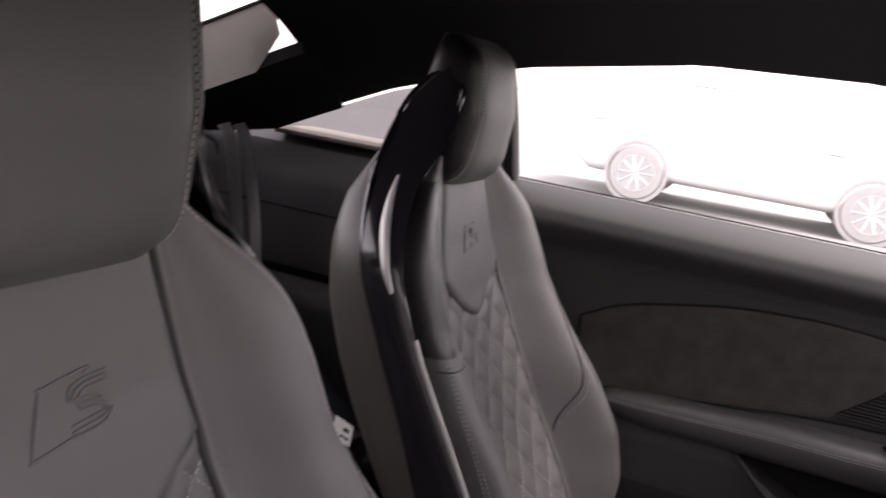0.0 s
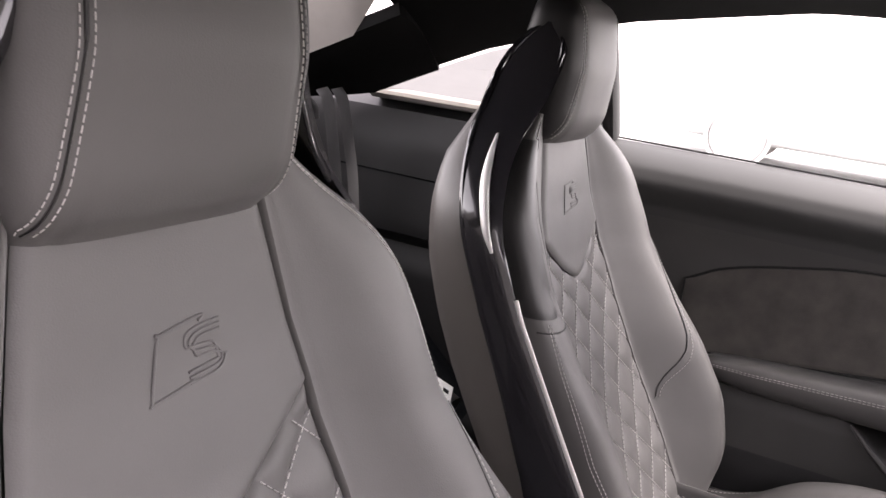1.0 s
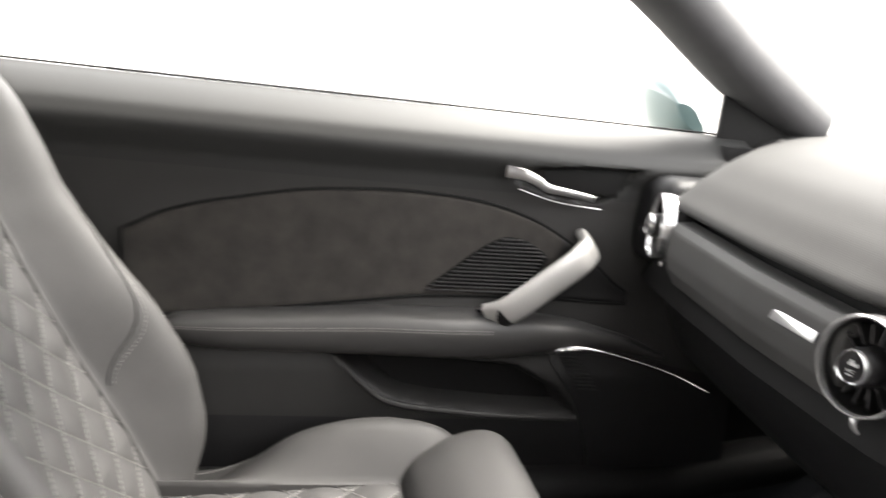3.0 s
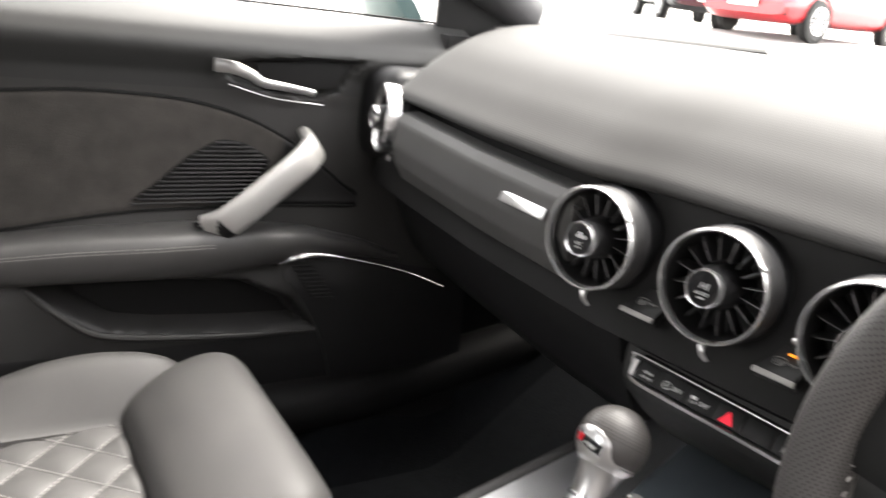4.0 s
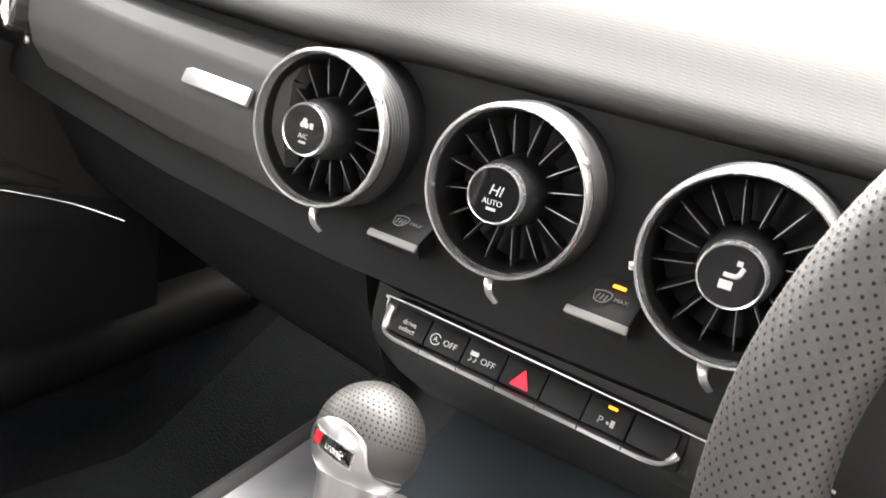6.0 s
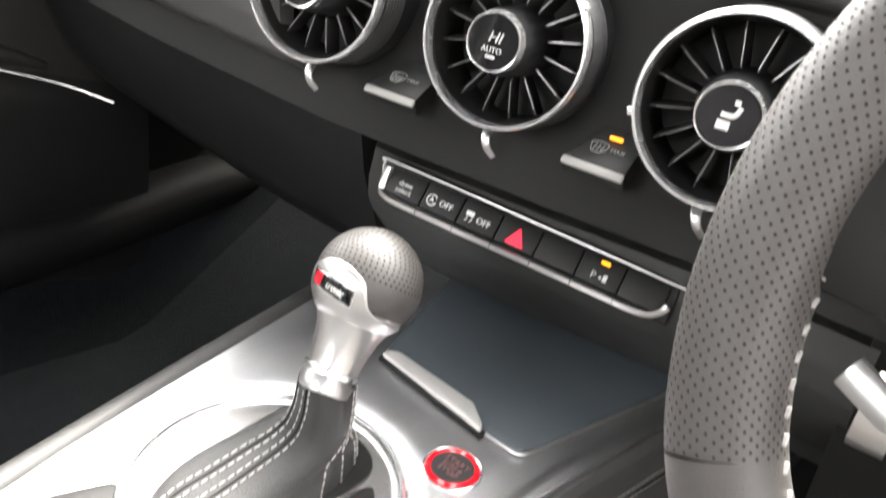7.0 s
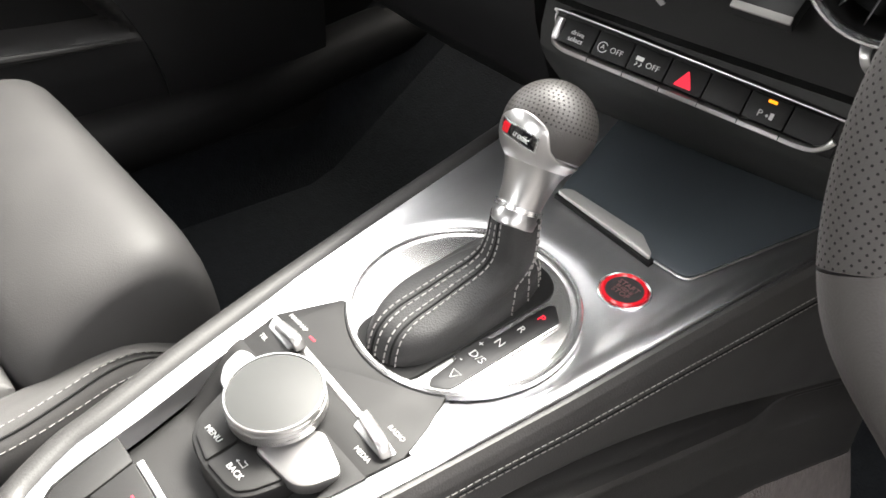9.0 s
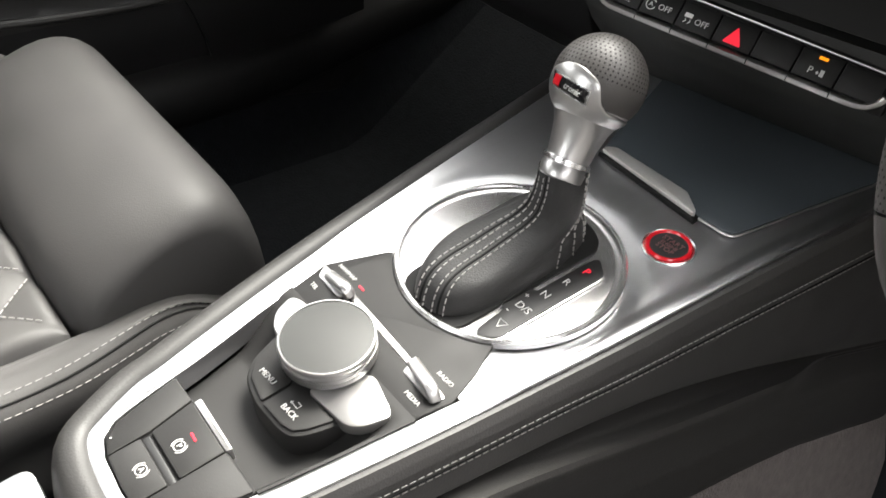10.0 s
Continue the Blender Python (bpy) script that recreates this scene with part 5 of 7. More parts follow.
# ---- switches on the centre stack ----
def build_switches():
    a, b = Vector((-0.0775, 0.5896, 0.6720)), Vector((0.0955, 0.6264, 0.6640))
    along = (b - a).normalized()
    up = Vector((0, 0.35, 1)).normalized()
    out = along.cross(up).normalized()
    if out.y > 0:
        out = -out
    bar = thing("switch_bar", a.lerp(b, 0.5), "row of seven black switches in a bright metal frame", "switch panel")
    n = 7
    step = (b - a).length / n
    mid = lambda t, h, o: a.lerp(b, t) + up * h + out * o
    part("bar_back", rbox(facing(mid(0.5, 0.0015, -0.0045), along, up), (b - a).length + 0.008, 0.026, 0.010, 0.003), SWITCH, bar)
    # frame line over the switches and the bright lip under them
    loop = [mid(1.10, 0.0115, 0.002), mid(0.5, 0.0125, 0.004), mid(-0.01, 0.0125, 0.004), mid(-0.045, 0.010, 0.004), mid(-0.035, 0.004, 0.005), mid(-0.005, 0.000, 0.007)]
    part("frame_line", tube(spline(loop, 40), 0.0007, 0.0007, 8), SATIN, bar, "thin bright frame line")
    symbols = ("drive", "stop", "slip", "hazard", "", "park", "")
    for k in range(n):
        t = (k + 0.5) / n
        key = part("switch", rbox(facing(mid(t, 0.0015, 0.004), along, up + out * -0.25), step - 0.0006, 0.0165, 0.008, 0.0012), SWITCH, bar)
        span = (step - 0.0006) / (b - a).length
        if k == 0:
            lip = [(-0.012, 0.0085), (-0.012, 0.0), (-0.004, -0.0062), (0.03, -0.0086), (t, -0.0090), (t + 0.5 * span, -0.0090)]
        elif k == n - 1:
            lip = [(t - 0.5 * span, -0.0090), (t - 0.1 * span, -0.0090), (t + 0.25 * span, -0.0078), (t + 0.48 * span, -0.0040), (t + 0.58 * span, 0.0)]
        else:
            lip = [(t - 0.5 * span, -0.0090), (t, -0.0090), (t + 0.5 * span, -0.0090)]
        part("switch_lip", tube(spline([mid(q, hh, 0.0076) for q, hh in lip], 20 if k in (0, n - 1) else 4), 0.0026, 0.0021, 12, power=2.8), SATIN, key, "bright lip")
        m = facing(mid(t, 0.001, 0.0084), along, up + out * -0.25)
        s = symbols[k]
        if s == "drive":
            part("print", joined([lettering("drive", m @ pose(0, 0.0018, 0), 0.0046), lettering("select", m @ pose(0, -0.0024, 0), 0.0046)]), PRINT_DIM, key, smooth=False)
        elif s == "stop":
            part("print", joined([lettering("A", m @ pose(-0.0062, 0, 0), 0.0042), tube([m @ Vector((-0.0062 + 0.0032 * math.cos(q), 0.0032 * math.sin(q), 0)) for q in np.linspace(0.6, 6.0, 20)], 0.0003, seg=5), lettering("OFF", m @ pose(0.0035, 0, 0), 0.0052)]), PRINT_DIM, key, smooth=False)
        elif s == "slip":
            part("print", joined([rbox(m @ pose(-0.006, 0.0018, 0), 0.005, 0.0026, 0.0004, 0), tube([m @ Vector((-0.008, -0.003, 0)), m @ Vector((-0.0066, -0.0015, 0)), m @ Vector((-0.0074, -0.0005, 0))], 0.0003, seg=5), tube([m @ Vector((-0.005, -0.003, 0)), m @ Vector((-0.0036, -0.0015, 0)), m @ Vector((-0.0044, -0.0005, 0))], 0.0003, seg=5), lettering("OFF", m @ pose(0.0035, -0.0005, 0), 0.0052)]), PRINT_DIM, key, smooth=False)
        elif s == "hazard":
            part("warning_triangle", plate(rounded([(-0.0058, -0.0048), (0.0058, -0.0048), (0, 0.0058)], 0.001), m @ pose(0, 0, 0.0006), 0.0006, 0), RED_LIT, key, "lit red warning triangle", smooth=False)
        elif s == "park":
            part("print", joined([lettering("P", m @ pose(-0.003, -0.0016, 0), 0.0058), rbox(m @ pose(0.0012, -0.0016, 0, 0, 0, 45), 0.0014, 0.0014, 0.0004, 0), rbox(m @ pose(0.0038, -0.0012, 0), 0.0022, 0.0038, 0.0004, 0)]), PRINT, key, smooth=False)
            part("amber_lamp", rbox(m @ pose(0.001, 0.0068, 0.0002), 0.0052, 0.0018, 0.0008, 0.0003, 1), AMBER, key, "lit amber lamp")
    # two heating switches between the vents
    for x, lit in ((-0.062, False), (0.056, True)):
        y = dash_y(x) + 0.008
        sw = thing("vent_switch", (x, y, 0.742), "tongue switch with pale lip between the vents" + (", amber lamp lit" if lit else ""), "switch", "heating switches")
        m = facing((x, y + 0.001, 0.743), AX, (0, 1.0, 0.5))
        part("switch_body", plate([(-0.0160, -0.0130), (0.0160, -0.0130), (0.0150, 0.0170), (-0.0085, 0.0170)], m @ pose(0, 0, -0.0006), 0.010, 0.0012), SWITCH, sw)
        part("switch_lip", rbox(m @ pose(0, -0.0142, -0.0020, 24), 0.0325, 0.0044, 0.0024, 0.0010), LIP, sw, "pale metal lip")
        lines = [tube([m @ Vector((-0.005 + 0.002 * i, -0.004, 0.0012)), m @ Vector((-0.0045 + 0.002 * i, 0.0, 0.0012))], 0.00035, seg=5) for i in range(3)]
        lines.append(tube(spline([m @ Vector((-0.0075, 0.001, 0.0012)), m @ Vector((-0.003, 0.0025, 0.0012)), m @ Vector((0.0015, 0.001, 0.0012)), m @ Vector((-0.0005, -0.005, 0.0012)), m @ Vector((-0.0055, -0.005, 0.0012)), m @ Vector((-0.0075, 0.001, 0.0012))], 20), 0.0003, seg=5))
        lines.append(lettering("MAX", m @ pose(0.0067, -0.001, 0.0010), 0.0034))
        part("print", joined(lines), PRINT_GREY, sw, smooth=False)
        if lit:
            part("amber_lamp", rbox(m @ pose(0.002, 0.0078, 0.0010), 0.0068, 0.0024, 0.0008, 0.0003, 1), AMBER, sw, "lit amber lamp")


build_switches()


# ---- centre console ----
def con_z(y):
    return 0.538 + 0.11 * (y - 0.25)


PLANE = facing((0, 0.25, 0.538), (1, 0, 0), (0, 1, 0.11))
FLAT = math.sqrt(1 + 0.11 ** 2)


def on_con(outline, lift=0.0):
    """An outline in plan, and the pose of the console's top at that height."""
    return [(x, (y - 0.25) * FLAT) for x, y in outline], PLANE @ pose(0, 0, lift)


def con_pose(x, y, lift=0.0, turn=0.0):
    return PLANE @ pose(x, (y - 0.25) * FLAT, lift, 0, 0, turn)


def con_plate(outline, lift, thick, bevel=0.001, r=0.0):
    o, m = on_con(rounded(outline, r) if r else outline, lift)
    return plate(o, m, thick, bevel)


LEFT_EDGE = [(0.06, -0.050), (0.19, -0.050), (0.2437, -0.0581), (0.281, -0.0670), (0.319, -0.0755), (0.3666, -0.0848), (0.428, -0.0950), (0.465, -0.1011), (0.546, -0.1134), (0.5955, -0.1213), (0.70, -0.138)]
RIGHT_EDGE = [(0.06, 0.046), (0.19, 0.0465), (0.2437, 0.0525), (0.2703, 0.0567), (0.289, 0.0600), (0.3174, 0.0650), (0.348, 0.0700), (0.3804, 0.0747), (0.4147, 0.0796), (0.4512, 0.0848), (0.4915, 0.0895), (0.533, 0.0945), (0.5815, 0.1005), (0.658, 0.111), (0.76, 0.124)]
GATE = (-0.001, 0.448)
SEAM_DROP = [(0.06, -0.017), (0.34, -0.017), (0.41, -0.0185), (0.49, -0.024), (0.58, -0.0293), (0.64, -0.031), (0.76, -0.034)]
CREASE_DROP = [(0.06, -0.033), (0.34, -0.035), (0.41, -0.0394), (0.454, -0.0457), (0.50, -0.0583), (0.553, -0.0769), (0.616, -0.103), (0.66, -0.122), (0.76, -0.165)]
RIDGE_DROP = [(0.06, -0.034), (0.33, -0.035), (0.37, -0.0395), (0.406, -0.0488), (0.446, -0.0593), (0.493, -0.074), (0.544, -0.0885), (0.60, -0.1035), (0.66, -0.1225), (0.76, -0.166)]


def build_console():
    con = thing("centre_console", (0.0, 0.42, 0.30), "leather-sided centre console with brushed aluminium top", "centre console")

    def left(y, d=0.0):
        return smooth_ip(y, LEFT_EDGE, 0.012) + d

    def right(y, d=0.0):
        return smooth_ip(y, RIGHT_EDGE, 0.012) + d

    # passenger's side: a rounded leather bead that falls away and turns round the rear end
    roll = [(-0.003, -0.006), (0.0, 0.0004), (0.0030, 0.0006), (0.0055, -0.0012), (0.0078, -0.0065), (0.0093, -0.015), (0.011, -0.03), (0.015, -0.05), (0.027, -0.10), (0.034, -0.14)]
    edge = [(left(y), y) for y in np.linspace(0.74, 0.236, 34)] + [(-0.0480, 0.2150), (-0.0410, 0.2045), (-0.0285, 0.1995), (-0.0080, 0.1972), (0.0140, 0.1978), (0.0290, 0.2005), (0.0400, 0.2060), (0.0470, 0.2160)]
    edge = spline([(x, y, 0) for x, y in edge], 121)

    def left_side(u, v):
        k = min(int(round(u * 120)), 120)
        p, q = edge[k], edge[min(k + 1, 120)] - edge[max(k - 1, 0)]
        q.normalize()
        i = v * (len(roll) - 1)
        a = smooth_ip(i, [(j, c[0]) for j, c in enumerate(roll)], 0.5)
        b = smooth_ip(i, [(j, c[1]) for j, c in enumerate(roll)], 0.5)
        return p.x + q.y * a, p.y - q.x * a, con_z(p.y) + b
    part("console_side", sheet(left_side, 120, 48, 0.006), PLASTIC_GREY, con, "dark leather side")
    part("console_carpet", sheet(lambda u, v: (left(0.06 + 0.72 * u) - 0.030 - 0.05 * v, 0.06 + 0.72 * u, con_z(0.06 + 0.72 * u) - 0.10 - 0.16 * v), 40, 10, 0.01), CARPET, con, "carpeted foot of the console")

    # driver's side: leather over a seam, then a hollow that runs out to a point, then the lower panel
    def upper_side(u, v):
        y = 0.205 + 0.545 * u
        d, c = smooth_ip(y, SEAM_DROP), smooth_ip(y, CREASE_DROP)
        prof = [(-0.003, -0.006), (0.0, 0.0012), (0.0028, 0.0008), (0.0055, -0.0045), (0.0072, d * 0.55), (0.0080, d), (0.0088, d - 0.004), (0.0094, (c + d) / 2), (0.0100, c * 0.96), (0.0094, c), (0.004, c - 0.0015)]
        i = v * (len(prof) - 1)
        return right(y) + ip(i, [(k, p[0]) for k, p in enumerate(prof)]), y, con_z(y) + ip(i, [(k, p[1]) for k, p in enumerate(prof)])

    def lower_side(u, v):
        y = 0.205 + 0.56 * u
        c, r = smooth_ip(y, CREASE_DROP), smooth_ip(y, RIDGE_DROP)
        open_ = wave((0.655 - y) / 0.06)
        low = ip(y, [(0.20, -0.125), (0.5, -0.155), (0.57, -0.170), (0.632, -0.186), (0.725, -0.225), (0.77, -0.245)])
        prof = [(-0.006, c - 0.001), (-0.004, (c + r) / 2 - 0.006 * open_), (0.009, r - 0.003 * open_), (0.0205, r - 0.0006), (0.0225, r - 0.004), (0.0245, r * 0.75 + low * 0.25), (0.0285, (r + low) / 2), (0.031, low), (0.02, low - 0.02)]
        prof = [(0.010 + (a - 0.010) * (0.12 + 0.88 * open_) if k < 5 else a, b) for k, (a, b) in enumerate(prof)]
        i = v * (len(prof) - 1)
        return right(y) + ip(i, [(k, p[0]) for k, p in enumerate(prof)]), y, con_z(y) + ip(i, [(k, p[1]) for k, p in enumerate(prof)])
    body = part("console_side", sheet(upper_side, 90, 60, -0.004), LEATHER_SOFT, con, "dark leather side with twin seams")
    for v in (0.468, 0.545):
        line = [Vector(upper_side(t, v)) for t in np.linspace(0.03, 0.99, 90)]
        part("seam_stitching", stitches(line, Vector((0.95, 0, 0.3)), 0.0032, 0.0014, 0.0007), THREAD, body, smooth=False)
    part("seam_groove", tube([Vector(upper_side(t, 0.507)) for t in np.linspace(0.03, 0.99, 50)], 0.0009, 0.0006, 6), MATT_BLACK, body)
    part("lower_panel", sheet(lower_side, 90, 48, -0.005), CONSOLE_LOW, con, "dark grained lower panel with a tapering hollow")
    part("console_carpet", sheet(lambda u, v: (right(0.06 + 0.72 * u) + 0.027 + 0.06 * v, 0.06 + 0.72 * u, con_z(0.06 + 0.72 * u) + ip(0.06 + 0.72 * u, [(0.06, -0.12), (0.5, -0.155), (0.57, -0.170), (0.632, -0.186), (0.725, -0.225), (0.78, -0.25)]) - 0.15 * v), 40, 10, -0.01), CARPET_BROWN, con, "lighter brown-grey carpet at the console's foot")

    # aluminium: one frame of two rails and a rear bow, and the front deck
    ys = list(np.linspace(0.3612, 0.228, 14))
    inner_left = [(0.2083, 0.0026), (0.2093, -0.0204), (0.2129, -0.0315), (0.2206, -0.0378), (0.2364, -0.0412), (0.2567, -0.0448), (0.27, -0.0470), (0.2888, -0.0510), (0.3083, -0.0556), (0.3612, -0.0660)]
    inner_right = [(0.228, 0.0370), (0.2563, 0.0427), (0.2682, 0.045), (0.2959, 0.0500), (0.3254, 0.0545), (0.3612, 0.0602)]
    outer = [(left(y), y) for y in ys] + [(-0.0480, 0.2150), (-0.0410, 0.2045), (-0.0285, 0.1995), (-0.0080, 0.1972), (0.0140, 0.1978), (0.0290, 0.2005), (0.0400, 0.2060), (0.0470, 0.2160)] + [(right(y), y) for y in reversed(ys)]
    inner = [(ip(y, inner_right), y) for y in ys] + [(0.0335, 0.2190), (0.0265, 0.2125), (0.0150, 0.2090), (0.0026, 0.2080), (-0.0204, 0.2092), (-0.0315, 0.2130), (-0.0375, 0.2206)] + [(ip(y, inner_left), y) for y in reversed(ys)]
    part("trim_frame", con_plate(outer + inner, 0.0030, 0.014, 0.0006), ALU, con, "brushed aluminium frame round the controls")

    def deck(u, v):
        y = 0.3611 + 0.3555 * v
        k = 0.5 - 0.5 * math.cos(math.pi * u)
        a, b = left(y), right(y)
        x = a + (b - a) * k
        d, e = x - a, b - x
        z = 0.0030 - 0.0012 * (1 - edge_puff(min(d, e) + 0.00015, 0.0018))
        z += (0.0016 * (1 - wave((e - 0.004) / 0.010)) + 0.0008 * (1 - wave((d - 0.003) / 0.012))) * wave((y - 0.361) / 0.03)
        r = math.hypot(x - GATE[0], y - GATE[1])
        z += -0.0022 * (1 - wave((r - 0.0675) / 0.014))
        return con_pose(x, y, z).translation
    part("trim_deck", sheet(deck, 110, 110, 0.008), ALU, con, "brushed aluminium deck dished round the gear gate")

    # dark panel behind the gear selector, falling to a tray
    arc = [(GATE[0] + 0.0690 * math.cos(q), GATE[1] + 0.0690 * math.sin(q)) for q in np.linspace(radians(227), radians(311), 16)]
    panel = [(-0.0650, 0.3610), (-0.0505, 0.3960)] + arc + [(0.0456, 0.3935), (0.0535, 0.3764), (0.0596, 0.3568), (0.0557, 0.3360), (-0.0604, 0.3360)]
    part("control_panel", con_plate(panel, 0.0042, 0.010, 0.0006), PANEL, con, "dark soft-touch control panel")

    def slope(u, v):
        y = 0.3362 - 0.0795 * v
        a, b = ip(y, inner_left) - 0.0006, ip(y, inner_right) + 0.0006
        x = a + (b - a) * u
        depth = 0.0185 * wave((0.333 - y) / 0.042) * wave((b - x - 0.0035) / 0.006 + 0.25)
        return con_pose(x, y, 0.0042 - depth).translation
    part("tray", sheet(slope, 60, 50, -0.004), PANEL, con, "dark tray falling away behind the controller")
    part("console_core", con_plate([(-0.046, 0.19), (0.045, 0.19), (0.09, 0.70), (-0.12, 0.70)], -0.024, 0.14, 0), MATT_BLACK, con)
    tail = [(-0.0600, 0.230), (-0.0590, 0.2080), (-0.0520, 0.1920), (-0.0400, 0.1845), (-0.0180, 0.1815), (0.0150, 0.1815), (0.0370, 0.1845), (0.0500, 0.1920), (0.0570, 0.2080), (0.0590, 0.230)]
    part("console_tail", con_plate(tail, -0.0160, 0.060, 0.006), PLASTIC_GREY, con, "dark moulded rear end of the console")
    part("rear_plate", con_plate(rounded([(-0.050, 0.179), (0.046, 0.179), (0.046, 0.07), (-0.050, 0.07)], 0.008), -0.010, 0.010, 0.001), ALU, con, "brushed aluminium plate behind the keys")
    base = [(-0.0395, 0.3150), (-0.0310, 0.2925), (-0.0215, 0.2842), (-0.0050, 0.2805), (0.0165, 0.2815), (0.0245, 0.2838), (0.0295, 0.2920), (0.0345, 0.3095), (0.042, 0.335), (0.030, 0.350), (-0.03, 0.350)]
    part("controller_base", con_plate(rounded(base, 0.006), 0.0016, 0.022, 0.0022), PANEL, con)

    # storage lid with its bright catch
    lid = thing("storage_lid", (0.0, 0.63, 0.57), "closed blue-grey storage lid with bright catch", "storage lid")
    part("lid_panel", con_plate(rounded([(-0.074, 0.668), (0.099, 0.712), (0.0985, 0.680), (0.0735, 0.572), (0.0690, 0.5615), (0.056, 0.5600), (0.047, 0.5600), (-0.038, 0.5650), (-0.042, 0.572)], 0.006), 0.0058, 0.006, 0.0010), LID, lid)
    part("lid_edge", tube(spline([con_pose(x, y, 0.0052).translation for x, y in ((0.047, 0.5588), (0.0565, 0.5590), (0.0695, 0.5605), (0.0745, 0.5715), (0.082, 0.604), (0.0996, 0.680), (0.101, 0.705))], 40), 0.0009, 0.0009, 6), SATIN, lid)
    part("catch_slot", con_plate([(-0.0385, 0.5606), (0.0475, 0.5538), (0.0475, 0.5590), (-0.0385, 0.5645)], 0.0064, 0.004, 0.0004), MATT_BLACK, lid)
    part("catch", con_plate(rounded([(-0.0375, 0.5622), (0.0462, 0.5556), (0.0440, 0.5600), (0.0290, 0.5700), (-0.0310, 0.5710), (-0.0368, 0.5670)], 0.0025), 0.0094, 0.0026, 0.0009), HANDLE, lid, "pale satin catch bar")

    # start button
    btn = thing("start_button", con_pose(0.052, 0.5268).translation, "round black start button in a red ring", "start button")
    axis = (PLANE.to_3x3() @ Vector((0, 0, 1)))
    c = con_pose(0.052, 0.5268, 0.003).translation
    part("button_rim", lathe([(0.0134, 0.0), (0.0152, 0.0012), (0.0160, 0.0008), (0.0164, -0.0004)], c, axis, 48), CHROME, btn)
    part("red_ring", lathe([(0.0112, 0.0014), (0.0121, 0.0027), (0.0131, 0.0028), (0.0141, 0.0016), (0.0133, 0.0), (0.0115, 0.0)], c, axis, 48, closed=True), RED_RING, btn, "glowing red ring")
    part("button_cap", lathe([(0.0115, 0.0), (0.0114, 0.0016), (0.0, 0.0013)], c, axis, 40), KEY, btn)
    for word, dy, size in (("START", 0.0040, 0.0052), ("ENGINE", 0.0, 0.0034), ("STOP", -0.0040, 0.0052)):
        part("print", lettering(word, con_pose(0.052, 0.5268 + dy, 0.0047), size), PRINT_RED, btn, smooth=False)

    # parking brake keys
    epb = thing("brake_panel", con_pose(-0.004, 0.228).translation, "dark key panel with parking-brake switches", "switch panel")
    part("panel_body", con_plate(rounded([(-0.0444, 0.2566), (0.0418, 0.2566), (0.0360, 0.2280), (0.0325, 0.2195), (0.0260, 0.2133), (0.0150, 0.2098), (0.0, 0.2088), (-0.0204, 0.2100), (-0.0308, 0.2136), (-0.0370, 0.2210), (-0.0405, 0.2364)], 0.003), 0.0018, 0.020, 0.0008), MATT_BLACK, epb)
    for name, o in (("blank_key", [(-0.0434, 0.2562), (-0.0248, 0.2562), (-0.0204, 0.2318), (-0.0202, 0.2110), (-0.0298, 0.2140), (-0.0358, 0.2212), (-0.0395, 0.2364)]),
                    ("hold_key", [(-0.0196, 0.2268), (0.0128, 0.2262), (0.0126, 0.2096), (0.0, 0.2092), (-0.0196, 0.2106)]),
                    ("spacer", [(-0.0196, 0.2312), (0.0130, 0.2305), (0.0128, 0.2270), (-0.0196, 0.2276)]),
                    ("brake_key", [(-0.0238, 0.2562), (0.0132, 0.2552), (0.0131, 0.2322), (-0.0196, 0.2326)]),
                    ("blank_key", [(0.0140, 0.2556), (0.0408, 0.2556), (0.0350, 0.2285), (0.0318, 0.2200), (0.0255, 0.2140), (0.0134, 0.2100)])):
        high = 0.0020 if name == "spacer" else 0.0036
        key = part(name, con_plate(rounded(o, 0.0012), high, 0.006, 0.0005), KEY if name == "spacer" else PANEL, epb)
        if name == "brake_key":
            part("key_lip", con_plate(rounded([(-0.0234, 0.2566), (0.0134, 0.2556), (0.0142, 0.2590), (-0.0232, 0.2606)], 0.001), 0.0034, 0.008, 0.0010), SATIN, key, "bright lip")
            part("red_lamp", rbox(con_pose(-0.0036, 0.2472, 0.0038, -4), 0.0060, 0.0012, 0.0006, 0.0002, 1), RED_LIT, key, "lit red lamp")
        if name in ("brake_key", "hold_key"):
            x, y, w = (-0.0033, 0.2397, "P") if name == "brake_key" else (-0.0023, 0.2200, "A")
            arcs = [lettering(w, con_pose(x, y, 0.0038), 0.0040)]
            for r, lo, hi in ((0.0028, 0, 360), (0.0039, 125, 235), (0.0039, -55, 55)):
                arcs.append(tube([con_pose(x + r * math.cos(radians(q)), y + r * math.sin(radians(q)), 0.0038).translation for q in np.linspace(lo, hi, 20)], 0.00022, seg=5))
            part("print", joined(arcs), PRINT, key, smooth=False)
    part("pilot_lamp", rbox(con_pose(-0.0285, 0.2158, 0.0038), 0.0008, 0.0008, 0.0005, 0), PRINT, epb)

    # rotary controller
    dial = thing("control_dial", con_pose(-0.0045, 0.3258).translation, "round controller with knurled bright rim and dark touch face", "control dial")
    c = con_pose(-0.0045, 0.3258, 0.001).translation
    prof = [(0.0215, 0.0), (0.0220, 0.0050), (0.0246, 0.0062), (0.0252, 0.0072), (0.0252, 0.0136), (0.0247, 0.0146), (0.0254, 0.0154), (0.0260, 0.0166), (0.0260, 0.0182), (0.0254, 0.0192), (0.0247, 0.0193), (0.0244, 0.0186), (0.0243, 0.0168)]
    part("dial_body", lathe(prof, c, axis, 96), SATIN, dial, "bright rim")
    zax = Vector(axis).normalized()
    xax = zax.orthogonal().normalized()
    knurl = []
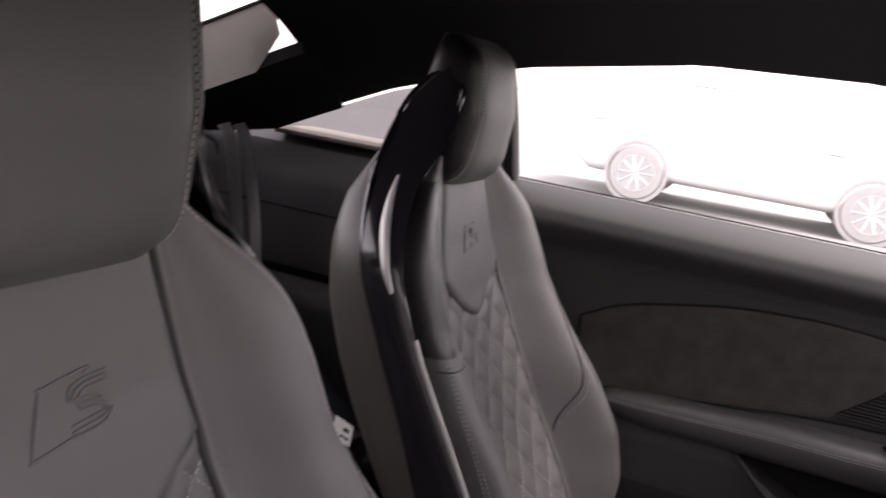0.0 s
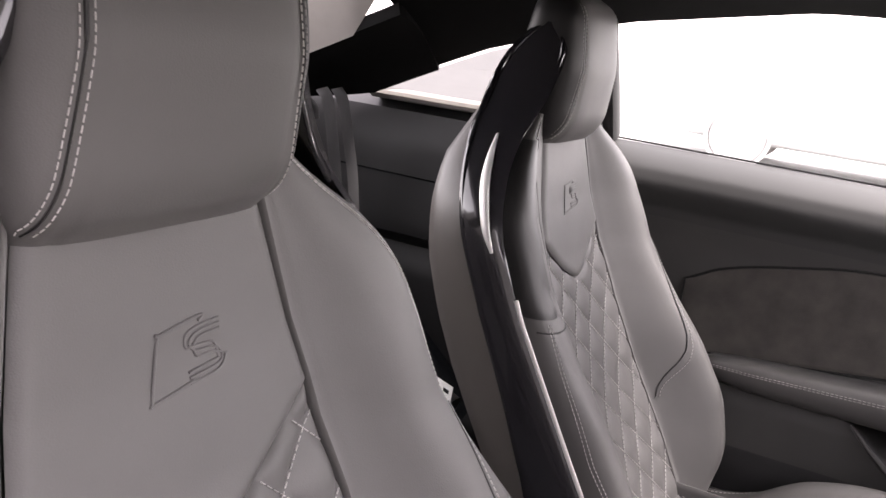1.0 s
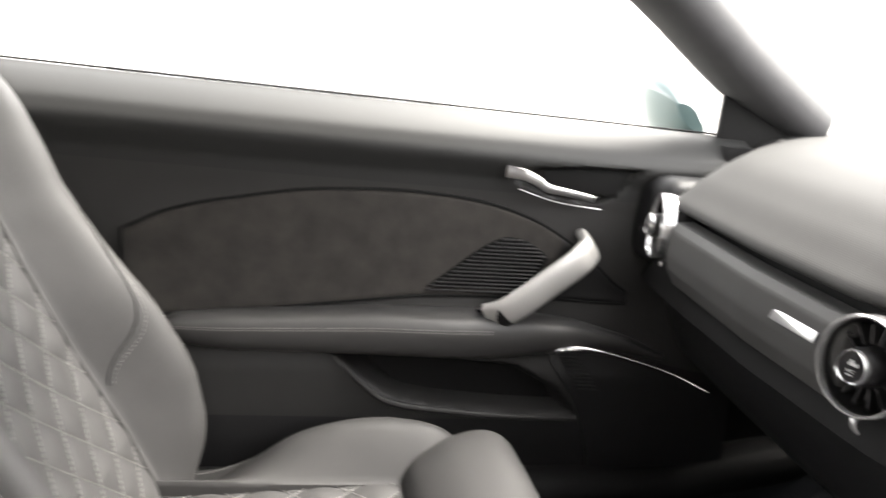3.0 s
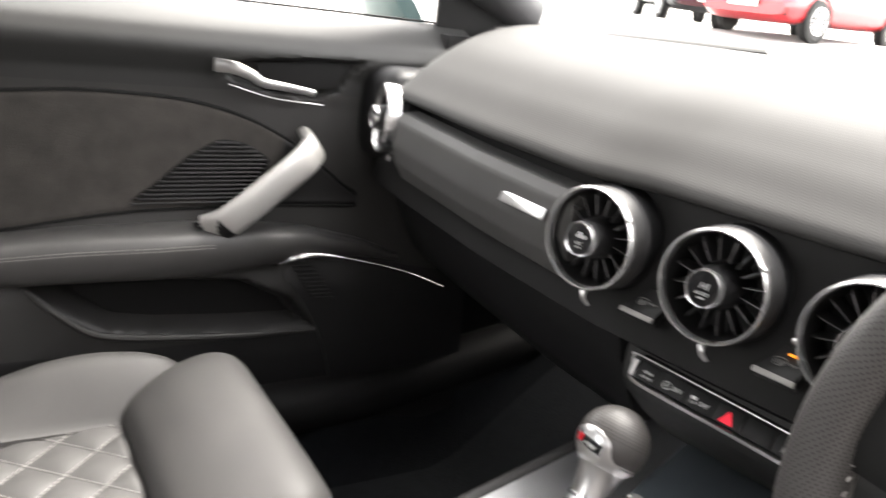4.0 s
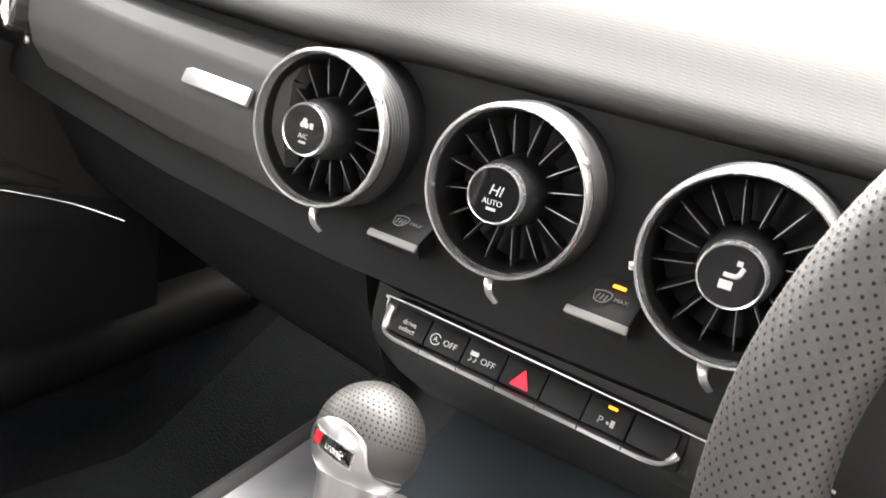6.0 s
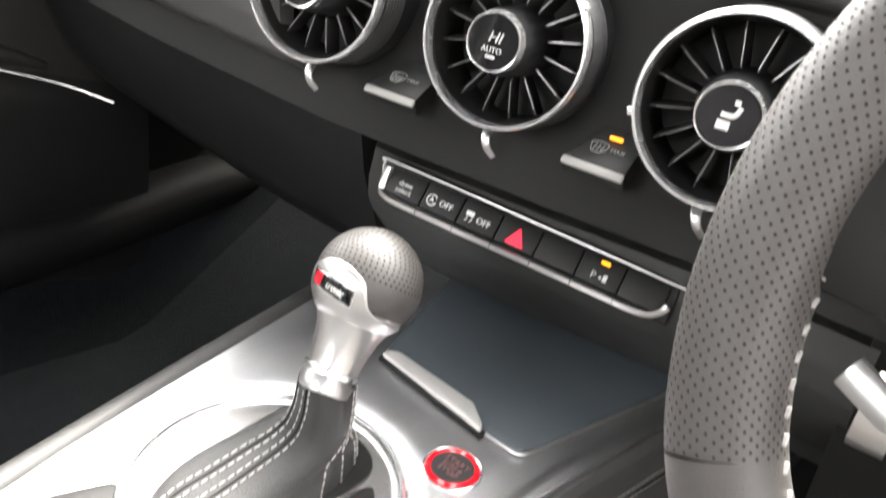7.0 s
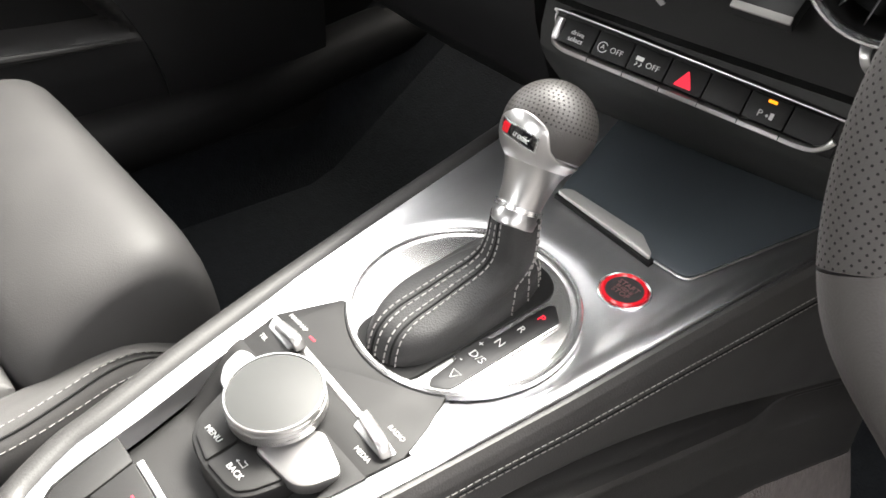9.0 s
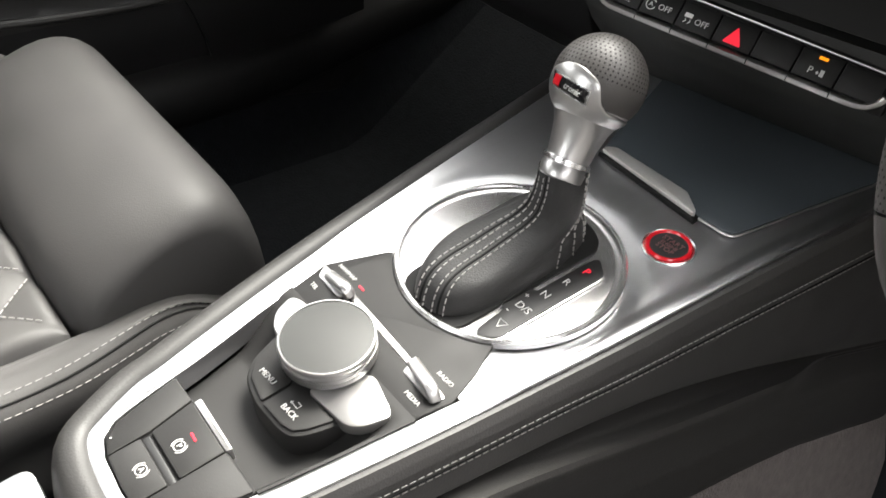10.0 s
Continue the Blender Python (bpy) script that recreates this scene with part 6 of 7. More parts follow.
    for k in range(120):
        for row in range(2):
            a = 2 * math.pi * (k + 0.5 * row) / 120
            d = xax * math.cos(a) + zax.cross(xax) * math.sin(a)
            knurl.append(rbox(facing(c + d * 0.0252 + zax * (0.0088 + 0.0030 * row), zax.cross(d), zax), 0.0008, 0.0026, 0.0012, 0))
    knurling = part("knurling", joined(knurl), SATIN, dial, smooth=False)
    knurling["kind"] = "stuff"
    part("touch_face", lathe([(0.0243, 0.0165), (0.0243, 0.0186), (0.0238, 0.0188), (0.0, 0.0184)], c, axis, 64), TOUCH, dial, "dark grey touch face")
    # flanking metal keys and the two dark keys behind
    for o in ([(-0.0494, 0.3345), (-0.0545, 0.3308), (-0.0500, 0.3190), (-0.0410, 0.3120), (-0.0306, 0.3105), (-0.020, 0.322), (-0.028, 0.3365)], [(0.0080, 0.3040), (0.0383, 0.3069), (0.0443, 0.3128), (0.0485, 0.3268), (0.0445, 0.3302), (0.0219, 0.3360), (0.008, 0.322)]):
        part("metal_flap", con_plate(rounded(o, 0.004), 0.0058, 0.007, 0.0014), SATIN, dial, "bright metal key")
    for word, x, y, o in (("MENU", -0.0139, 0.2936, [(-0.0362, 0.3120), (-0.0280, 0.2938), (-0.0195, 0.2866), (-0.0026, 0.2832), (-0.0028, 0.3010), (-0.016, 0.314)]), ("BACK", 0.0126, 0.2908, [(-0.0010, 0.2830), (0.0158, 0.2840), (0.0225, 0.2860), (0.0268, 0.2925), (0.0310, 0.3062), (0.012, 0.309), (-0.0012, 0.3010)])):
        k = part("controller_key", con_plate(rounded(o, 0.002), 0.0032, 0.005, 0.0008), PANEL, dial)
        part("print", lettering(word, con_pose(x, y, 0.0035, 4), 0.0046), PRINT, k, smooth=False)
        if word == "BACK":
            part("print", tube([con_pose(0.0074 + a, 0.2948 + b, 0.0034).translation for a, b in ((0.0012, 0.0010), (0.0, 0.0), (0.0012, -0.0010), (0.0, 0.0), (0.0060, 0.0), (0.0060, 0.0026), (0.0030, 0.0026))], 0.00025, seg=5), PRINT, k, smooth=False)
    # toggle switches with their words
    toggles = (((-0.0650, 0.3606), (-0.0590, 0.3522), (-0.0365, 0.3516), (-0.0345, 0.3606)), ((0.0240, 0.3604), (0.0285, 0.3484), (0.0540, 0.3478), (0.0560, 0.3553)))
    words = ((("NAV/MAP", -0.0506, 0.3668), ("TEL", -0.0540, 0.3462)), (("RADIO", 0.0462, 0.3626), ("MEDIA", 0.0452, 0.3424)))
    levers = ((-0.0435, 0.3568, 0.0210, 0), (0.0408, 0.3532, 0.0262, -12))
    for slot, pair, (x, y, long, turn) in zip(toggles, words, levers):
        tog = thing("toggle_switch", con_pose(x, y).translation, "bright metal toggle switch with printed words beside it", "toggle switch", "console toggles")
        part("toggle_slot", con_plate(rounded(slot, 0.002), 0.0050, 0.003, 0.0006), SATIN, tog)
        lever = [(-0.5 * long, 0.0, 0.0006), (-0.2 * long, 0.0, 0.0022), (0.18 * long, 0.0, 0.0040), (0.38 * long, 0.0, 0.0036), (0.5 * long, 0.0, -0.0004)]
        m = con_pose(x, y, 0.0054, turn)
        part("toggle_lever", tube([m @ Vector(p) for p in spline(lever, 16)], 0.0034, 0.0026, 14, up=axis, power=3.0), SATIN, tog, "rounded satin lever")
        for w, a, b in pair:
            part("print", lettering(w, con_pose(a, b, 0.0044), 0.0039), PRINT, tog, smooth=False)
    part("red_lamp", rbox(con_pose(-0.0350, 0.3660, 0.0044), 0.0050, 0.0013, 0.0006, 0.0002, 1), RED_LIT, dial, "lit red lamp")
    part("toggle_rail", con_plate([(-0.037, 0.3607), (0.0265, 0.3572), (0.0275, 0.3530), (-0.037, 0.3566)], 0.0048, 0.003, 0.0006), SATIN, dial)
    return con


build_console()


def build_selector():
    gear = thing("gear_selector", con_pose(0.0, 0.446).translation, "automatic gear selector with perforated leather ball knob and stitched gaiter", "gear selector")
    axis = PLANE.to_3x3() @ Vector((0, 0, 1))
    c = con_pose(*GATE, 0.0022).translation
    part("gate_ring", lathe([(0.0640, 0.0), (0.0645, 0.0026), (0.0658, 0.0040), (0.0674, 0.0042), (0.0687, 0.0030), (0.0693, 0.0)], c, axis, 112), CHROME, gear, "bright gate ring")
    part("gate_plate", lathe([(0.0642, 0.0), (0.0636, 0.0006), (0.0628, 0.0004), (0.0618, 0.0016), (0.0604, 0.0018), (0.0, 0.0010)], c, axis, 96), POLISHED, gear, "polished metal gate plate")
    # position scale
    SCALE = [(0.0345, 0.3925), (0.0310, 0.3975), (0.0298, 0.4165), (0.0268, 0.4170), (0.0280, 0.4385), (0.0312, 0.4395), (0.0335, 0.482), (0.0362, 0.4850), (0.0465, 0.4775), (0.0468, 0.472), (0.0440, 0.4025), (0.0425, 0.3985)]
    part("scale_frame", con_plate(rounded([(0.0372 + (x - 0.0372) * 1.10, 0.439 + (y - 0.439) * 1.025) for x, y in SCALE], 0.002), 0.0058, 0.004, 0.0006), CHROME, gear, "bright frame round the position scale")
    scale = part("position_scale", con_plate(rounded(SCALE, 0.002), 0.0068, 0.004, 0.0006), KEY, gear)
    for w, x, y, size in (("R", 0.0372, 0.4569, 0.0068), ("N", 0.0366, 0.4409, 0.0072), ("D/S", 0.0362, 0.4248, 0.0070), ("+", 0.0306, 0.4326, 0.0055), ("-", 0.0318, 0.4178, 0.0065)):
        part("print", lettering(w, con_pose(x, y, 0.0070), size), PRINT, scale, smooth=False)
    tri = [con_pose(0.0372 + 0.0036 * math.cos(q), 0.4084 + 0.0036 * math.sin(q), 0.0070).translation for q in (radians(-90), radians(30), radians(150), radians(-90))]
    part("print", tube(tri, 0.0003, seg=5), PRINT, scale, smooth=False)
    part("lit_letter", lettering("P", con_pose(0.0385, 0.4713, 0.0070), 0.0074), RED_LIT, scale, "lit red letter", smooth=False)
    part("dark_slot", con_plate(rounded([(-0.027, 0.390), (-0.012, 0.3815), (0.014, 0.3805), (0.0245, 0.3870), (0.0262, 0.44), (0.0290, 0.494), (0.012, 0.504), (-0.018, 0.500), (-0.029, 0.44)], 0.010), 0.0058, 0.002, 0.0004), MATT_BLACK, gear)

    # gaiter: a boot that climbs steeply from its rear end, runs flat, and narrows to a neck
    REAR = [(0.0, 0.5555, 0.3835), (0.10, 0.564, 0.3845), (0.20, 0.5715, 0.3880), (0.28, 0.5760, 0.3935), (0.36, 0.5790, 0.4030), (0.46, 0.5828, 0.4200), (0.56, 0.5880, 0.4370), (0.64, 0.5930, 0.4475), (0.72, 0.6000, 0.4530), (0.84, 0.6120, 0.4545), (1.0, 0.6280, 0.4545)]
    FRONT = [(0.0, 0.5000), (0.2, 0.4960), (0.36, 0.4910), (0.56, 0.4855), (0.72, 0.4815), (0.84, 0.4798), (1.0, 0.4795)]
    WIDE = [(0.0, 0.0262), (0.2, 0.0258), (0.36, 0.0238), (0.56, 0.0198), (0.64, 0.0176), (0.72, 0.0156), (0.84, 0.0138), (1.0, 0.0124)]
    MIDX = [(0.0, -0.0012), (0.36, -0.0010), (0.56, 0.0030), (0.72, 0.0085), (0.84, 0.0105), (1.0, 0.0108)]

    def gaiter_point(t, ca, sa):
        z, rear_y = smooth_ip(t, [(a, b) for a, b, _ in REAR], 0.03), smooth_ip(t, [(a, c) for a, _, c in REAR], 0.03)
        front, w, cx = smooth_ip(t, FRONT, 0.03), smooth_ip(t, WIDE, 0.03), smooth_ip(t, MIDX, 0.03)
        ry, cy = (front - rear_y) / 2, (front + rear_y) / 2
        a = math.atan2(sa, ca)
        pinch = 1 + 0.020 * math.sin(7 * a + 4 * t) * math.sin(math.pi * min(1, t * 1.2))
        x = cx + math.copysign(abs(ca) ** 0.75, ca) * w * pinch
        y = cy + math.copysign(abs(sa) ** 0.75, sa) * ry
        return Vector((x, y, z + 0.11 * (y - rear_y) * (1 - t) + 0.006 * max(0.0, sa) * math.sin(math.pi * t)))
    steps = np.linspace(0, 1, 64)
    rings = [[gaiter_point(t, math.cos(2 * math.pi * j / 112), math.sin(2 * math.pi * j / 112)) for j in range(112)] for t in steps]
    gaiter = part("gaiter", loft(rings), GAITER, gear, "dark leather gaiter with pale seams")

    def seam_line(f0, f1, back=True):
        line, nrm = [], []
        for t in steps[1:-1]:
            f = f0 + (f1 - f0) * wave(t * 1.1)
            ca = math.copysign(abs(f) ** (1 / 0.75), f)
            sa = math.sqrt(1 - ca * ca) * (-1 if back else 1)
            p = gaiter_point(t, ca, sa)
            q = gaiter_point(min(1, t + 0.01), ca, sa) - gaiter_point(t - 0.01, ca, sa)
            n = q.cross(gaiter_point(t, *_turn(ca, sa, 0.02)) - gaiter_point(t, *_turn(ca, sa, -0.02))).normalized()
            if n.dot(p - (rings[20][0] + rings[20][56]) / 2) < 0:
                n = -n
            line.append(p + n * 0.0002)
            nrm.append(n)
        return line, nrm

    def _turn(ca, sa, d):
        a = math.atan2(sa, ca) + d
        return math.cos(a), math.sin(a)
    for f0, f1 in ((-0.26, -0.72), (0.0, -0.46), (0.26, -0.16), (0.50, 0.14)):
        line, nrm = seam_line(f0, f1)
        part("gaiter_stitching", stitches(line, nrm, 0.0031, 0.0016, 0.0008), THREAD, gaiter, smooth=False)
    for f0, f1 in ((-0.13, -0.60), (0.38, 0.0)):
        line, nrm = seam_line(f0, f1)
        part("gaiter_groove", tube(line, 0.0008, 0.0005, 6), MATT_BLACK, gaiter)
    for f0, f1 in ((0.98, 0.95), (0.90, 0.80), (0.72, 0.60), (0.58, 0.45)):
        line, nrm = seam_line(f0, f1, False)
        part("gaiter_stitching", stitches(line, nrm, 0.0031, 0.0016, 0.0008), THREAD, gaiter, smooth=False)

    # stem and knob
    foot, ball = Vector((0.011, 0.466, 0.6245)), Vector((0.0045, 0.4905, 0.669))
    ax2 = (ball - foot).normalized()
    L = (ball - foot).length
    stem = part("stem", lathe([(0.0115, -0.004), (0.0128, -0.003), (0.0132, 0.002), (0.0122, 0.004), (0.0122, 0.008), (0.0132, 0.016), (0.0155, 0.026), (0.0190, 0.034), (0.0220, L - 0.013), (0.0215, L - 0.008), (0.01, L)], foot, ax2, 40), SATIN, gear, "satin metal stem")
    part("stem_ring", lathe([(0.0122, 0.0045), (0.0137, 0.0050), (0.0137, 0.0075), (0.0122, 0.0080)], foot, ax2, 40), CHROME, stem)
    prof = [(0.0258 * math.sin(radians(q)), -0.0258 * math.cos(radians(q))) for q in np.linspace(60, 180, 26)]
    knob = part("knob", lathe([(0.001, -0.012)] + prof, ball, ax2, 48), PERF, gear, "perforated leather ball")
    # perforations in rings over the ball
    dots = []
    zx = ax2.orthogonal().normalized()
    zy = ax2.cross(zx)
    for row in range(1, 17):
        lat = row * 0.0024 / 0.0258
        count = max(3, round(2 * math.pi * math.sin(lat) * 0.0258 / 0.0027))
        for k in range(count):
            turn = 2 * math.pi * (k + 0.5 * (row % 2)) / count
            n = (zx * math.cos(turn) + zy * math.sin(turn)) * math.sin(lat) + ax2 * math.cos(lat)
            d = n.orthogonal().normalized()
            e = n.cross(d)
            p = ball + n * 0.0259
            dots.append([p + (d * math.cos(q) + e * math.sin(q)) * 0.00058 for q in np.linspace(0, 2 * math.pi, 6, endpoint=False)])
    verts = [v for d in dots for v in d]
    ob = part("perforation", mesh_bm(verts, [tuple(range(6 * k, 6 * k + 6)) for k in range(len(dots))]), HOLE, knob, smooth=False)
    ob["kind"] = "stuff"
    # metal cover that rises from the stem over the rear of the ball, with its badge
    bx = Vector((0.024, -0.987, 0.159))
    bx = (bx - ax2 * bx.dot(ax2)).normalized()
    by = ax2.cross(bx)

    def on_ball(phi, lat, r=0.0266):
        p, q = radians(phi), radians(lat)
        return ball + (bx * math.cos(p) + by * math.sin(p)) * (r * math.cos(q)) + ax2 * (r * math.sin(q))

    def cover(u, v):
        phi = -180 + 360 * u
        top = smooth_ip(abs(phi), [(0, 11), (14, 9), (31, 2), (39, -4), (45, -22), (60, -31), (90, -33), (180, -33)], 4.0)
        lat = -62 + (top + 62) * v
        return on_ball(phi, lat, 0.0258 + 0.0011 * edge_puff((1 - v) * 8, 1) - 0.0006 * (v > 0.999))
    frame_plate = part("badge_frame", sheet(cover, 180, 30, 0.0012), SATIN, gear, "satin metal cover rising over the ball")

    def patch(phi0, phi1, lat0, lat1, r, lean=0.0):
        return sheet(lambda u, v: on_ball(phi0 + (phi1 - phi0) * u + lean * v, lat0 + (lat1 - lat0) * v - 0.17 * (phi0 + (phi1 - phi0) * u), r), 12, 4, 0.0006)
    part("badge_rim", patch(-28, 30, -26.5, -8.0, 0.0270), CHROME, frame_plate)
    part("badge_face", patch(-26, 28, -24.7, -9.8, 0.0273), GLOSS, frame_plate)
    part("badge_red", patch(-25, -13, -23, -12, 0.0275, 4), RED_RING, frame_plate)
    m = facing(on_ball(9, -18.8, 0.0277), by * 0.985 - ax2 * 0.17, ax2)
    part("badge_word", lettering("tronic", m, 0.0047), PRINT, frame_plate, smooth=False)
    return gear


build_selector()


# ---- steering wheel ----
def build_wheel():
    c = Vector((0.340, 0.4545, 0.778))
    tilt = radians(12)
    U = Vector((1, 0, 0))
    V = Vector((0, math.sin(tilt), math.cos(tilt)))
    N = U.cross(V)
    wheel = thing("steering_wheel", c, "thick flat-bottomed leather steering wheel with perforated sides", "steering wheel")

    REACH = [(0, 0.1350), (28, 0.1370), (43, 0.1460), (50, 0.1490), (54, 0.1530), (58, 0.1590), (65, 0.1622), (70, 0.1627), (180, 0.1627)]

    def rim_at(a):
        from_low = abs((math.degrees(a) - 270 + 180) % 360 - 180)
        r = smooth_ip(from_low, REACH, 5.0)
        return c + U * (r * math.cos(a)) + V * (r * math.sin(a))
    angles = np.linspace(0, 2 * math.pi, 144, endpoint=False)

    def rim_piece(lo, hi, mat, name, label=""):
        k = 60
        pts = [rim_at(lo + (hi - lo) * i / k) for i in range(k + 1)]
        return part(name, tube(pts, 0.0165, 0.0165, 24, up=N, power=2.2), mat, wheel, label)
    s1, s2 = radians(202), radians(128)
    left_rim = rim_piece(s2, s1, PERF, "rim_grip", "perforated dark leather grip")
    right_rim = rim_piece(radians(-22), radians(52), PERF, "rim_grip", "perforated dark leather grip")
    rim_piece(s1 + 0.004, radians(338) - 0.004, PERF, "rim_base", "smooth dark leather lower rim")
    rim_piece(radians(52) + 0.004, s2 - 0.004, PERF, "rim_top", "smooth dark leather upper rim")
    # perforations on the grip
    for lo, hi, grip in ((s2, s1, left_rim), (radians(-22), radians(52), right_rim)):
        verts, faces = [], []
        rows, cols = 104, 28
        for i in range(rows):
            a = lo + (hi - lo) * (i + 0.5) / rows
            p = rim_at(a)
            d = (rim_at(a + 0.01) - rim_at(a - 0.01)).normalized()
            s = d.cross(N).normalized()
            for j in range(cols):
                q = 2 * math.pi * (j + 0.5 * (i % 2)) / cols
                if math.sin(q) < -0.75:
                    continue
                cq, sq = math.cos(q), math.sin(q)
                cc = math.copysign(abs(cq) ** (2 / 2.2), cq) * 0.0165
                ss = math.copysign(abs(sq) ** (2 / 2.2), sq) * 0.0165
                n = (s * cq + N * sq).normalized()
                e = n.cross(d)
                o = p + s * cc + N * ss + n * 0.00015
                k = len(verts)
                verts += [o + (d * math.cos(w) + e * math.sin(w)) * 0.00054 for w in np.linspace(0, 2 * math.pi, 6, endpoint=False)]
                faces.append(tuple(range(k, k + 6)))
        ob = part("perforation", mesh_bm(verts, faces), HOLE, grip, smooth=False)
        ob["kind"] = "stuff"
    # inner seam of slanted stitches
    inner, nrm = [], []
    for a in angles:
        p = rim_at(a)
        d = (rim_at(a + 0.01) - rim_at(a - 0.01)).normalized()
        s = d.cross(N).normalized()
        if s.dot(p - c) > 0:
            s = -s
        inner.append(p + s * 0.0163 + N * 0.0022)
        nrm.append((s * 0.97 + N * 0.2).normalized())
    part("rim_stitching", stitches(inner, nrm, 0.0026, 0.0050, 0.0013, 0.0010, slant=1.2), THREAD, wheel, "pale slanted stitches inside the rim", smooth=False)
    # hub and spokes
    part("hub", lathe([(0.045, -0.055), (0.060, -0.03), (0.066, -0.005), (0.060, 0.008), (0.0, 0.014)], c - V * 0.012, N, 40), MATT_BLACK, wheel)
    for sx in (-1, 1):
        at = lambda u, v, n=0.0: c + U * (sx * u) + V * v + N * n
        spoke = part("spoke", tube([at(0.05, 0.016), at(0.10, 0.022, -0.004), at(0.150, 0.024, -0.004)], 0.010, 0.034, 16, up=V, power=3.2), MATT_BLACK, wheel)
        rim_path = spline([at(0.088, 0.070, 0.007), at(0.118, 0.075, 0.007), at(0.134, 0.072, 0.006), at(0.136, 0.064, 0.006), at(0.127, 0.054, 0.007), at(0.116, 0.044, 0.008), at(0.088, 0.042, 0.008)], 40)
        part("spoke_frame", tube(rim_path, 0.0028, 0.0022, 10, up=N), SATIN, spoke, "satin bright spoke frame")
        part("spoke_key", rbox(facing(at(0.104, 0.058, 0.005), U, V), 0.030, 0.022, 0.006, 0.002), KEY, spoke)
        part("lower_trim", tube([at(0.131, -0.025, 0.002), at(0.118, -0.030, 0.004), at(0.10, -0.032, 0.004)], 0.005, 0.003, 12, up=N, power=3), SATIN, spoke, "satin lower spoke trim")
        loop = [at(0.147, -0.001, -0.022), at(0.136, -0.001, -0.022), at(0.133, -0.008, -0.022), at(0.144, -0.011, -0.022)]
        part("shift_paddle", tube(loop, 0.0009, 0.0009, 8, up=N), SATIN, wheel, "thin bright edge of the shift paddle")
    part("spoke", tube([c - V * 0.05, c - V * 0.10 - N * 0.004, c - V * 0.132 - N * 0.004], 0.026, 0.008, 14, up=N, power=3), PLASTIC, wheel)
    # column and its stalk
    part("column", lathe([(0.05, -0.20), (0.06, -0.06), (0.045, -0.05)], c - V * 0.012, N, 32), MATT_BLACK, wheel)
    stalk = thing("column_stalk", (0.26, 0.49, 0.73), "black column stalk with bright tip", "stalk")
    part("stalk_arm", tube([(0.31, 0.52, 0.745), (0.25, 0.498, 0.732), (0.222, 0.488, 0.728)], 0.010, 0.013, 12, power=2.6), PLASTIC, stalk)
    part("stalk_tip", tube([(0.222, 0.488, 0.728), (0.214, 0.487, 0.728), (0.212, 0.487, 0.728)], 0.009, 0.012, 14, power=3), SATIN, stalk, "satin bright tip")


build_wheel()

# ---- rear seat and belts ----
rear = thing("rear_seat", (0, -0.8, 0.4), "dark leather rear seat behind the front pair", "rear seat")
for side in (-1, 1):
    rings = []
    for k in range(24):
        t = k / 23
        z = 0.46 + 0.45 * t
        s = 1 - 0.25 * max(0, (t - 0.82) / 0.18) ** 2
        y = -0.70 - 0.18 * t
        rings.append([(side * 0.29 + 0.24 * s * math.copysign(abs(math.cos(a)) ** 0.5, math.cos(a)), y + 0.06 * s * math.copysign(abs(math.sin(a)) ** 0.6, math.sin(a)), z) for a in np.linspace(0, 2 * math.pi, 32, endpoint=False)])
    part("rear_back", loft(rings), LEATHER, rear)
    part("rear_cushion", tube([(side * 0.29, -0.72, 0.47), (side * 0.29, -0.50, 0.475), (side * 0.29, -0.44, 0.45)], 0.22, 0.05, 20, power=3.4), LEATHER, rear)
belt = thing("seat_belt", (-0.50, -0.72, 0.70), "twin black webbing straps hanging beside the rear seat", "seat belt")
for top_x_, low_x in ((-0.464, -0.494), (-0.508, -0.548)):
    part("strap", tube(spline([(top_x_ + 0.004, -0.735, 0.952), (top_x_, -0.722, 0.93), ((top_x_ + low_x) / 2, -0.716, 0.86), (low_x, -0.71, 0.775), (low_x - 0.02, -0.70, 0.60)], 16), 0.0175, 0.0016, 8, up=(0, 1, 0.2), power=4), BELT, belt)
part("belt_guide", tube(spline([(-0.375, -0.735, 0.925), (-0.40, -0.728, 0.938), (-0.43, -0.725, 0.925), (-0.437, -0.725, 0.905)], 12), 0.004, 0.006, 10), PLASTIC, belt, "curved black belt guide")
card = thing("paper_tag", (-0.20, -0.34, 0.62), "white printed paper tag between the seats", "tag")
m = facing((-0.205, -0.335, 0.622), (0.5, 0.85, 0.05), (0, 0.2, 1))
part("tag_sheet", rbox(m, 0.042, 0.027, 0.0012, 0.0004, 1), PAPER, card)
part("tag_bars", joined([rbox(m @ pose(0.008, 0.004, 0.0008), 0.012, 0.005, 0.0005, 0), rbox(m @ pose(0.006, -0.006, 0.0008), 0.018, 0.003, 0.0005, 0)]), MATT_BLACK, card, smooth=False)


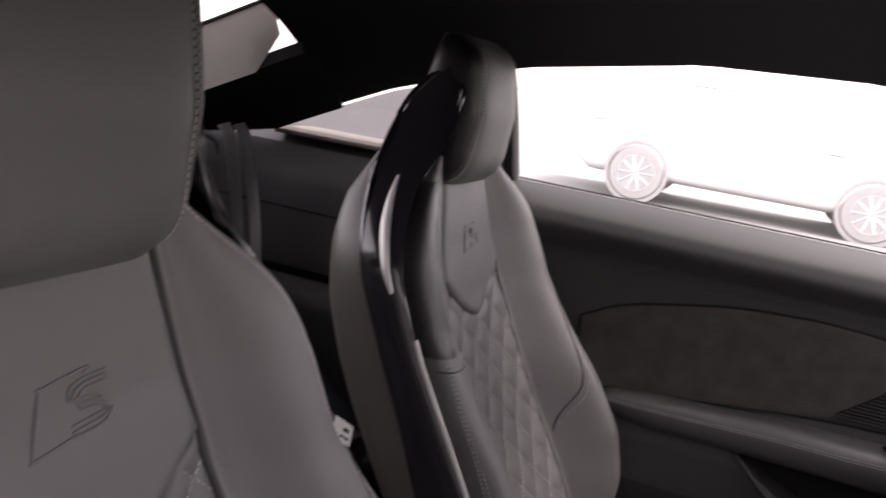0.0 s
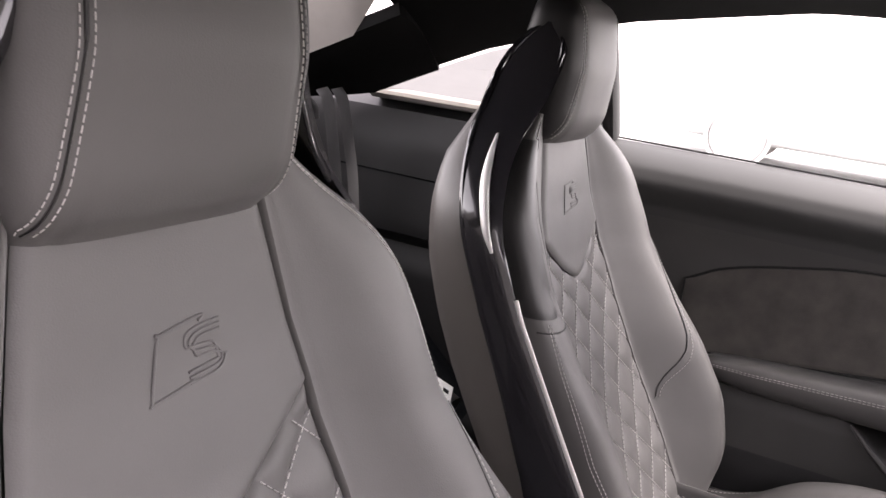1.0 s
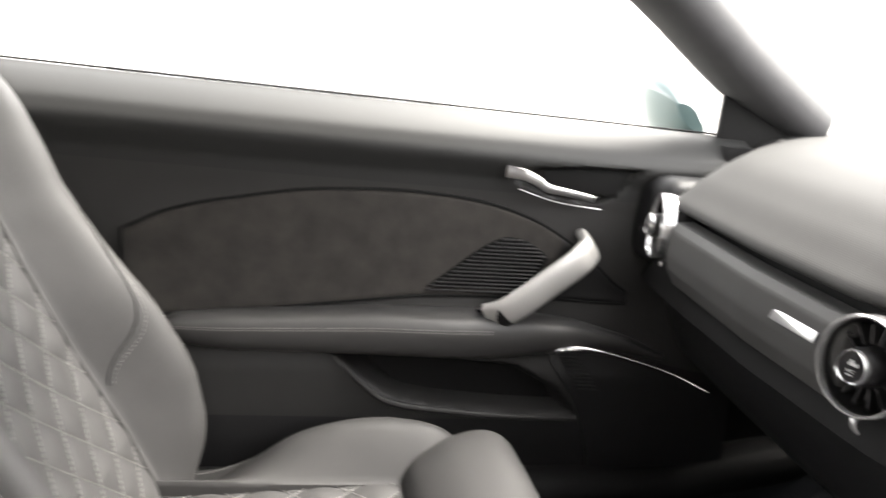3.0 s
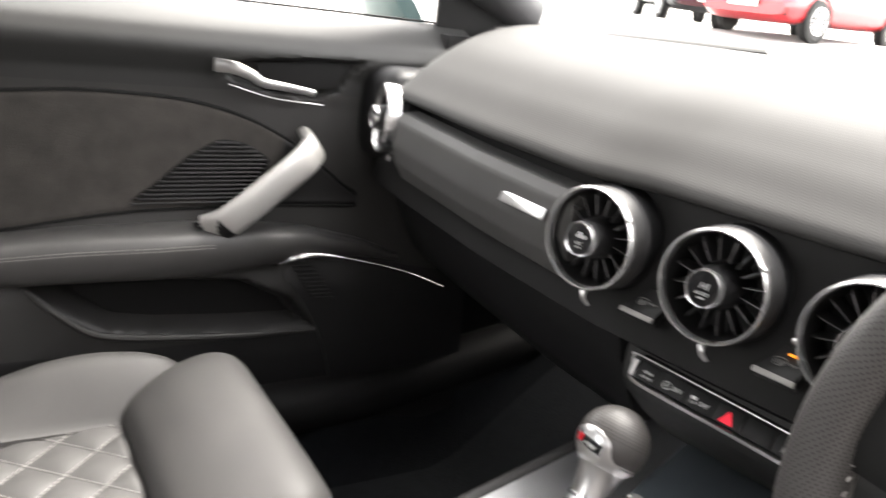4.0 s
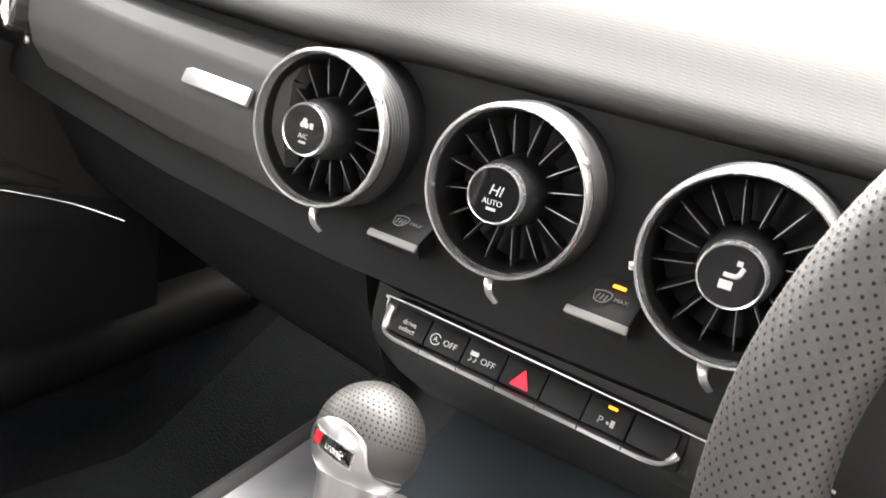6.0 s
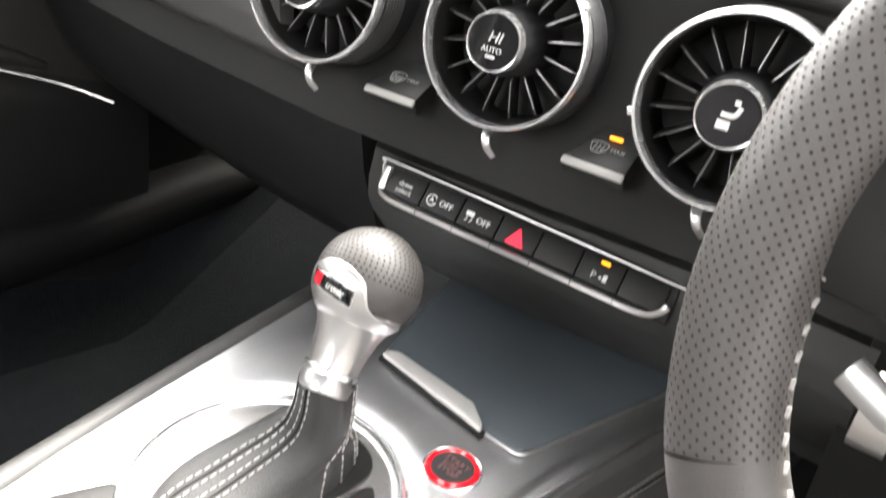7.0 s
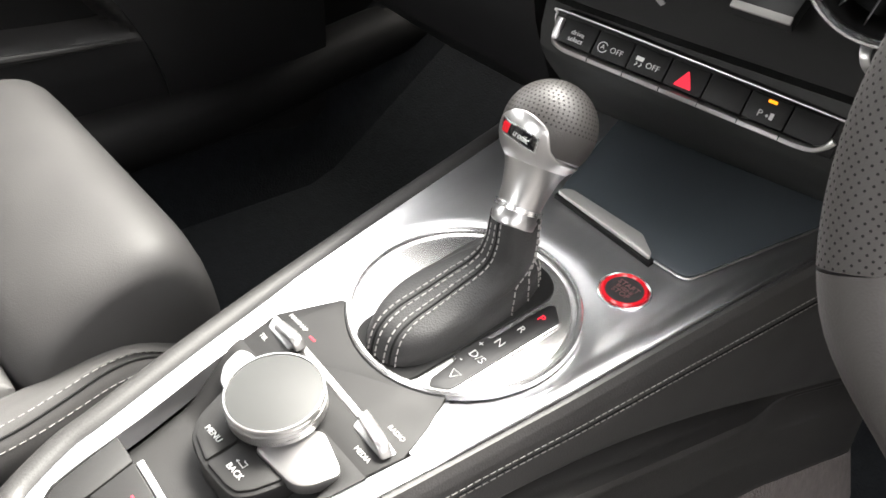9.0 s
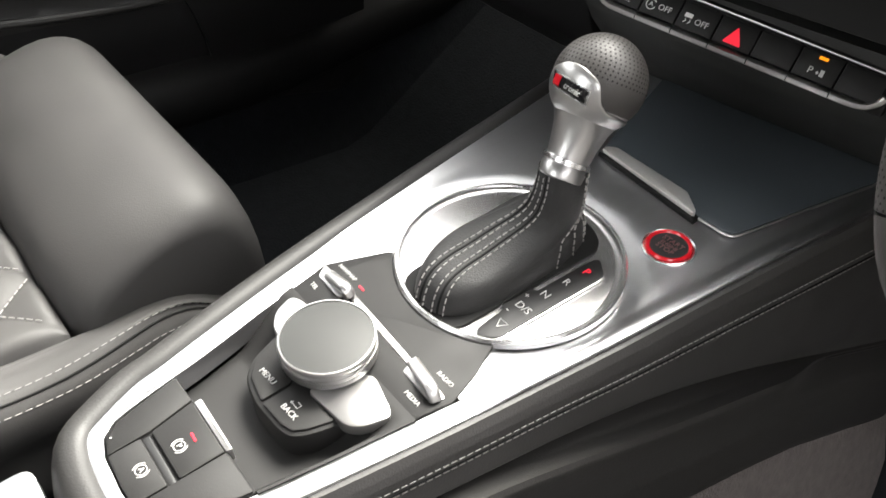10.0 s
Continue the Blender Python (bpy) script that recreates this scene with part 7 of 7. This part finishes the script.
# ---- parked cars outside ----
def build_car(at, turn, paint, label, glass=None, rubber=None):
    """A hatchback: nose along +y of its pose."""
    car = new("parked_car")
    tagged(car, label, "car", "parked cars")
    rings = []
    for y in np.linspace(-2.12, 2.12, 40):
        hw = 0.90 * (1 - 0.18 * (abs(y) / 2.12) ** 6)
        bot = ip(y, [(-2.12, 0.40), (-1.9, 0.25), (1.9, 0.22), (2.12, 0.34)])
        top = ip(y, [(-2.12, 0.85), (-1.9, 0.98), (0.6, 0.96), (1.2, 0.92), (1.8, 0.80), (2.05, 0.68), (2.12, 0.56)])
        h = top - bot
        rings.append([(hw * math.copysign(abs(math.cos(a)) ** 0.42, math.cos(a)), y, bot + h / 2 + h / 2 * math.copysign(abs(math.sin(a)) ** 0.42, math.sin(a))) for a in np.linspace(0, 2 * math.pi, 32, endpoint=False)])
    def put(name, bm, mat, lab="", parent=car):
        return part(name, bm, mat, parent, lab)
    put("body", loft(rings), paint)
    rings = []
    for y in np.linspace(-1.95, 0.95, 24):
        top = ip(y, [(-1.95, 0.98), (-1.5, 1.33), (-1.0, 1.42), (-0.2, 1.44), (0.2, 1.36), (0.95, 0.96)])
        hw = 0.78 - 0.18 * max(0, top - 1.0)
        rings.append([(sx * hw * k, y, z) for sx, k, z in ((-1, 1.08, 0.9), (-1, 1.0, 0.9 + (top - 0.9) * 0.6), (-1, 0.86, top), (1, 0.86, top), (1, 1.0, 0.9 + (top - 0.9) * 0.6), (1, 1.08, 0.9))])
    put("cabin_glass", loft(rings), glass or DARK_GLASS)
    put("roof", sheet(lambda u, v: ((-0.62 + 1.24 * u), -1.5 + 1.6 * v, 1.425 + 0.03 * math.sin(math.pi * u) * 1 + 0.02 * math.sin(math.pi * v) - 0.06 * (1 - v) ** 3), 8, 12, -0.02), paint)
    for side in (-1, 1):
        for y in (-1.28, 1.30):
            w = put("wheel", lathe([(0.20, -0.10), (0.30, -0.11), (0.325, -0.08), (0.325, 0.08), (0.30, 0.11), (0.22, 0.112)], (side * 0.80, y, 0.325), (side, 0, 0), 36), rubber or TYRE)
            r = [lathe([(0.22, 0.10), (0.225, 0.116), (0.205, 0.116), (0.195, 0.10)], (side * 0.80, y, 0.325), (side, 0, 0), 36, closed=True), lathe([(0.05, 0.09), (0.04, 0.112), (0, 0.113)], (side * 0.80, y, 0.325), (side, 0, 0), 18)]
            for k in range(10):
                q = 2 * math.pi * k / 10
                r.append(tube([(side * 0.905, y + 0.03 * math.cos(q), 0.325 + 0.03 * math.sin(q)), (side * 0.91, y + 0.21 * math.cos(q), 0.325 + 0.21 * math.sin(q))], 0.012, 0.012, 6))
            put("rim", joined(r), RIM, "", w)
            put("wheel_arch", lathe([(0.33, 0.02), (0.375, 0.02), (0.375, 0.105), (0.33, 0.105)], (side * 0.80, y, 0.335), (side, 0, 0), 36, closed=True), rubber or MATT_BLACK)
        put("headlight", tube([(side * 0.52, 2.06, 0.70), (side * 0.74, 1.98, 0.73), (side * 0.85, 1.80, 0.76)], 0.05, 0.055, 12), LAMP)
        put("side_mirror", rbox(pose(side * 0.98, 0.62, 1.02), 0.16, 0.10, 0.13, 0.03, 3), paint)
        put("side_intake", rbox(pose(side * 0.62, 2.06, 0.42), 0.30, 0.06, 0.14, 0.02), MATT_BLACK)
    put("grille", rbox(pose(0, 2.08, 0.55), 0.72, 0.08, 0.22, 0.03, 3), MATT_BLACK)
    put("number_plate", rbox(pose(0, 2.135, 0.50), 0.52, 0.015, 0.11, 0.004), PAPER)
    car.matrix_world = pose(*at, 0, 0, turn)
    return car


build_car((-9.67, 13.27, 0.80), 188, RED_PAINT, "red parked hatchback seen beyond the windscreen")

build_car((-15.3, 15.8, 0.86), 240, BLACK_PAINT, "black parked hatchback far across the forecourt")
# windows carry a painted sky reflection; tyres and arches are paled as if overexposed
build_car((-10.25, 0.15, 0.0), 0, WHITE_PAINT, "white parked hatchback beside the passenger window", SKY_GLASS, WASHED_RUBBER)
